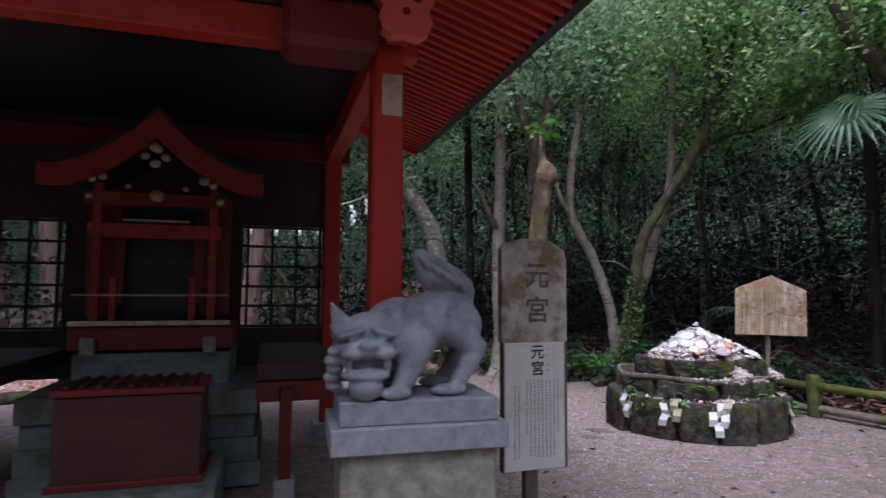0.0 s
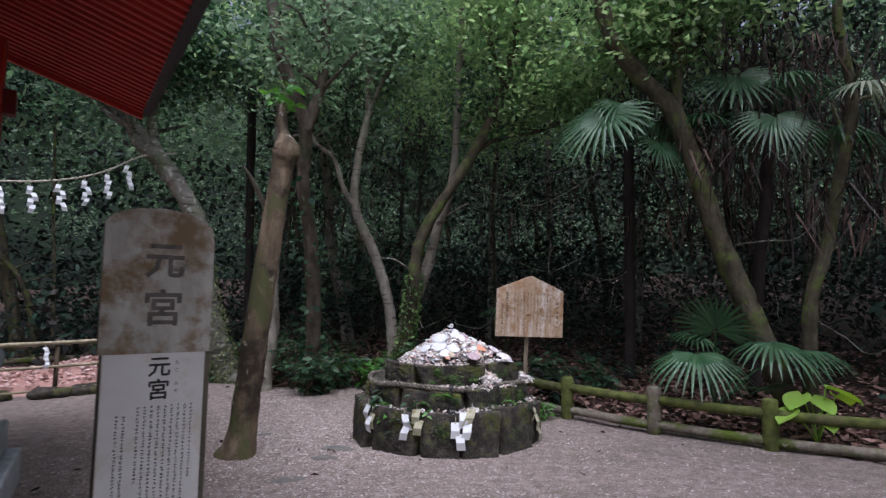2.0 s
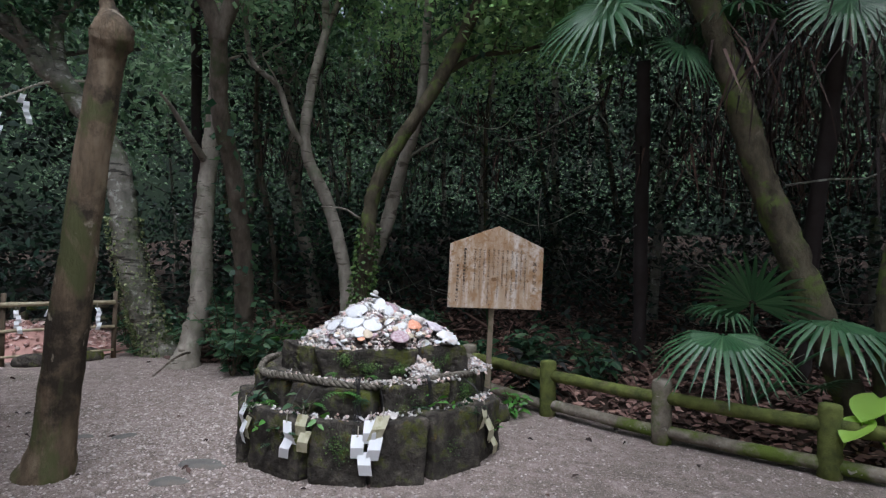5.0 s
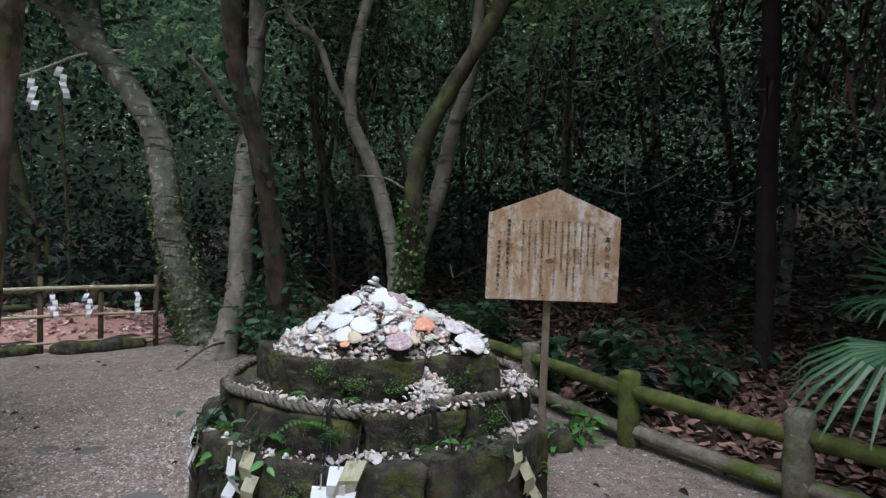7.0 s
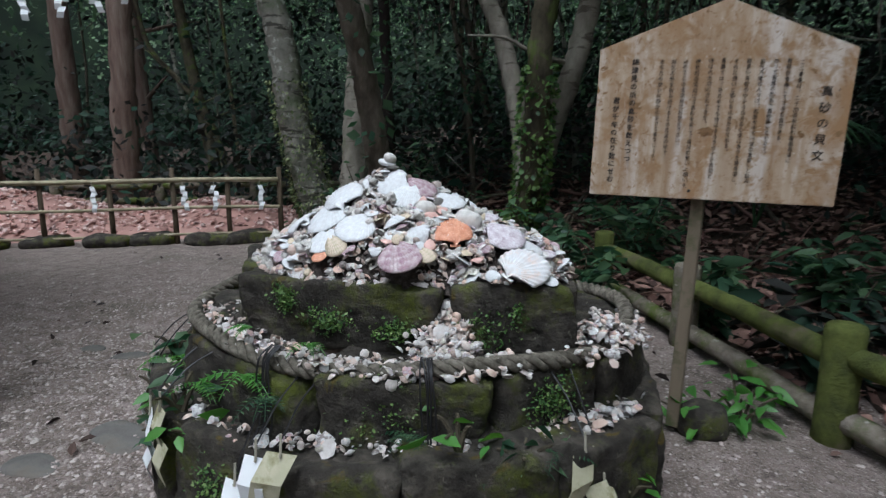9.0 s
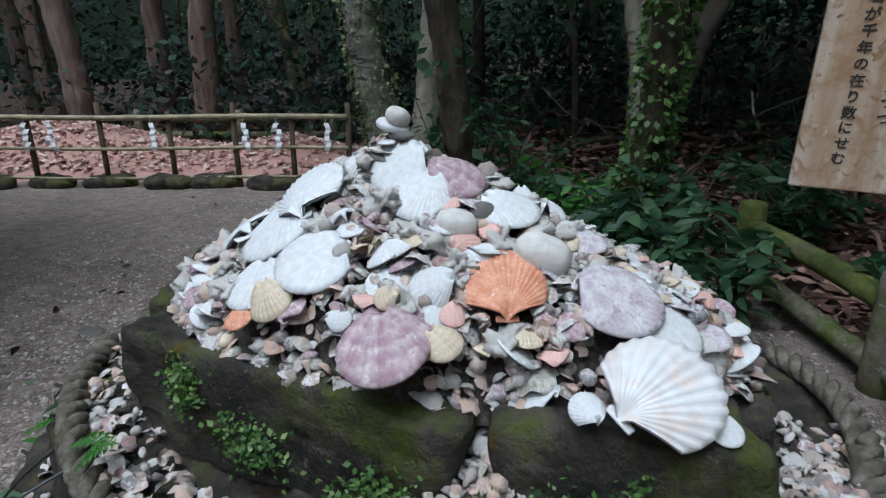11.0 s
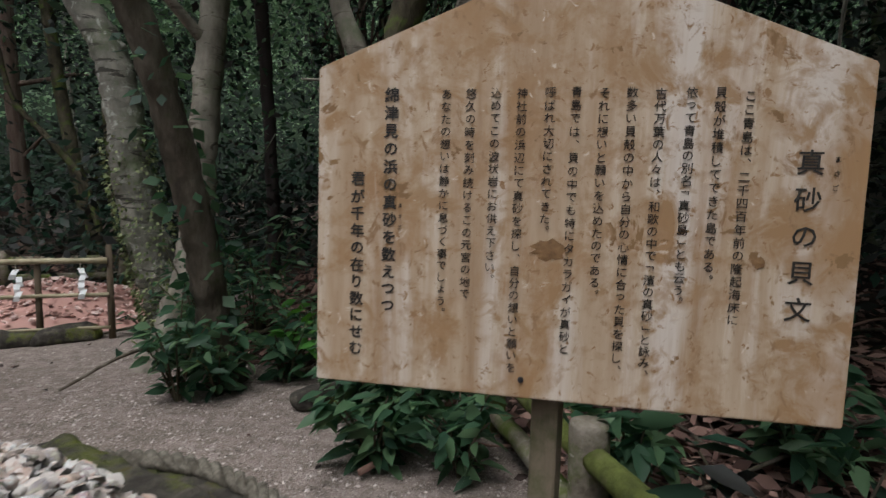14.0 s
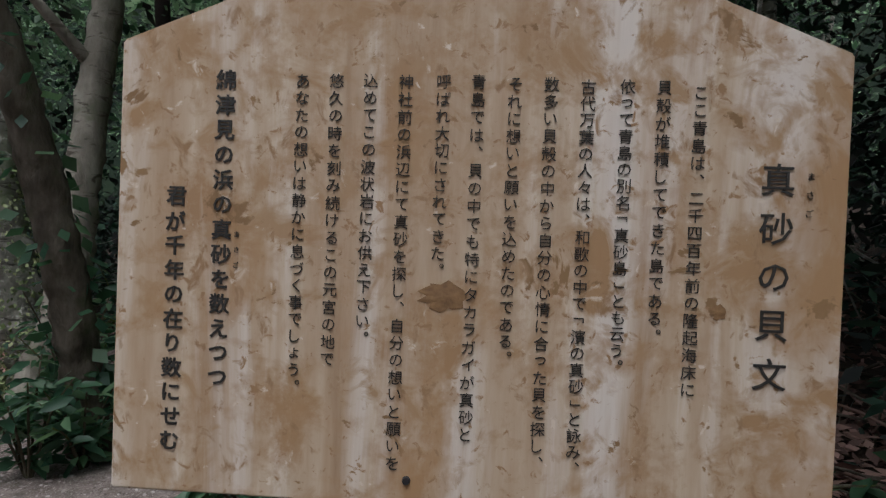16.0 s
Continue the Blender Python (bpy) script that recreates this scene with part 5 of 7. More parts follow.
# ---- tall name board ----
def build_name_board():
    t = thing("name_board", "weathered upright name board with two panels on a post", "sign", pose(0.63, 3.985, 0, 0, 0, 19))
    g = Geo()
    prof = [(-0.25, 1.33), (0.25, 1.33), (0.25, 1.90), (0.235, 1.97), (0.12, 2.035), (0.0, 2.05), (-0.12, 2.04), (-0.22, 2.005), (-0.25, 1.97)]
    n = len(prof)
    g.add([(x, y, z) for y in (-0.02, 0.05) for x, z in prof], [tuple(range(n)), tuple(range(2 * n - 1, n - 1, -1))] + [((i + 1) % n, i, i + n, (i + 1) % n + n) for i in range(n)])
    top = g.part("upper_panel", M_OLDBOARD, t, "stained grey wood with faded black characters")
    low = Geo().box(0.46, 0.012, 0.86, pose(0, -0.012, 0.902), 0.003).part("lower_panel", M_WHITEBOARD, t, "white panel with black text")
    Geo().box(0.50, 0.05, 0.87, pose(0.01, 0.021, 0.90), 0.005).part("backing", M_OLDBOARD_SIDE, t)
    Geo().box(0.10, 0.06, 0.75, pose(-0.02, 0.03, 0.22), 0.006).part("post", M_OLDBOARD_SIDE, t)
    lettering("元宮", 0.19, 0.02, 1.90, 0.46, M_INK_FADED, top, front=-0.0206, bold=0.004)
    lettering("元宮", 0.105, 0.02, 1.315, 0.215, M_INK, low, front=-0.0188, bold=0.002)
    lettering("もと", 0.022, 0.10, 1.30, 0.075, M_INK, low, front=-0.0188)
    lettering("みや", 0.022, 0.10, 1.195, 0.075, M_INK, low, front=-0.0188)
    rng = random.Random(3)
    for k, u in enumerate((0.175, 0.145, 0.115, 0.085, 0.055, 0.025, -0.005, -0.035, -0.065, -0.125, -0.155)):
        g = Geo()
        z = 1.075 if k < 9 else 1.04
        end = 0.56 if k not in (0, 8) else 0.72
        while z > end:
            h = rng.uniform(0.010, 0.014)
            for _ in range(3):
                w = rng.uniform(0.005, 0.012)
                g.box(w, 0.001, rng.uniform(0.0016, 0.003), pose(u + rng.uniform(-0.003, 0.003), -0.0188, z - rng.uniform(0, h)), 0)
            g.box(0.002, 0.001, h * 0.8, pose(u + rng.uniform(-0.004, 0.004), -0.0188, z - h / 2), 0)
            z -= h + 0.005
        g.part("text_column", M_INK, low)


build_name_board()


# ---- shells on the cairn ----
def small_shell(kind, rng):
    """Vertices and faces of one small shell or pebble, about 1 across, resting on z = 0."""
    if kind == 0:      # fan-shaped valve
        n = 7
        v = [(0, -0.45, 0.03)]
        for r, h in ((0.55, 0.26), (1.0, 0.0)):
            for i in range(n):
                a = radians(-15 + 210 * i / (n - 1))
                k = r * (1 + 0.07 * (i % 2))
                v.append((0.5 * k * math.cos(a), -0.45 + (0.45 + 0.5 * math.sin(a)) * k, h))
        f = [(0, 1 + i, 2 + i) for i in range(n - 1)] + [(1 + i, 1 + n + i, 2 + n + i, 2 + i) for i in range(n - 1)]
        return v, f
    if kind == 1:      # oval bivalve / pebble
        v, n = [(0, 0, 0.3)], 7
        for r, h in ((0.62, 0.22), (1.0, 0.02)):
            v += [(0.5 * r * math.cos(2 * math.pi * i / n), 0.33 * r * math.sin(2 * math.pi * i / n), h) for i in range(n)]
        f = [(0, 1 + i, 1 + (i + 1) % n) for i in range(n)] + [(1 + i, 1 + n + i, 1 + n + (i + 1) % n, 1 + (i + 1) % n) for i in range(n)]
        return v, f
    if kind == 2:      # whelk
        v, n, f = [], 6, []
        for k, (x, r) in enumerate(((-0.5, 0.02), (-0.3, 0.12), (-0.12, 0.16), (0.02, 0.26), (0.2, 0.22), (0.5, 0.05))):
            v += [(x, r * math.cos(2 * math.pi * i / n + k), 0.2 + r * math.sin(2 * math.pi * i / n + k)) for i in range(n)]
        f = [(k * n + i, k * n + (i + 1) % n, (k + 1) * n + (i + 1) % n, (k + 1) * n + i) for k in range(5) for i in range(n)]
        return v, f
    v, n = [], 6       # round cockle, two halves of an ellipsoid
    v.append((0, 0, 0.62))
    for r, h in ((0.8, 0.48), (1.0, 0.25), (0.7, 0.03)):
        v += [(0.42 * r * math.cos(2 * math.pi * i / n), 0.36 * r * math.sin(2 * math.pi * i / n), h) for i in range(n)]
    f = [(0, 1 + i, 1 + (i + 1) % n) for i in range(n)]
    for k in range(2):
        f += [(1 + k * n + i, 1 + (k + 1) * n + i, 1 + (k + 1) * n + (i + 1) % n, 1 + k * n + (i + 1) % n) for i in range(n)]
    return v, f


def strew(name, spots, mat, label, category, rng, size=(0.013, 0.048), kinds=(0, 0, 1, 1, 1, 2, 3, 3), tilt=50, smooth=False):
    g = Geo()
    for x, y, z in spots:
        s = rng.uniform(*size) * (1.5 if rng.random() < 0.08 else 1)
        v, f = small_shell(rng.choice(kinds), rng)
        m = pose(x, y, z, rng.uniform(-tilt, tilt), rng.uniform(-tilt, tilt), rng.uniform(0, 360)) @ Matrix.Diagonal((s, s, s * rng.uniform(0.7, 1.3), 1))
        if rng.random() < 0.2:
            m = m @ pose(0, 0, 0.12, 180)
        g.add(v, f, m)
    ob = g.part(name, mat, smooth=smooth)
    return tagged(ob, label, category, kind="stuff")


SCALLOPS = [  # kind, label, x, y, size, heading of the hinge, extra tilt
    ("white", "white ribbed scallop shell lying on the shell heap", 3.03, 7.12, 0.172, 281, 6, 0.040), ("white", "white ribbed scallop shell lying on the shell heap", 2.855, 7.115, 0.145, 326, 4, 0.030),
    ("smooth", "large white scallop under another on the heap", 2.995, 7.06, 0.180, 86, 4, 0.026), ("smooth", "smooth white scallop shell on the shell heap", 3.139, 6.987, 0.155, 66, 8, 0.030),
    ("smooth", "smooth white scallop shell near the block's edge", 3.035, 6.945, 0.132, 96, 6, 0.024), ("purple", "mauve scallop leaning below the stacked stones", 3.315, 7.215, 0.132, 186, 4, 0.024),
    ("smooth", "flat white shell below the stacked stones", 3.21, 7.185, 0.135, 60, -14, 0.030), ("white", "white ribbed scallop shell below the stacked stones", 3.275, 7.15, 0.130, 86, -2, 0.022),
    ("white", "white scallop with pink edge high on the heap", 3.435, 7.20, 0.125, 176, 10, 0.030), ("purple", "dusty purple scallop shell on the shell heap", 3.345, 6.885, 0.155, 116, 10, 0.034),
    ("orange", "orange ribbed scallop shell on the shell heap", 3.488, 7.045, 0.145, 296, 6, 0.026), ("lilac", "rough lilac-white scallop shell on the shell heap", 3.662, 7.105, 0.160, 176, 4, 0.040),
    ("smooth", "white shell half under the lilac one", 3.745, 7.12, 0.120, 176, 0, 0.020), ("fan", "large white fan-ribbed scallop shell at the heap's edge", 3.752, 6.985, 0.182, 241, 10, 0.034),
    ("lilac", "small lilac shell on the heap's far side", 3.58, 7.24, 0.080, 200, 20, 0.024), ("pink", "pink cockle shell among small shells", 3.392, 7.091, 0.064, 250, 0, 0.020),
    ("pink", "small red shell fragment on the heap", 3.425, 7.135, 0.042, 40, 0, 0.022), ("tan", "olive ribbed cockle shell at the heap's front", 3.431, 6.925, 0.066, 150, 8, 0.022),
    ("cockle", "white ribbed cockle shell among small shells", 3.377, 7.002, 0.090, 30, 0, 0.020), ("tan", "cream cockle shell among small shells", 3.093, 6.914, 0.085, 120, 0, 0.022),
    ("orange", "small orange shell fragment near the edge", 3.043, 6.884, 0.058, 80, 4, 0.020), ("tan", "tan cap shell resting on the purple scallop", 3.318, 6.95, 0.052, 20, 0, 0.040),
    ("cockle", "small white cockle shell among pebbles", 3.241, 6.914, 0.046, 200, 0, 0.016), ("smooth", "open white shell in the middle of the heap", 3.293, 6.985, 0.080, 300, 0, 0.018),
    ("cockle", "cup-shaped white shell at the block's edge", 3.66, 6.93, 0.056, 320, 10, 0.010), ("smooth", "white shell at the corner of the block", 3.843, 6.995, 0.055, 100, 0, 0.012)]


def heap_point(s, a, dz=0.0):
    """A point of the heap's surface, s from 0 at the top to 1 at its steep rim."""
    c, n = math.cos(a), math.sin(a)
    r = s * (0.88 - 0.18 * max(0.0, -n) ** 1.5 - 0.13 * max(0.0, c) ** 1.5)
    x, y = 3.15 + (1.0 if c > 0 else 0.65) * r * c, 7.26 + 0.55 * r * n
    k = smooth01((s - 0.88) / 0.12)
    return x, y, shell_surface(x, y) * (1 - k) + 0.862 * k + dz


def build_shell_heap():
    rng = random.Random(11)
    g = Geo()
    n, rings = 48, 14
    g.add([heap_point(k / rings, 2 * math.pi * i / n, -0.028 + 0.012 * noise.noise(Vector((k * .9, i * .7, 0)))) for k in range(rings + 1) for i in range(n)],
          [(k * n + i, (k + 1) * n + i, (k + 1) * n + (i + 1) % n, k * n + (i + 1) % n) for k in range(rings) for i in range(n)])
    g.add([(3.51, 6.98, 0.80), (3.40, 6.74, 0.635), (3.68, 6.76, 0.63), (3.40, 7.05, 0.62), (3.63, 7.05, 0.62)], [(0, 1, 2), (0, 3, 1), (0, 2, 4)])
    ob = g.part("shell_sand", M_GRIT_SHADED, smooth=True)
    tagged(ob, "cone of shell grit on the cairn, darkened for the shade between shells", "shell grit", kind="stuff")
    spots = []
    for _ in range(6200):
        s, a = math.sqrt(rng.random()), rng.uniform(0, 2 * math.pi)
        if math.sin(a) > 0.3 and rng.random() < 0.5:
            continue
        p = heap_point(s, a, -0.016 + rng.uniform(0, 0.026))
        if all(math.hypot(p[0] - row[2], p[1] - row[3]) > 0.36 * row[4] for row in SCALLOPS[:14]):
            spots.append(p)
    strew("small_shells", spots, M_SHELLS, "heap of small white, pink and grey shells and pebbles", "shells", rng, size=(0.016, 0.050), kinds=(0, 0, 0, 1, 1, 1, 1, 2, 2, 3), smooth=True)
    spots = []
    for a0, a1, r0, r1, z, cnt in ((205, 335, 0.80, 0.88, 0.645, 300), (268, 312, 0.78, 0.93, 0.65, 330), (205, 345, 0.95, 1.02, 0.435, 70), (335, 368, 0.78, 0.98, 0.645, 260), (312, 340, 0.90, 1.04, 0.44, 190), (262, 300, 0.92, 1.02, 0.44, 110), (200, 266, 0.72, 0.90, 0.65, 210), (205, 262, 0.98, 1.06, 0.43, 70)):
        for _ in range(cnt):
            a, r = radians(rng.uniform(a0, a1)), rng.uniform(r0, r1)
            spots.append((CX + r * math.cos(a), CY + r * 0.86 * math.sin(a), z + rng.uniform(-0.01, 0.025)))
    for _ in range(560):   # spill in the gap between the two front blocks
        s = rng.random() ** 0.6
        spots.append((3.505 + 0.05 * s + max(-1.9, min(1.9, rng.gauss(0, 0.6))) * (0.02 + 0.11 * s), 6.96 - 0.24 * s + rng.gauss(0, 0.012), 0.80 - 0.15 * s + rng.uniform(-.004, .014)))
    for _ in range(260):   # pile beside the right-hand block
        u, v = rng.gauss(0, 0.07), rng.gauss(0, 0.09)
        spots.append((4.02 + u + 0.2 * v, 7.10 + v, 0.66 + 0.07 * math.exp(-(u * u + v * v) / 0.01) + rng.uniform(0, 0.015)))
    strew("spilled_shells", spots, M_SHELLS, "small pale shells spilled over the ledges of the cairn", "shells", rng, size=(0.014, 0.042), kinds=(0, 0, 0, 1, 1, 1, 2, 3), smooth=True)


build_shell_heap()


def scallop_mesh(name, mat, ribs=11, dome=0.22, rib=0.03, ears=True):
    na, nr = ribs * 4, 10
    g = Geo()
    v, f = [], []
    for side in (1, -1):
        k0 = len(v)
        for j in range(nr + 1):
            r = j / nr
            for i in range(na + 1):
                a = radians(-28 + 236 * i / na)
                wave = math.cos(2 * math.pi * ribs * i / na)
                k = r * (1 + 0.008 * wave * r)
                x, y = 0.5 * k * math.cos(a), -0.46 + k * (0.46 + 0.5 * math.sin(a))
                h = dome * (1 - (0.25 + 0.75 * r) ** 2) * min(1, r * 5) + rib * wave * r * (1 - 0.3 * r)
                v.append((x, y, h + (0.0 if side > 0 else -0.035) + 0.06 * math.sin(r * 3.1) * 0.2))
        w = na + 1
        for j in range(nr):
            for i in range(na):
                q = (k0 + j * w + i, k0 + (j + 1) * w + i, k0 + (j + 1) * w + i + 1, k0 + j * w + i + 1)
                f.append(q if side > 0 else q[::-1])
    k1, w = (nr + 1) * (na + 1), na + 1
    for i in range(na):
        f.append((nr * w + i, k1 + nr * w + i, k1 + nr * w + i + 1, nr * w + i + 1))
    g.add(v, f)
    if ears:
        g.box(0.26, 0.075, 0.03, pose(0, -0.43, 0.01), 0.02)
    return g.mesh(name, mat, True)


def build_large_shells():
    whites = scallop_mesh("scallop_shell", M_SC_WHITE, 22, 0.16, 0.010)
    smooth_white = scallop_mesh("scallop_shell", M_SC_WHITE, 20, 0.11, 0.005)
    fan = scallop_mesh("scallop_shell", M_SC_FAN, 15, 0.15, 0.022)
    orange = scallop_mesh("scallop_shell", M_SC_ORANGE, 22, 0.17, 0.010)
    purple = scallop_mesh("scallop_shell", M_SC_PURPLE, 20, 0.19, 0.012)
    lilac = scallop_mesh("scallop_shell", M_SC_LILAC, 24, 0.17, 0.009)
    pink = scallop_mesh("cockle_shell", M_SC_PINK, 9, 0.4, 0.02, False)
    tan = scallop_mesh("cockle_shell", M_SC_TAN, 16, 0.4, 0.012, False)
    cockle = scallop_mesh("cockle_shell", M_SC_WHITE, 16, 0.42, 0.015, False)
    meshes = {"white": whites, "smooth": smooth_white, "fan": fan, "orange": orange, "purple": purple, "lilac": lilac, "pink": pink, "tan": tan, "cockle": cockle}
    for kind, label, x, y, size, heading, tilt, lift in SCALLOPS:
        e = 0.03
        up = Vector(((shell_surface(x - e, y) - shell_surface(x + e, y)) / (2 * e), (shell_surface(x, y - e) - shell_surface(x, y + e)) / (2 * e), 1)).normalized()
        h = Vector((math.cos(radians(heading)), math.sin(radians(heading)), 0))
        ya = -(h - up * h.dot(up)).normalized()
        xa = ya.cross(up)
        q = Matrix((xa, ya, up)).transposed().to_4x4()
        me = meshes[kind]
        ob = new(me.name.split(".")[0], me)
        ob.matrix_basis = Matrix.Translation((x, y, shell_surface(x, y) + lift - 0.006)) @ q @ pose(0, 0, 0, tilt, 0, 0) @ Matrix.Diagonal((size, size, size, 1))
        tagged(ob, label, "shell", "large shells on the cairn")
    # middling shells between the large ones, no two alike
    rng = random.Random(31)
    kinds = ((cockle, "cockle_shell", "small white cockle shell in the heap", 0.055), (tan, "cockle_shell", "small cream ribbed cockle shell in the heap", 0.05), (smooth_white, "scallop_shell", "small white scallop shell in the heap", 0.07),
             (purple, "scallop_shell", "small dusty purple scallop in the heap", 0.055), (lilac, "scallop_shell", "small rough lilac scallop in the heap", 0.065), (pink, "cockle_shell", "small pink cockle shell in the heap", 0.045))
    oysters = [stone_geo(1, 0.7, 0.42, 260 + i, 0.55, 2.0, 8).mesh("oyster_shell", M_CORALROCK, True) for i in range(4)]
    cowries = [stone_geo(1, 0.66, 0.5, 280 + i, 0.03, 2.0, 7).mesh("cowrie_shell", mat, True) for i, mat in enumerate((M_SC_PURPLE, M_SC_TAN))]
    placed = 0
    while placed < 170:
        a, u = radians(rng.uniform(165, 375)), math.sqrt(rng.uniform(0.04, 1.0))
        x, y, z = heap_point(u * 0.97, a)
        if any(math.hypot(x - row[2], y - row[3]) < 0.46 * row[4] for row in SCALLOPS):
            continue
        pick = rng.random()
        if pick < 0.30:
            me, nm, label, s = rng.choice(oysters), "oyster_shell", "lumpy white oyster shell in the heap", rng.uniform(0.045, 0.085)
        elif pick < 0.44:
            me, nm, label, s = rng.choice(cowries), "cowrie_shell", "smooth rounded cowrie shell in the heap", rng.uniform(0.03, 0.045)
        else:
            me, nm, label, s = rng.choice(kinds)
            s *= rng.uniform(0.8, 1.25)
        ob = new(nm, me)
        ob.matrix_basis = Matrix.Translation((x, y, z + 0.012)) @ pose(0, 0, 0, rng.uniform(-35, 35), rng.uniform(-35, 35), rng.uniform(0, 360)) @ Matrix.Diagonal((s, s, s, 1))
        tagged(ob, label, "shell", "middling shells in the heap")
        placed += 1
    rocks = [(3.528, 7.135, 0.10, M_CORALROCK, "white pitted coral lump on the shell heap"), (3.365, 7.115, 0.075, M_CORALROCK, "grey oyster-crusted stone on the shell heap"), (3.40, 7.17, 0.05, M_FLATSTONE, "dark flat pebble on the shell heap")]
    for k, (x, y, s, mat, label) in enumerate(rocks):
        g = stone_geo(s, s * 0.8, s * 0.75, 200 + k, 0.22, 2.4, 8)
        tagged(g.part("coral_rock" if k < 2 else "pebble", mat, smooth=True, m=pose(x, y, shell_surface(x, y) + s * 0.25, 10, 8, 40 * k)), label, "rock")
    z = shell_surface(3.18, 7.225) - 0.015
    stack = ((0.02, 0, 0.15, 0.022, M_FLATSTONE, "flat brown shell at the base of the stacked stones"), (-0.01, -0.01, 0.125, 0.018, M_CORALROCK, "flat white shell in the stacked stones"),
             (-0.005, -0.01, 0.085, 0.020, M_SC_WHITE, "rounded white shell in the stacked stones"), (0.025, 0.0, 0.07, 0.018, M_FLATSTONE, "grey pebble in the stacked stones"), (0.0, 0.0, 0.075, 0.018, M_SC_WHITE, "thin white shell in the stacked stones"), (0.012, 0.0, 0.050, 0.026, M_CORALROCK, "pale whelk topping the stack"))
    for k, (dx, dy, w, h, mat, label) in enumerate(stack):
        g = stone_geo(w * 0.86, w * 0.66, h * 1.1, 230 + k, 0.5, 2.4, 10)
        tagged(g.part("stacked_stone", mat, smooth=True, m=pose(3.175 + dx, 7.222 + dy, z + h / 2, 9 - 5 * k, 10 - 6 * k, 50 * k)), label, "stone", "stones stacked on the heap")
        z += h * 0.82


build_large_shells()


# ---- ropes and paper streamers ----
def rope_geo(path, r, turns_per_m=9, strands=3):
    pts = [Vector(p) for p in path]
    g = Geo()
    acc = 0
    frames = []
    for i, p in enumerate(pts):
        d = (pts[min(i + 1, len(pts) - 1)] - pts[max(i - 1, 0)]).normalized()
        a = d.cross(Vector((0, 0, 1))).normalized()
        frames.append((p, a, d.cross(a), acc))
        if i + 1 < len(pts):
            acc += (pts[i + 1] - p).length
    for s in range(strands):
        q = [p + (a * math.cos(w) + b * math.sin(w)) * r * 0.60 for p, a, b, L in frames for w in [2 * math.pi * (s / strands + L * turns_per_m)]]
        g.tube(q, [r * 0.50] * len(q), 7, 0.15, seed=s)
    return g


def paper_strip(g, pts, w, side):
    v = []
    for p in pts:
        v += [Vector(p) - side * w / 2, Vector(p) + side * w / 2]
    nrm = side.cross(Vector(pts[-1]) - Vector(pts[0])).normalized() * 0.0012
    n = len(v)
    f = []
    for i in range(len(pts) - 1):
        a = 2 * i
        f += [(a, a + 1, a + 3, a + 2), (n + a + 2, n + a + 3, n + a + 1, n + a), (a, a + 2, n + a + 2, n + a), (a + 3, a + 1, n + a + 1, n + a + 3)]
    f += [(1, 0, n, n + 1), (n - 2, n - 1, 2 * n - 1, 2 * n - 2)]
    g.add(v + [q + nrm for q in v], f)


def streamer(at, side, out, scale, seed, mat, parent=None, name="paper_streamer", label="", folds=4, cord=True):
    """A zigzag folded paper streamer hanging from a cord, at its upper end."""
    rng = random.Random(seed)
    if parent is None:
        t = thing(name, label or "white zigzag paper streamer hanging from a rope", "paper streamer", Matrix.Translation(at), group="paper streamers")
    else:
        t = thing(name, "", "", Matrix.Translation(at))
        t.parent = parent
    side, out = Vector(side).normalized(), Vector(out).normalized()
    z = 0.0
    if cord:
        Geo().tube([(0, 0, 0.02), Vector((0, 0, -0.03)) + out * 0.005, Vector((0, 0, -0.05)) + out * 0.01], [0.004] * 3, 5).part("cord", M_ROPE_PALE, t)
        z = -0.04
    x = 0.0
    for k in range(folds):
        h, w = 0.098 * scale, 0.056 * scale
        tilt = rng.uniform(-0.35, 0.35)
        g = Geo()
        a = side * x + Vector((0, 0, z)) + out * 0.012 * k
        b = a + side * (0.07 * scale * tilt) + Vector((0, 0, -h * 0.5)) + out * 0.02 * scale
        c = a + side * (0.13 * scale * tilt) + Vector((0, 0, -h)) + out * 0.008 * scale
        paper_strip(g, [a, b, c], w, side.lerp(out, 0.25 * tilt).normalized())
        g.part("fold", mat, t)
        x += 0.026 * scale * (1 if k % 2 == 0 else -0.6)
        z -= h * 0.72
    return t


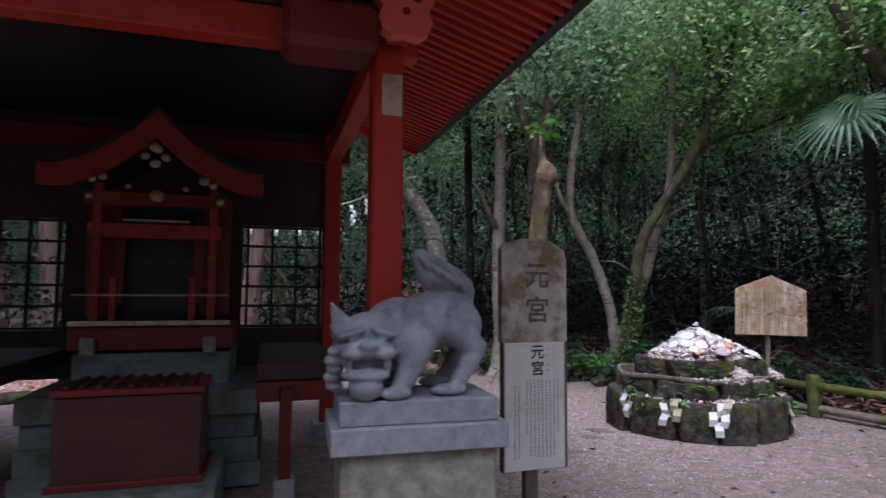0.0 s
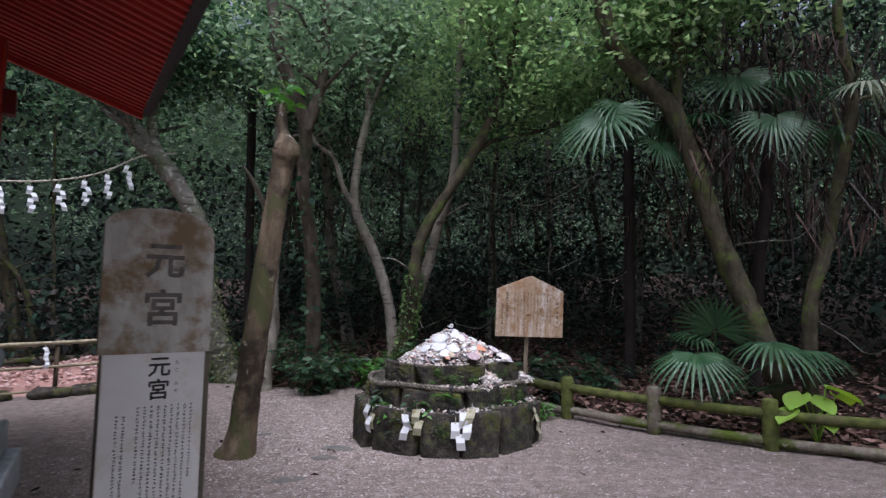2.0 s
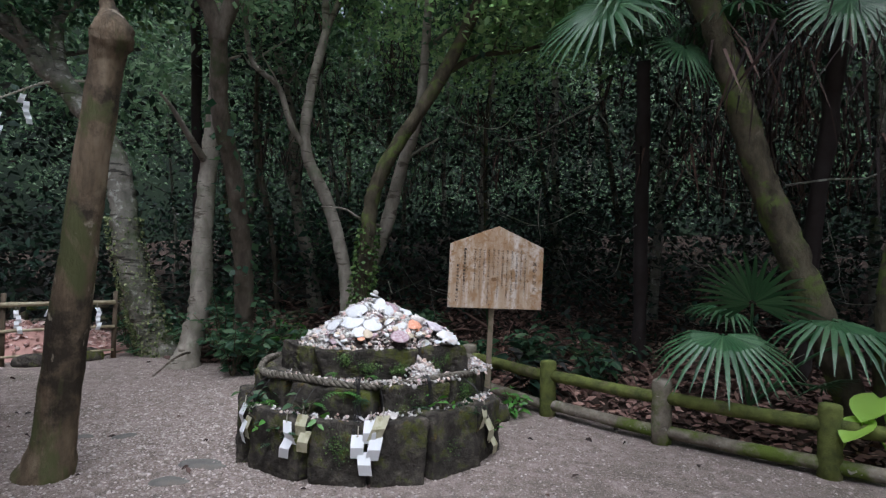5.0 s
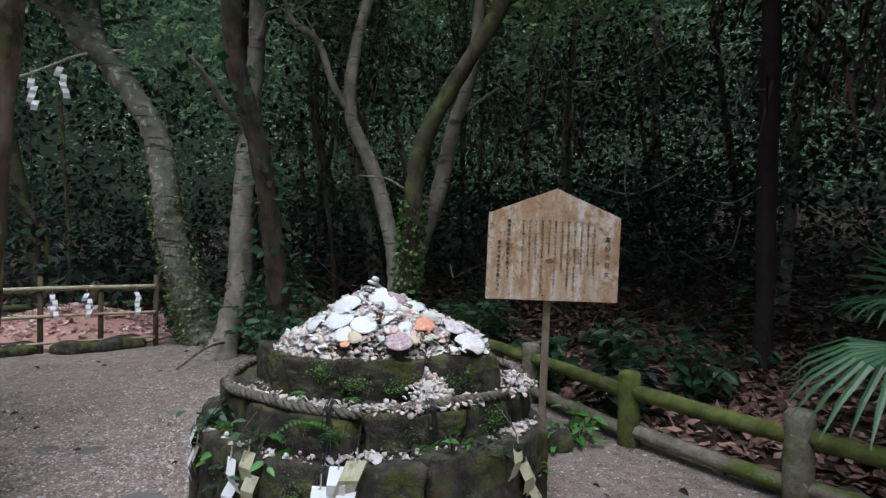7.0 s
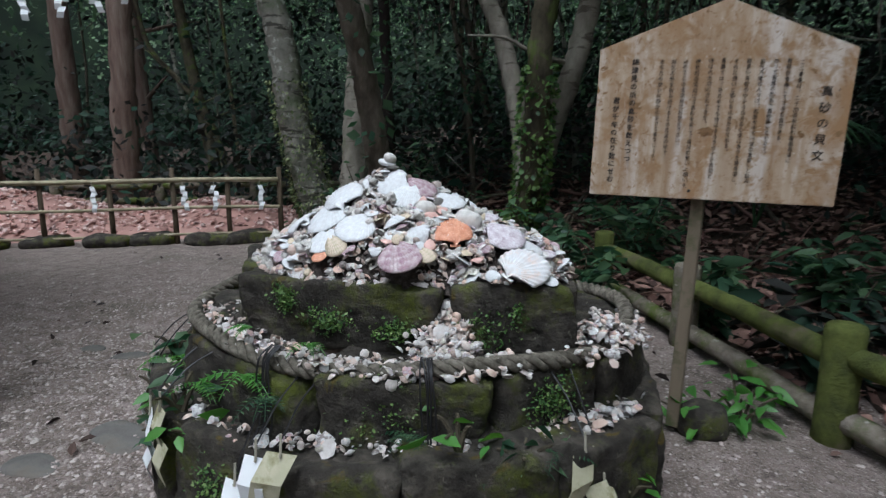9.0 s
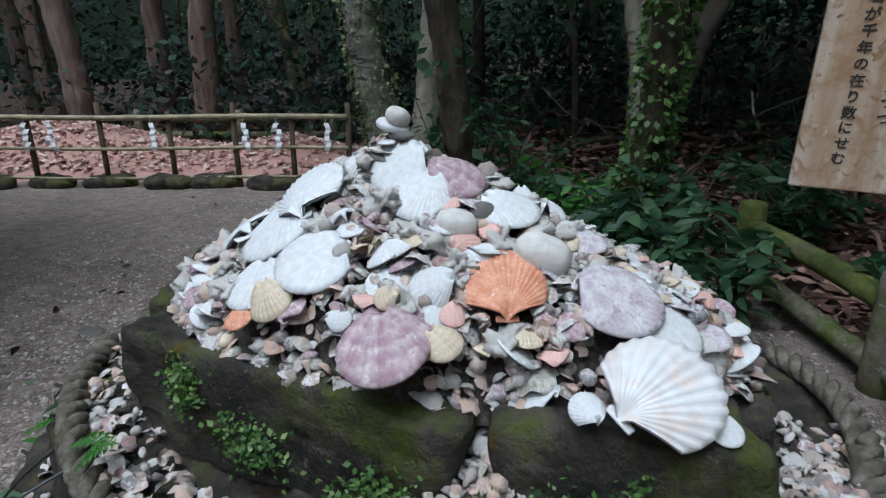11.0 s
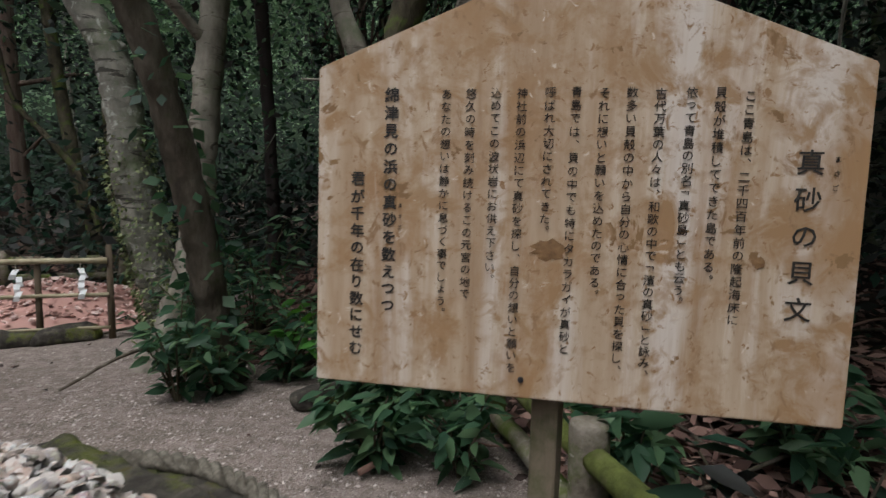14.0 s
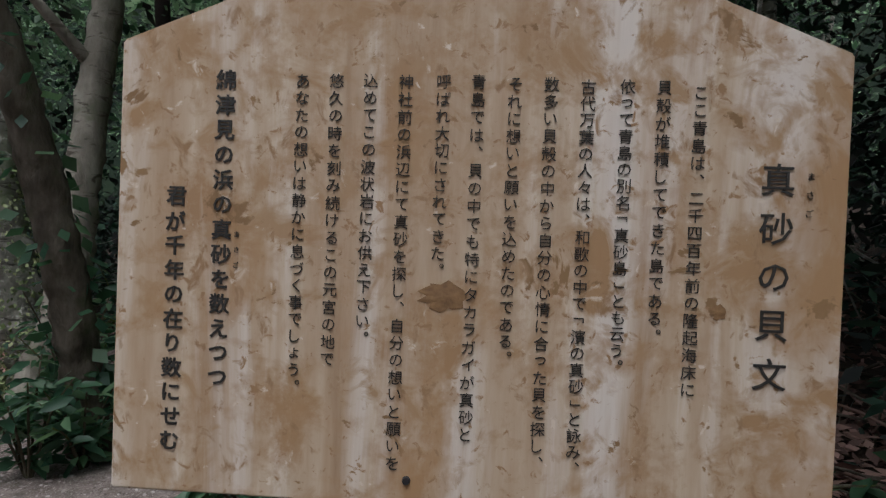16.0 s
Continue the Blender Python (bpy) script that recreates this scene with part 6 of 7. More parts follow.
def build_cairn_rope():
    path = []
    for i in range(260):
        a = 2 * math.pi * i / 259
        z = 0.672 + 0.016 * math.sin(5 * a + 0.6) - 0.014 * max(0, -math.sin(a))
        path.append((CX + 0.915 * math.cos(a), CY + 0.755 * math.sin(a), z))
    g = rope_geo(path, 0.029, 7)
    tagged(g.part("cairn_rope", M_ROPE, smooth=True), "thick twisted dark rope tied round the cairn", "rope")
    for k, (a, n, old, s) in enumerate(((204, 2, 0, 1.6), (208, 1, 1, 1.6), (231, 2, 0, 1.5), (238, 2, 1, 1.5), (259, 2, 0, 1.6), (263.5, 2, 0, 1.6), (268, 1, 1, 1.7), (316, 2, 1, 1.7), (321, 2, 1, 1.6))):
        a = radians(a)
        out = Vector((math.cos(a), 0.9 * math.sin(a), 0)).normalized()
        side = Vector((-out.y, out.x, 0))
        z = 0.60 - 0.04 * max(0, -math.sin(a))
        p0 = Vector((CX + 0.93 * math.cos(a), CY + 0.77 * math.sin(a), z + 0.06))
        p1 = Vector((CX + 1.09 * math.cos(a), CY + 0.985 * math.sin(a), (0.50, 0.42, 0.46, 0.52, 0.40, 0.50, 0.53, 0.50, 0.34)[k]))
        t = streamer(p1, side, out, s, 60 + k, M_PAPER_OLD if old else M_PAPER, folds=n, label="yellowed stained paper streamer hanging on the cairn" if old else "white folded paper streamer hanging on the cairn")
        cord = spline([p0 - p1, (p0 - p1) * 0.5 + Vector((0, 0, 0.02)), Vector((0, 0, 0))], 4)
        Geo().tube(cord, [0.0028] * len(cord), 5).part("long_cord", M_BLACK, t)
    for a in (258, 290):     # thin black cords tied over the rope
        a = radians(a)
        p = [(CX + r * math.cos(a), CY + r * 0.845 * math.sin(a), z) for r, z in ((0.90, 0.71), (0.955, 0.68), (0.975, 0.60), (0.985, 0.46), (1.10, 0.38), (1.115, 0.22))]
        for k in range(6):
            d = (k - 2.5) * 0.007
            q = spline([(x + d * (1 + 0.6 * math.sin(2.1 * k + j)), y, z) for j, (x, y, z) in enumerate(p[:6 - k % 2])], 4)
            tagged(Geo().tube(q, [0.0032] * len(q), 5, 0.2).part("cord_end", M_BLACK), "thin black cord hanging down the stones", "cord", "cord ends on the cairn")


build_cairn_rope()


def build_shimenawa():
    pts = [(-5.6, 8.9, 3.5), (-4.2, 9.75, 3.22), (-3.2, 10.4, 3.16), (-2.4, 10.95, 3.26), (-1.7, 11.4, 3.52), (-1.13, 11.84, 3.97), (-0.6, 12.0, 4.1)]
    path = spline(pts, 14)
    tagged(rope_geo(path, 0.022, 8).part("sacred_rope", M_ROPE_PALE, smooth=True), "pale straw rope strung between trees", "rope")
    L = [path[i] for i in range(5, len(path) - 16, 6)]
    for k, p in enumerate(L):
        streamer(p - Vector((0, 0, 0.03)), (0.8, 0.55, 0), (0.5, -0.8, 0), 1.35, 90 + k, M_PAPER, folds=4)
    for k, u in enumerate((-1.9, -1.3, -0.75, 0.05, 0.4, 1.95, 3.35, 3.85, 4.6)):
        x, y = -3.34 + 0.668 * u, 10.11 + 0.328 * u
        streamer((x + 0.02, y - 0.075, 0.79), (0.9, 0.44, 0), (0.44, -0.9, 0), 1.0, 120 + k, M_PAPER, folds=4, label="white paper streamer tied to the bamboo rail")


build_shimenawa()


# ---- plants ----
def plant(name, label, at, n, size, spread, height, mat, seed, ratio=0.42, stems=6):
    """A leafy shrub: stems with leaves on them."""
    nr = np.random.default_rng(seed)
    rng = random.Random(seed)
    t = thing(name, label, "shrub", Matrix.Translation(at))
    g, c, d = Geo(), [], []
    for k in range(stems):
        a = 2 * math.pi * k / stems + rng.uniform(-.4, .4)
        r = spread * rng.uniform(0.3, 1.0)
        tip = Vector((math.cos(a) * r, math.sin(a) * r, height * rng.uniform(0.55, 1.1)))
        path = spline([(0, 0, -0.05), tip * 0.5 + Vector((0, 0, 0.12 * height)), tip], 5)
        g.tube(path, [0.010 - 0.006 * i / len(path) for i in range(len(path))], 5)
        for _ in range(n // stems):
            p = path[rng.randrange(2, len(path))]
            b = rng.uniform(0, 2 * math.pi)
            c.append(tuple(p + Vector((rng.gauss(0, .04), rng.gauss(0, .04), rng.gauss(0, .03)))))
            d.append((math.cos(b), math.sin(b), rng.uniform(-0.3, 0.5)))
    g.part("stem", M_BARK_MOSS, t)
    d = np.array(d)
    lg = Geo()
    leaf_geo(lg, np.array(c), size, nr, ratio=ratio, folded=True, dirs=d / np.linalg.norm(d, axis=1)[:, None], flat=0.2, droop=0.25)
    lg.part("foliage", mat, t, smooth=True)
    return t


SHRUBS = [((1.98, 10.40), 170, 0.15, 0.40, 0.50, M_LEAF), ((1.75, 10.25), 150, 0.14, 0.35, 0.75, M_LEAF), ((2.35, 10.75), 150, 0.14, 0.4, 0.55, M_LEAF), ((2.75, 10.9), 170, 0.16, 0.5, 0.6, M_LEAF_FRESH),
          ((3.46, 9.55), 170, 0.16, 0.38, 0.42, M_LEAF), ((3.62, 9.95), 200, 0.17, 0.42, 0.75, M_LEAF), ((3.15, 10.2), 150, 0.16, 0.35, 0.55, M_LEAF), ((3.95, 9.55), 150, 0.16, 0.36, 0.5, M_LEAF),
          ((0.55, 12.0), 130, 0.13, 0.35, 0.7, M_LEAF), ((1.0, 11.6), 160, 0.13, 0.5, 0.8, M_LEAF), ((1.55, 10.95), 220, 0.12, 0.5, 1.0, M_LEAF), ((4.75, 9.2), 130, 0.17, 0.4, 0.6, M_LEAF), ((5.2, 8.5), 120, 0.18, 0.4, 0.55, M_LEAF_SHADED),
          ((4.7, 7.95), 60, 0.11, 0.18, 0.22, M_LEAF_FRESH), ((4.45, 7.86), 40, 0.10, 0.13, 0.16, M_LEAF_FRESH), ((4.4, 10.9), 260, 0.14, 0.6, 0.8, M_LEAF), ((5.6, 9.6), 240, 0.15, 0.6, 0.6, M_LEAF),
          ((0.2, 11.9), 70, 0.08, 0.3, 0.25, M_LEAF), ((6.0, 8.6), 160, 0.16, 0.5, 0.6, M_LEAF), ((2.2, 11.2), 220, 0.11, 0.6, 0.9, M_LEAF), ((1.45, 11.9), 260, 0.12, 0.7, 1.1, M_LEAF), ((4.3, 11.4), 220, 0.13, 0.6, 0.7, M_LEAF), ((-0.1, 12.6), 150, 0.12, 0.5, 0.6, M_LEAF)]
for k, ((x, y), n, size, spread, h, mat) in enumerate(SHRUBS):
    plant("shrub", "green broad-leaved shrub growing by the tree trunks" if h > 0.3 else "low green weed at the foot of a post", (x, y, gz(x, y)), n, size, spread, h, mat, 300 + k, stems=9 if n > 140 else 6)


def fern(at, n, length, seed, mat):
    rng = random.Random(seed)
    t = thing("fern", "small bright fern growing between the cairn stones", "fern", Matrix.Translation(at), group="ferns on the cairn")
    for k in range(n):
        g = Geo()
        a = rng.uniform(math.pi * 0.95, math.pi * 2.05)
        L = length * rng.uniform(0.6, 1.2)
        d = Vector((math.cos(a), math.sin(a), 0))
        s = Vector((-d.y, d.x, 0))
        prev = None
        for i in range(9):
            u = i / 8
            p = d * L * u + Vector((0, 0, L * (0.5 * u - 0.75 * u * u)))
            w = L * 0.26 * math.sin(math.pi * (0.12 + 0.83 * u))
            if i:
                for sg in (-1, 1):
                    g.add([p, p + s * sg * w * 0.5 + d * 0.35 * w + Vector((0, 0, 0.1 * w)), p + s * sg * w + d * 0.3 * w - Vector((0, 0, 0.15 * w)), p + s * sg * w * 0.5 - d * 0.05 * w], [(0, 1, 2, 3)])
                g.tube([prev, p], [0.0015, 0.0012], 4)
            prev = p
        g.part("frond", mat, t)


for k, (a, r, z, n, L, mat) in enumerate(((236, 0.95, 0.52, 3, 0.14, M_LEAF_FRESH), (250, 0.90, 0.60, 6, 0.15, M_LEAF_FRESH), (258, 0.92, 0.56, 5, 0.13, M_LEAF), (206, 1.0, 0.46, 3, 0.18, M_LEAF_FRESH), (216, 1.04, 0.36, 3, 0.12, M_LEAF), (287, 0.90, 0.48, 6, 0.09, M_LEAF), (244, 0.79, 0.72, 5, 0.09, M_LEAF_FRESH), (262, 0.76, 0.70, 4, 0.09, M_LEAF_FRESH), (300, 1.0, 0.42, 4, 0.10, M_LEAF), (222, 1.05, 0.22, 5, 0.10, M_LEAF), (312, 1.05, 0.45, 5, 0.12, M_LEAF), (276, 0.96, 0.42, 4, 0.10, M_LEAF))):
    a = radians(a)
    fern((CX + r * math.cos(a), CY + 0.9 * r * math.sin(a), z), n, L, 400 + k, mat)
for k, (a, r, z, n, sz) in enumerate(((296, 0.98, 0.50, 10, 0.085), (236, 1.02, 0.46, 14, 0.085), (242, 1.03, 0.36, 10, 0.09), (204, 1.0, 0.48, 14, 0.12), (212, 1.05, 0.34, 10, 0.09), (306, 1.04, 0.42, 14, 0.09), (330, 1.06, 0.2, 12, 0.07), (228, 1.06, 0.3, 10, 0.07))):
    a = radians(a)
    plant("creeper", "leafy creeper rooted between the cairn stones", (CX + r * math.cos(a), CY + 0.9 * r * math.sin(a), z), n, sz, 0.10, 0.08, M_LEAF_FRESH if k % 2 == 0 else M_LEAF, 430 + k, 0.5, 4)


# ---- fan palms ----
def fan_geo(g, hub, direction, radius, rng, blades=26, droop=0.5, spread=250, up=Vector((0, 0, 1))):
    d = Vector(direction).normalized()
    s = d.cross(up).normalized()
    n = s.cross(d).normalized()
    hub = Vector(hub)
    for k in range(blades):
        a = radians(-spread / 2 + spread * k / (blades - 1))
        da = radians(spread / (blades - 1)) * 0.5
        R = radius * (0.80 + 0.2 * math.cos(a * 0.6)) * rng.uniform(0.92, 1.05)
        e = d * math.cos(a) + s * math.sin(a)
        c = s * math.cos(a) - d * math.sin(a)
        v = []
        for u, w, ridge in ((0.06, 0.9, 0.0), (0.45, 1.0, 0.35), (0.78, 0.62, 0.2), (1.0, 0.05, 0.0)):
            p = hub + e * R * u + Vector((0, 0, -droop * R * u ** 2.4)) + n * 0.05 * R * math.sin(u * 2)
            hw = math.tan(da) * R * min(u, 0.5) * w
            v += [p - c * hw, p + n * hw * ridge, p + c * hw]
        g.add(v, [(3 * i, 3 * i + 1, 3 * i + 4, 3 * i + 3) for i in range(3)] + [(3 * i + 1, 3 * i + 2, 3 * i + 5, 3 * i + 4) for i in range(3)])


def build_palm(label, root, leaves, seed, mat, trunk=None):
    """leaves: hub, direction, radius, droop, pale or not."""
    rng = random.Random(seed)
    t = thing("fan_palm", label, "palm")
    if trunk:
        g = Geo()
        path = spline(trunk, 6)
        g.tube(path, [0.085] * len(path), 12, 0.35, seed=seed)
        g.part("trunk", M_FROND, t, "shaggy fibrous trunk", smooth=True)
        root = trunk[-1]
    for k, (hub, d, r, droop, pale) in enumerate(leaves):
        g = Geo()
        fan_geo(g, hub, d, r, rng, droop=droop, spread=rng.uniform(215, 270))
        leaf = g.part("fan_leaf", M_PALM_PALE if pale else mat, t, "pale faded fan leaf" if pale else "")
        mid = (Vector(root) + Vector(hub)) / 2 + Vector((0, 0, 0.12))
        p = spline([root, mid, hub], 5)
        Geo().tube(p, [0.012] * len(p), 6).part("stalk", mat, leaf)


build_palm("low dark green fan palm behind the log fence", (6.75, 7.05, 0.25),
           [((6.20, 6.75, 0.98), (-0.45, -0.75, -0.25), 0.68, 0.5, 0), ((6.95, 6.35, 1.14), (0.2, -0.8, -0.15), 0.68, 0.5, 0), ((6.50, 6.75, 1.25), (-0.40, -0.15, 0.8), 0.62, 0.15, 0),
            ((6.80, 6.30, 0.60), (0.1, -0.6, 0.4), 0.30, 0.2, 0), ((7.35, 6.3, 1.05), (0.7, -0.5, 0.0), 0.60, 0.5, 0), ((6.7, 7.3, 1.15), (-0.6, 0.3, 0.2), 0.5, 0.5, 0)], 21, M_PALM)
build_palm("tall fan palm with drooping leaves above the path", None,
           [((5.45, 7.55, 4.15), (-0.55, -0.35, -0.75), 0.80, 0.25, 0), ((5.75, 7.6, 4.35), (0.1, -0.6, -0.5), 0.62, 0.5, 0), ((6.30, 7.50, 3.80), (0.1, -0.6, -0.8), 0.52, 0.3, 0), ((6.3, 8.8, 4.5), (-0.8, -0.3, 0.4), 0.75, 0.5, 0),
            ((7.1, 8.5, 4.4), (0.6, -0.7, 0.2), 0.8, 0.6, 0), ((6.9, 9.2, 4.6), (0.4, 0.7, 0.3), 0.7, 0.6, 0)], 22, M_PALM, [(6.9, 9.1, 0.2), (6.85, 9.05, 1.5), (6.75, 8.9, 3.0), (6.65, 8.75, 4.1)])
build_palm("fan palm leaning out of the dark wood", None,
           [((7.25, 7.10, 4.75), (-0.3, -0.5, -0.6), 0.75, 0.2, 0), ((7.36, 6.60, 4.05), (-0.2, -0.5, -0.7), 0.68, 0.35, 0), ((7.70, 6.75, 4.65), (0.5, -0.8, 0.1), 0.7, 0.6, 0), ((8.05, 5.9, 4.30), (0.1, -0.8, -0.1), 0.68, 0.5, 1),
            ((6.9, 7.4, 4.2), (-0.7, -0.3, 0.1), 0.6, 0.6, 0), ((8.4, 6.6, 4.0), (0.9, -0.2, 0), 0.7, 0.7, 0)], 23, M_PALM, [(7.95, 7.6, 0.2), (7.9, 7.5, 1.6), (7.8, 7.2, 3.0), (7.65, 6.95, 4.0)])
build_palm("young fan palm in the understorey", (5.3, 10.6, 0.6), [((5.1, 10.3, 1.4), (-0.5, -0.8, 0.2), 0.5, 0.5, 0), ((5.6, 10.4, 1.5), (0.4, -0.8, 0.1), 0.5, 0.5, 0), ((5.4, 10.3, 1.1), (0.0, -0.9, 0), 0.4, 0.5, 0)], 24, M_PALM)
build_palm("fan palm high among the trees", None, [((0.3, 13.2, 6.3), (0.5, -0.8, 0.1), 0.8, 0.6, 0), ((1.0, 13.4, 6.4), (0.8, -0.6, 0), 0.8, 0.7, 0), ((-.2, 13.4, 6.2), (-0.7, -0.7, 0), 0.8, 0.7, 0), ((3.2, 13.5, 6.6), (0.4, -0.9, 0), 0.8, 0.7, 0)], 25, M_PALM,
           [(0.7, 13.8, 0.3), (0.65, 13.8, 2.5), (0.6, 13.7, 4.5), (0.55, 13.6, 6.2)])


def build_lime_plant():
    t = thing("broadleaf_plant", "bright lime-green broad-leaved plant by the fence", "plant", Matrix.Translation((7.12, 5.92, gz(7.12, 5.92) + 0.09)) @ Matrix.Diagonal((1.3, 1.3, 1.25, 1)))
    for k, (dx, dy, z, a, L) in enumerate(((-0.15, 0, 0.42, 200, 0.26), (0.05, -0.05, 0.48, 330, 0.28), (0.0, 0.05, 0.38, 260, 0.26), (0.22, 0.0, 0.40, 10, 0.24), (-0.3, -0.05, 0.3, 190, 0.22), (-0.1, -0.15, 0.26, 240, 0.2))):
        g = Geo()
        a = radians(a)
        d, s = Vector((math.cos(a), math.sin(a), -0.15)), Vector((-math.sin(a), math.cos(a), 0))
        n = 7
        v = []
        for i in range(n):
            u = i / (n - 1)
            w = L * 0.42 * math.sin(math.pi * min(1, 0.08 + u * 0.92)) ** 0.8
            p = Vector((dx, dy, z)) + d * L * u - Vector((0, 0, 0.10 * u * u))
            v += [p - s * w + Vector((0, 0, 0.03)), p, p + s * w + Vector((0, 0, 0.03))]
        g.add(v, [(3 * i + j, 3 * i + j + 1, 3 * i + j + 4, 3 * i + j + 3) for i in range(n - 1) for j in (0, 1)])
        leaf = g.part("leaf_blade", M_LEAF_LIME, t, smooth=True)
        Geo().tube([(0, 0, -0.02), (dx * 0.6, dy * 0.6, z * 0.6), (dx, dy, z)], [0.007] * 3, 5).part("leaf_stalk", M_LEAF_LIME, leaf)


build_lime_plant()


# ---- the wood behind ----
def in_wood(x, y):
    if bank_depth(x, y) > 0.55 and y > 1.5:
        return True
    if (x + 3.34) * -0.44 + (y - 10.11) * 0.9 > 5.0 and x < 1.5:
        return True
    if y < -5.5 or x < -9.5:
        return True
    return x > 9.5


def build_wood():
    rng = random.Random(77)
    nr = np.random.default_rng(77)
    near, far, light, high = [], [], [], []
    while len(near) < 700 or len(far) < 1500:
        x, y = rng.uniform(-16, 20), rng.uniform(-12, 30)
        if not in_wood(x, y):
            continue
        b = gz(x, y)
        d = math.hypot(x - 3, y - 5)
        s = bank_depth(x, y)
        z = b + (rng.uniform(0.15, 2.2) if rng.random() < 0.42 else rng.uniform(1.5, 8.5) if rng.random() < 0.75 else rng.uniform(6, 11))
        if d < 11:
            if s < (1.3 if x < 4.5 else 2.6) and b + 0.5 < z < 5.2:
                continue
            if s < 1.5 and z < b + 0.6 and rng.random() < 0.6:
                continue
            (near if z < 5 or rng.random() < 0.5 else light).append((x, y, z))
        else:
            far.append((x, y, z + (0.8 if rng.random() < 0.5 else 0)))
    # leaf colour goes by height: shaded tones low, lit tones high
    for name, spots, per, size, spread, mat, label in (("understorey", near[:450], 60, 0.12, 0.36, M_LEAF_SHADED, "dense understorey leaves, their green darkened as in shade"), ("understorey_sprays", [p for p in near[450:700] if p[0] < 4.5 or p[2] > 4.6], 60, 0.10, 0.34, M_LEAF, "mid-green leaf sprays of the understorey"), ("far_foliage", [p for p in far[:1250] if p[2] < 3.6], 62, 0.20, 0.62, M_LEAF_SHADED, "deep foliage of the wood with shade put into its colour"),
                                                       ("far_canopy", [p for p in far[:1250] if p[2] >= 3.6], 62, 0.20, 0.62, M_LEAF_HALF_LIT, "grey-green foliage high in the wood"),
                                                       ("canopy_leaves", light[:420], 70, 0.12, 0.42, M_LEAF, "canopy leaves in a lighter green, painted as if sunlit")):
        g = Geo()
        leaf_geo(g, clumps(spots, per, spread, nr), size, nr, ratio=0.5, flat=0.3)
        tagged(g.part(name, M_LEAF_HALF_LIT if name == "canopy_leaves" else mat), label, "foliage", kind="stuff")
    # tall crowns all round
    spots = []
    while len(spots) < 210:
        a, r = rng.uniform(-0.35, 3.1), rng.uniform(8.5, 18)
        x, y = 2.5 + r * math.cos(a), 4 + r * math.sin(a)
        if bank_depth(x, y) > 1.0 or x < 0:
            spots.append((x, y, rng.uniform(7.5, 13.5)))
    # more crowns over the right side, added to darken the ground below
    spots += [(rng.uniform(5.0, 10), rng.uniform(-1.5, 5.5), rng.uniform(7.0, 10.5)) for _ in range(80)]
    spots += [(rng.uniform(-12, 12), rng.uniform(17, 24), rng.uniform(4.5, 15)) for _ in range(260)]
    g = Geo()
    leaf_geo(g, clumps(spots, 70, 0.6, nr), 0.17, nr, ratio=0.5, flat=0.3)
    tagged(g.part("tall_crowns", M_LEAF_HALF_LIT), "green leaves of tall crowns round the clearing, some added for shade", "foliage", kind="stuff")
    # canopy above the view, added to keep light off the right-hand wood
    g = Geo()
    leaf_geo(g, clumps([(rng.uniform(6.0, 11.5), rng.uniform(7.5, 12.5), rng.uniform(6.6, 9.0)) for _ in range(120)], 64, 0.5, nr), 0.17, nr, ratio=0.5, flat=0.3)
    tagged(g.part("shading_canopy", M_LEAF_SHADED), "unseen canopy added over the deep wood to shade it", "foliage", kind="stuff")
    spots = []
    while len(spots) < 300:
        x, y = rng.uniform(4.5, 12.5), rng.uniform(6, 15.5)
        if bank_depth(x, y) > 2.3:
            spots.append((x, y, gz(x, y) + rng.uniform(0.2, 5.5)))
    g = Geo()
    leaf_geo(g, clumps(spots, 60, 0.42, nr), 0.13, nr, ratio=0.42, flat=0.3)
    tagged(g.part("dark_thicket", M_LEAF_SHADED), "leafy thicket deep behind the log fence, coloured as in shade", "foliage", kind="stuff")
    # the wall of leaves at the back of the wood
    spots = []
    while len(spots) < 620:
        x, y = rng.uniform(-9, 10), rng.uniform(13.5, 21)
        spots.append((x, y, rng.uniform(4.0, 12.0) if rng.random() < 0.72 else gz(x, y) + rng.uniform(0.1, 1.6)))
    # low clumps get the shaded leaf colour, high ones the lit one
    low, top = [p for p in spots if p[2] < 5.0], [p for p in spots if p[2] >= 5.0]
    for name, group, mat, label in (("back_foliage", low, M_LEAF_SHADED, "leaf wall closing the wood behind, coloured as in shade"), ("back_canopy", top, M_LEAF_HALF_LIT, "grey-green canopy leaves at the back of the wood")):
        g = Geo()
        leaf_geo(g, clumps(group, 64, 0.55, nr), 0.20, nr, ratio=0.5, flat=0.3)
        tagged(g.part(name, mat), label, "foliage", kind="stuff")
    # leaves coloured bright as if lit, above the middle of the clearing's edge
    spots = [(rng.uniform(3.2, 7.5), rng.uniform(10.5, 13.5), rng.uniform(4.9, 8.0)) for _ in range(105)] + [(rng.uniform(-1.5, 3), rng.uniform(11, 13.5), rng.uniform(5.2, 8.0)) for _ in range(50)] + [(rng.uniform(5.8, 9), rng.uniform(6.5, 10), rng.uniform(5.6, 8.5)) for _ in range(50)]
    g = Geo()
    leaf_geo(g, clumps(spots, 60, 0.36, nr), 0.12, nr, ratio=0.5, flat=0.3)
    tagged(g.part("bright_canopy", M_LEAF_LIT), "canopy leaves coloured bright yellow-green as if backlit", "foliage", kind="stuff")
    # hanging dead fronds and vines
    spots = []
    while len(spots) < 70:
        x, y = rng.uniform(-3, 6), rng.uniform(9, 16.5)
        if bank_depth(x, y) > 1.2:
            spots.append((x, y, gz(x, y) + rng.uniform(2.5, 6.5)))
    spots += [(rng.uniform(6.6, 10.5), rng.uniform(5.6, 9.5), rng.uniform(2.6, 6.8)) for _ in range(150)]
    c = clumps(spots, 26, 0.20, nr)
    n = len(c)
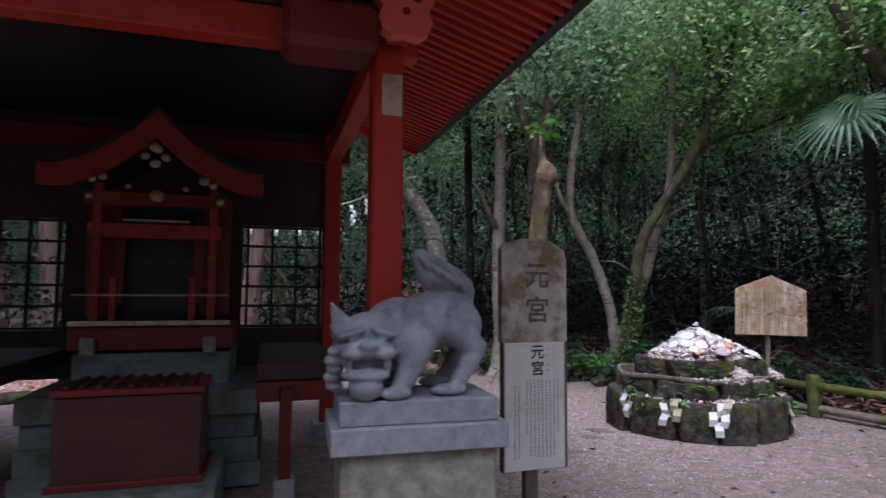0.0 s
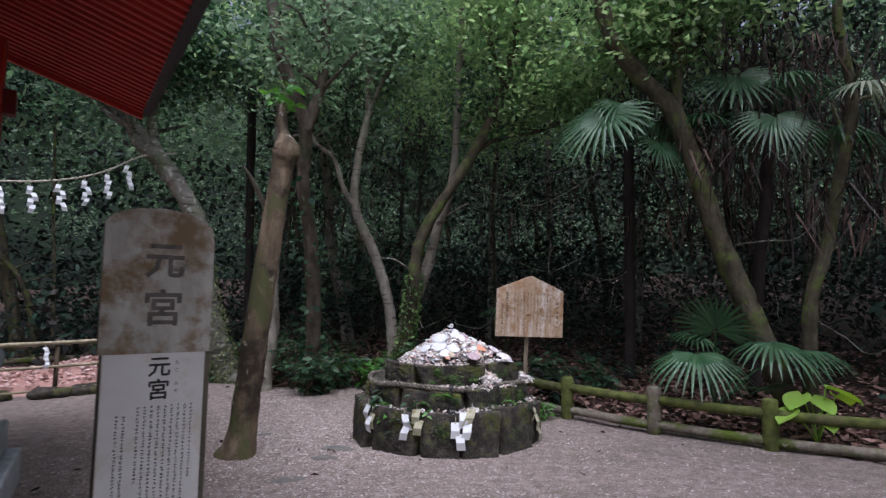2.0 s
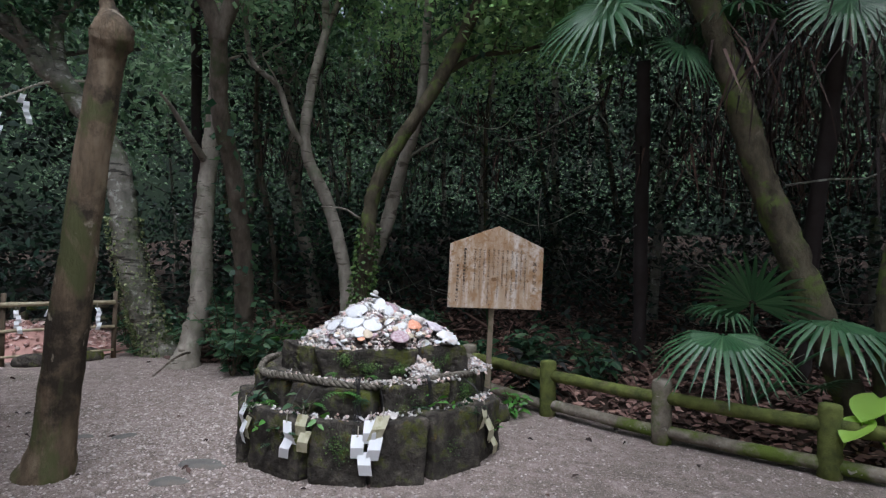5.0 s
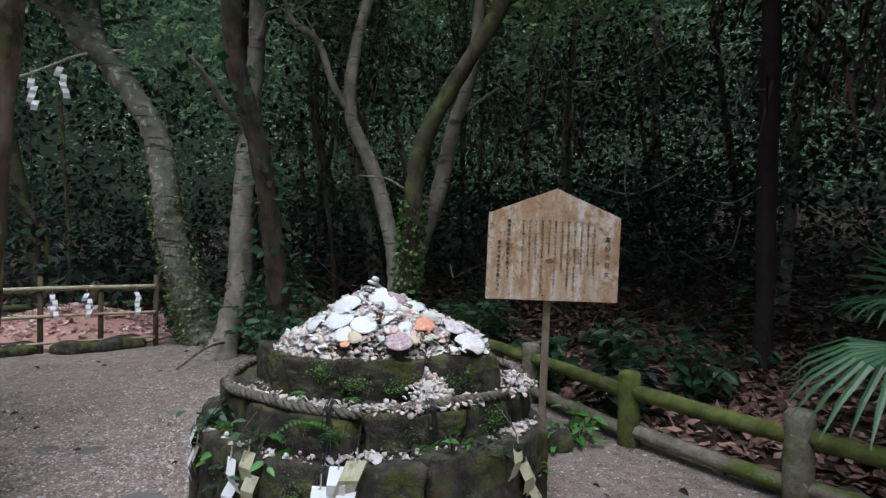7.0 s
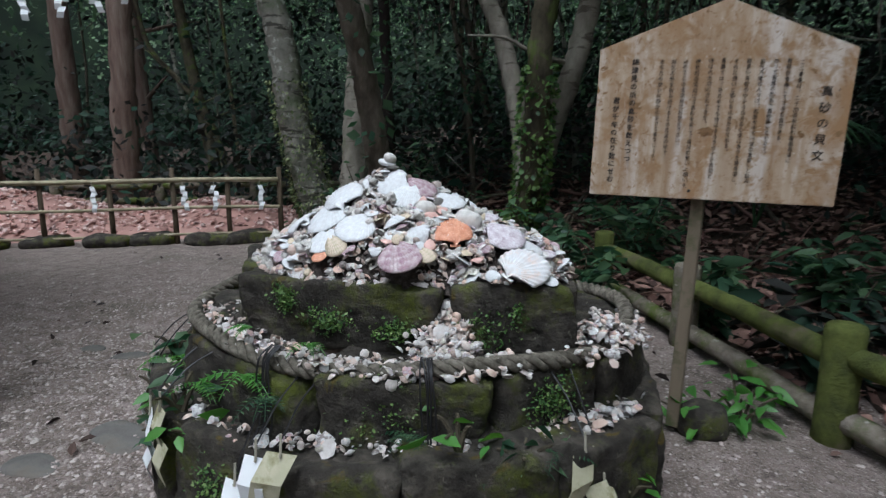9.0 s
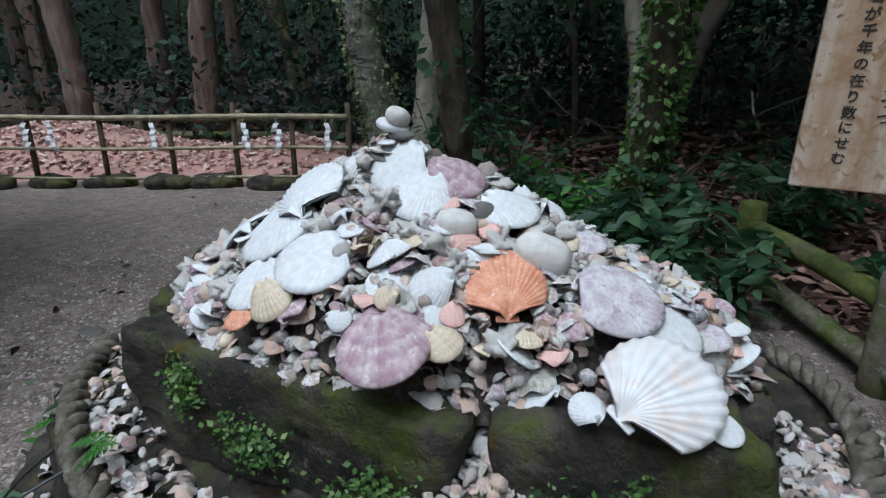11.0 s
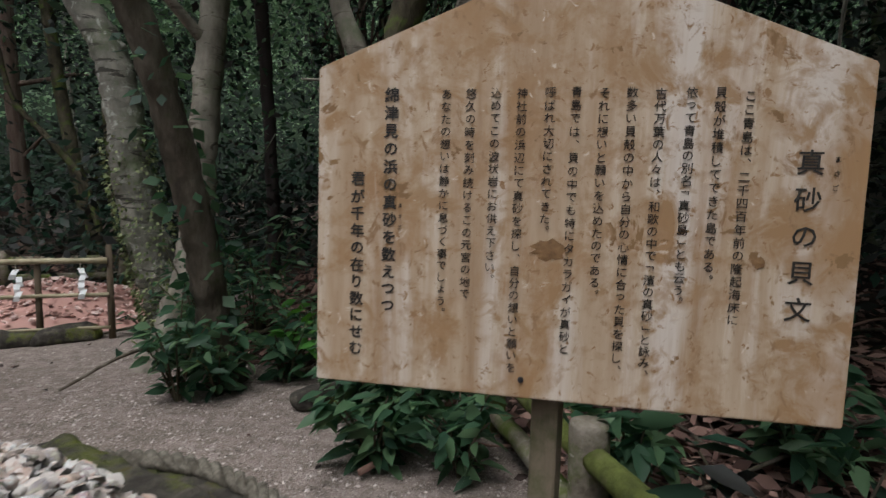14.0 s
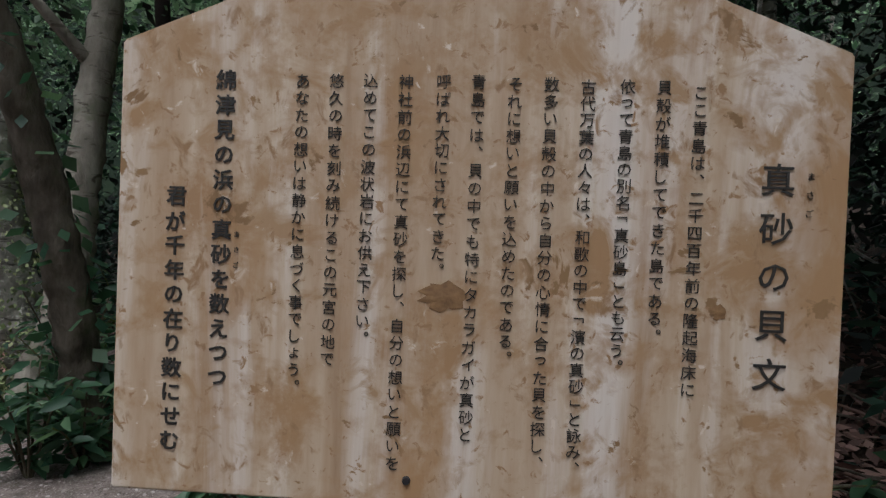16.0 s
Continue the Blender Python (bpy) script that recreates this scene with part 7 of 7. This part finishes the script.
    L = nr.uniform(0.15, 0.55, n)[:, None]
    d = np.array([0, 0, -1.0]) + 0.30 * nr.normal(size=(n, 3))
    s = nr.normal(size=(n, 3)) * np.array([1, 1, 0.1])
    s /= np.linalg.norm(s, axis=1)[:, None]
    w = nr.uniform(0.004, 0.018, n)[:, None]
    v = np.stack([c - s * w, c + s * w, c + d * L * .6 + s * w * .8, c + d * L + s * w * .1, c + d * L - s * w * .1, c + d * L * .6 - s * w * .8], 1).reshape(-1, 3)
    g = Geo()
    b = np.arange(n)[:, None] * 6
    g.arrays(v, np.concatenate([b + np.array([[0, 1, 2, 5]]), b + np.array([[5, 2, 3, 4]])], 0))
    tagged(g.part("dead_fronds", M_FROND), "brown withered palm fronds hanging in the wood", "dead fronds", kind="stuff")
    # bare twigs and vines
    g = Geo()
    k = 0
    while k < 230:
        x, y = rng.uniform(-4, 11), rng.uniform(5, 15)
        if bank_depth(x, y) < 1.0:
            continue
        z = gz(x, y) + rng.uniform(0.4, 6.0)
        a, L, dz = rng.uniform(0, 6.28), rng.uniform(0.5, 1.7), rng.uniform(-1.0, 1.0)
        path = spline([(x + math.cos(a) * L * q + rng.uniform(-.1, .1), y + math.sin(a) * L * q, z + dz * q - 0.5 * math.sin(3.14 * q) * L * 0.4 + rng.uniform(-.08, .08)) for q in (0, .33, .66, 1)], 4)
        r = rng.uniform(0.004, 0.013)
        g.tube(path, [r * (1 - 0.6 * i / len(path)) for i in range(len(path))], 4, 0.1)
        k += 1
    tagged(g.part("bare_twigs", M_BARK_GREY), "thin bare grey twigs and vines in the wood", "twigs", kind="stuff")
    # trunks of the wood, each one a tree
    k = 0
    while k < 46:
        x, y = rng.uniform(-12, 14), rng.uniform(3, 22)
        if not in_wood(x, y) or bank_depth(x, y) < 1.6 and x > -2 or math.hypot(x - 6.5, y - 7) < 1.2:
            continue
        b, lean = gz(x, y), rng.uniform(-0.9, 0.9)
        r = rng.uniform(0.035, 0.11)
        build_tree("wood_tree", "slender dark trunk in the shade of the wood", rng.choice([M_BARK, M_BARK_GREY, M_BARK_MOSS]),
                   [(T((x, y, b - 0.1), (x + lean * 0.15, y, b + 1.3), (x + lean * 0.6, y + rng.uniform(-.3, .3), b + 3.2), (x + lean * rng.uniform(0.6, 1.5), y, b + 5.5), (x + lean * 1.2, y + 0.2, b + 8.5)), r, r * 0.5)],
                   500 + k, leaves=1, leaf_mat=M_LEAF_SHADED, twig=3, twig_len=1.2, per=50, leaf_size=0.14)
        k += 1
    # fallen sticks and vines
    for k in range(95):
        while True:
            x, y = (rng.uniform(0.8, 6), rng.uniform(10.8, 14.5)) if k < 40 else (rng.uniform(4.8, 7.6), rng.uniform(7.6, 11.5))
            if bank_depth(x, y) > 0.5:
                break
        a, L = rng.uniform(0, 6.28), rng.uniform(0.6, 2.0)
        pts = [(x + math.cos(a) * L * s, y + math.sin(a) * L * s, gz(x + math.cos(a) * L * s, y + math.sin(a) * L * s) + 0.03 + rng.uniform(0, 0.25) * math.sin(3 * s)) for s in (0, 0.35, 0.7, 1)]
        path = spline(pts, 4)
        r = rng.uniform(0.012, 0.04) if k < 40 else rng.uniform(0.006, 0.014)
        tagged(Geo().tube(path, [r * (1 - 0.5 * i / len(path)) for i in range(len(path))], 6, 0.2).part("fallen_branch", M_BARK if k % 2 else M_LITTER, smooth=True), "grey-brown fallen branch lying in leaf litter", "branch", "fallen branches")


build_wood()


def build_litter():
    rng = random.Random(9)
    nr = np.random.default_rng(9)
    c = []
    while len(c) < 9000:
        x, y = rng.uniform(-1, 11), rng.uniform(3, 15)
        s = bank_depth(x, y)
        if s < 0.1 or (s < 0.5 and rng.random() < 0.6):
            continue
        c.append((x, y, gz(x, y) + rng.uniform(0.01, 0.06)))
    while len(c) < 13500:
        x, y = rng.uniform(0.5, 7), rng.uniform(9.5, 15)
        if bank_depth(x, y) > 0.2:
            c.append((x, y, gz(x, y) + rng.uniform(0.01, 0.07)))
    while len(c) < 17500:
        x, y = rng.uniform(4.4, 9), rng.uniform(5.5, 11)
        if 0.25 < bank_depth(x, y) < 2.6:
            c.append((x, y, gz(x, y) + rng.uniform(0.01, 0.09)))
    while len(c) < 20000:
        x, y = rng.uniform(-9, 0), rng.uniform(10, 17)
        if (x + 3.34) * -0.44 + (y - 10.11) * 0.9 > 2.6:
            c.append((x, y, gz(x, y) + rng.uniform(0.01, 0.05)))
    g = Geo()
    leaf_geo(g, np.array(c), 0.12, nr, ratio=0.45, flat=0.75, droop=0.0)
    tagged(g.part("leaf_litter", M_LITTER), "reddish-brown dead leaves covering the wood floor", "leaf litter", kind="stuff")
    # grit and chips on the bare earth
    spots = []
    while len(spots) < 13000:
        x, y = rng.uniform(-1.0, 6.5), rng.uniform(3.0, 11.5)
        if bank_depth(x, y) > 0.3 or math.hypot((x - CX) / 1.04, (y - CY) / 0.93) < 1:
            continue
        if y > 8.5 and rng.random() < 0.5:
            continue
        spots.append((x, y, gz(x, y) - 0.002))
    while len(spots) < 31000:      # denser before the bamboo fence; the pale chips also brighten underlit ground
        x, y = rng.gauss(1.7, 1.2), rng.gauss(7.7, 1.4)
        if bank_depth(x, y) > 0.3 or math.hypot((x - CX) / 1.04, (y - CY) / 0.93) < 1 or (x + 3.34) * -0.44 + (y - 10.11) * 0.9 > 2.0:
            continue
        spots.append((x, y, gz(x, y) - 0.002))
    near = [p for p in spots if math.hypot(p[0] - 3.2, p[1] - 7.2) < 2.6]
    strew("gravel", spots, M_CHIPS, "scattered brown grit and pebbles on the earth", "gravel", rng, (0.009, 0.030), (1,), 20)
    extra = [(x + rng.gauss(0, .1), y + rng.gauss(0, .1), gz(x, y)) for x, y, z in rng.sample(near, 2000)]
    extra = [p for p in extra if math.hypot((p[0] - CX) / 1.04, (p[1] - CY) / 0.93) > 1]
    strew("shell_chips", extra, M_SHELLBITS, "pale crushed shell bits scattered round the cairn", "shell bits", rng, (0.007, 0.020), (0, 1), 20)
    fallen = []
    while len(fallen) < 150:
        x, y = rng.uniform(-1.5, 7), rng.uniform(2.5, 11.5)
        if bank_depth(x, y) < 0.2 and math.hypot((x - CX) / 1.1, (y - CY) / 1.0) > 1:
            fallen.append((x, y, gz(x, y) + 0.008))
    g = Geo()
    leaf_geo(g, np.array(fallen), 0.075, nr, ratio=0.5, flat=0.9, droop=0.0, folded=True)
    tagged(g.part("fallen_leaves", M_FROND), "few dry fallen leaves on the bare earth", "leaves", kind="stuff")


build_litter()


def build_pink_heap():
    rng = random.Random(15)

    def top(u, w):
        return 0.10 + 0.50 * math.exp(-((u + 2.3) / 1.7) ** 2 - ((w - 1.9) / 0.95) ** 2) + 0.34 * math.exp(-((u - 1.1) / 0.95) ** 2 - ((w - 1.5) / 0.75) ** 2)

    def place(u, w):
        return -2.0 + 0.898 * u - 0.44 * w, 10.77 + 0.44 * u + 0.898 * w

    g = Geo()
    us, ws = np.linspace(-6.0, 2.6, 50), np.linspace(0.30, 3.6, 26)
    v = []
    for w in ws:
        for u in us:
            e = min(1, (w - 0.3) / 0.25, (3.6 - w) / 0.3, (u + 6) / 0.3, (2.6 - u) / 0.3)
            x, y = place(u, w)
            v.append((x, y, (top(u, w) - 0.02) * max(0, e) - 0.03))
    n = len(us)
    g.add(v, [(j * n + i, j * n + i + 1, (j + 1) * n + i + 1, (j + 1) * n + i) for j in range(len(ws) - 1) for i in range(n - 1)])
    tagged(g.part("pink_shell_bed", M_PINKSHELLS, smooth=True), "low heap of pink crushed shells behind bamboo fence", "shell heap", kind="stuff")
    spots = []
    for _ in range(3600):
        u, w = rng.uniform(-5.8, 2.4), rng.uniform(0.45, 3.2)
        x, y = place(u, w)
        spots.append((x, y, top(u, w) - 0.03 + rng.uniform(0, 0.02)))
    strew("pink_shells", spots, M_PINKSHELLS, "pink and white shells strewn over the heap", "shells", rng, (0.04, 0.085), (0, 1), 30)
    # dark kerb rocks at the fence's foot
    for k in range(13):
        u = -5.6 + 0.62 * k + rng.uniform(-.1, .1)
        x, y = place(u, 0.02 + rng.uniform(-.08, .06))
        s = rng.uniform(0.40, 0.66)
        tagged(stone_geo(s, 0.3, 0.20, 600 + k, 0.16, 2.8, 8).part("kerb_rock", M_STONE, smooth=True, m=pose(x, y, 0.045, rng.uniform(-6, 6), rng.uniform(-6, 6), 26 + rng.uniform(-14, 14))), "dark mossy rock along the foot of the bamboo fence", "rock", "rocks along the bamboo fence")


build_pink_heap()

for k, (x, y, sx, sy, r) in enumerate(((0.80, 7.92, 0.18, 0.11, 10), (1.14, 7.88, 0.22, 0.13, 30), (1.92, 7.03, 0.38, 0.22, -20), (1.36, 6.14, 0.34, 0.18, 15), (1.75, 6.75, 0.30, 0.16, -5))):
    tagged(stone_geo(sx, sy, 0.05, 640 + k, 0.16, 2.6, 8).part("flat_stone", M_FLATSTONE, smooth=True, m=pose(x, y, gz(x, y) - 0.012, 0, 0, r)), "dark flat stone sunk flush in the bare earth", "stone", "stones sunk in the earth")
for k, (x, y, sx, sy, sz) in enumerate(((4.50, 7.82, 0.24, 0.18, 0.2), (2.85, 10.35, 0.5, 0.2, 0.16), (3.0, 10.6, 0.6, 0.22, 0.2))):
    tagged(stone_geo(sx, sy, sz, 660 + k, 0.16, 2.8, 8).part("mossy_rock", M_STONE, smooth=True, m=pose(x, y, gz(x, y) + sz * 0.3, 4, 3, 30 * k)), "mossy grey rock lying on the earth", "rock")


# far woods all round, beyond fifty metres: a ring coloured as deep shade
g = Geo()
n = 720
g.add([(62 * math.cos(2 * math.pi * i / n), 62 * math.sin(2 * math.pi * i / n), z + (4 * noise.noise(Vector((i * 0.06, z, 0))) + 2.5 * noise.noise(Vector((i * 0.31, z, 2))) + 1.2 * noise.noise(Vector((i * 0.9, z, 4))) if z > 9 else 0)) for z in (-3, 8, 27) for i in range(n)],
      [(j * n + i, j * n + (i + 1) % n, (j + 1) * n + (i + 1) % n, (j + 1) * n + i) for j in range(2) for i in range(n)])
tagged(g.part("backdrop", M_BACK, smooth=True), "added backdrop ring coloured as deep woodland shade", "backdrop", kind="structure")
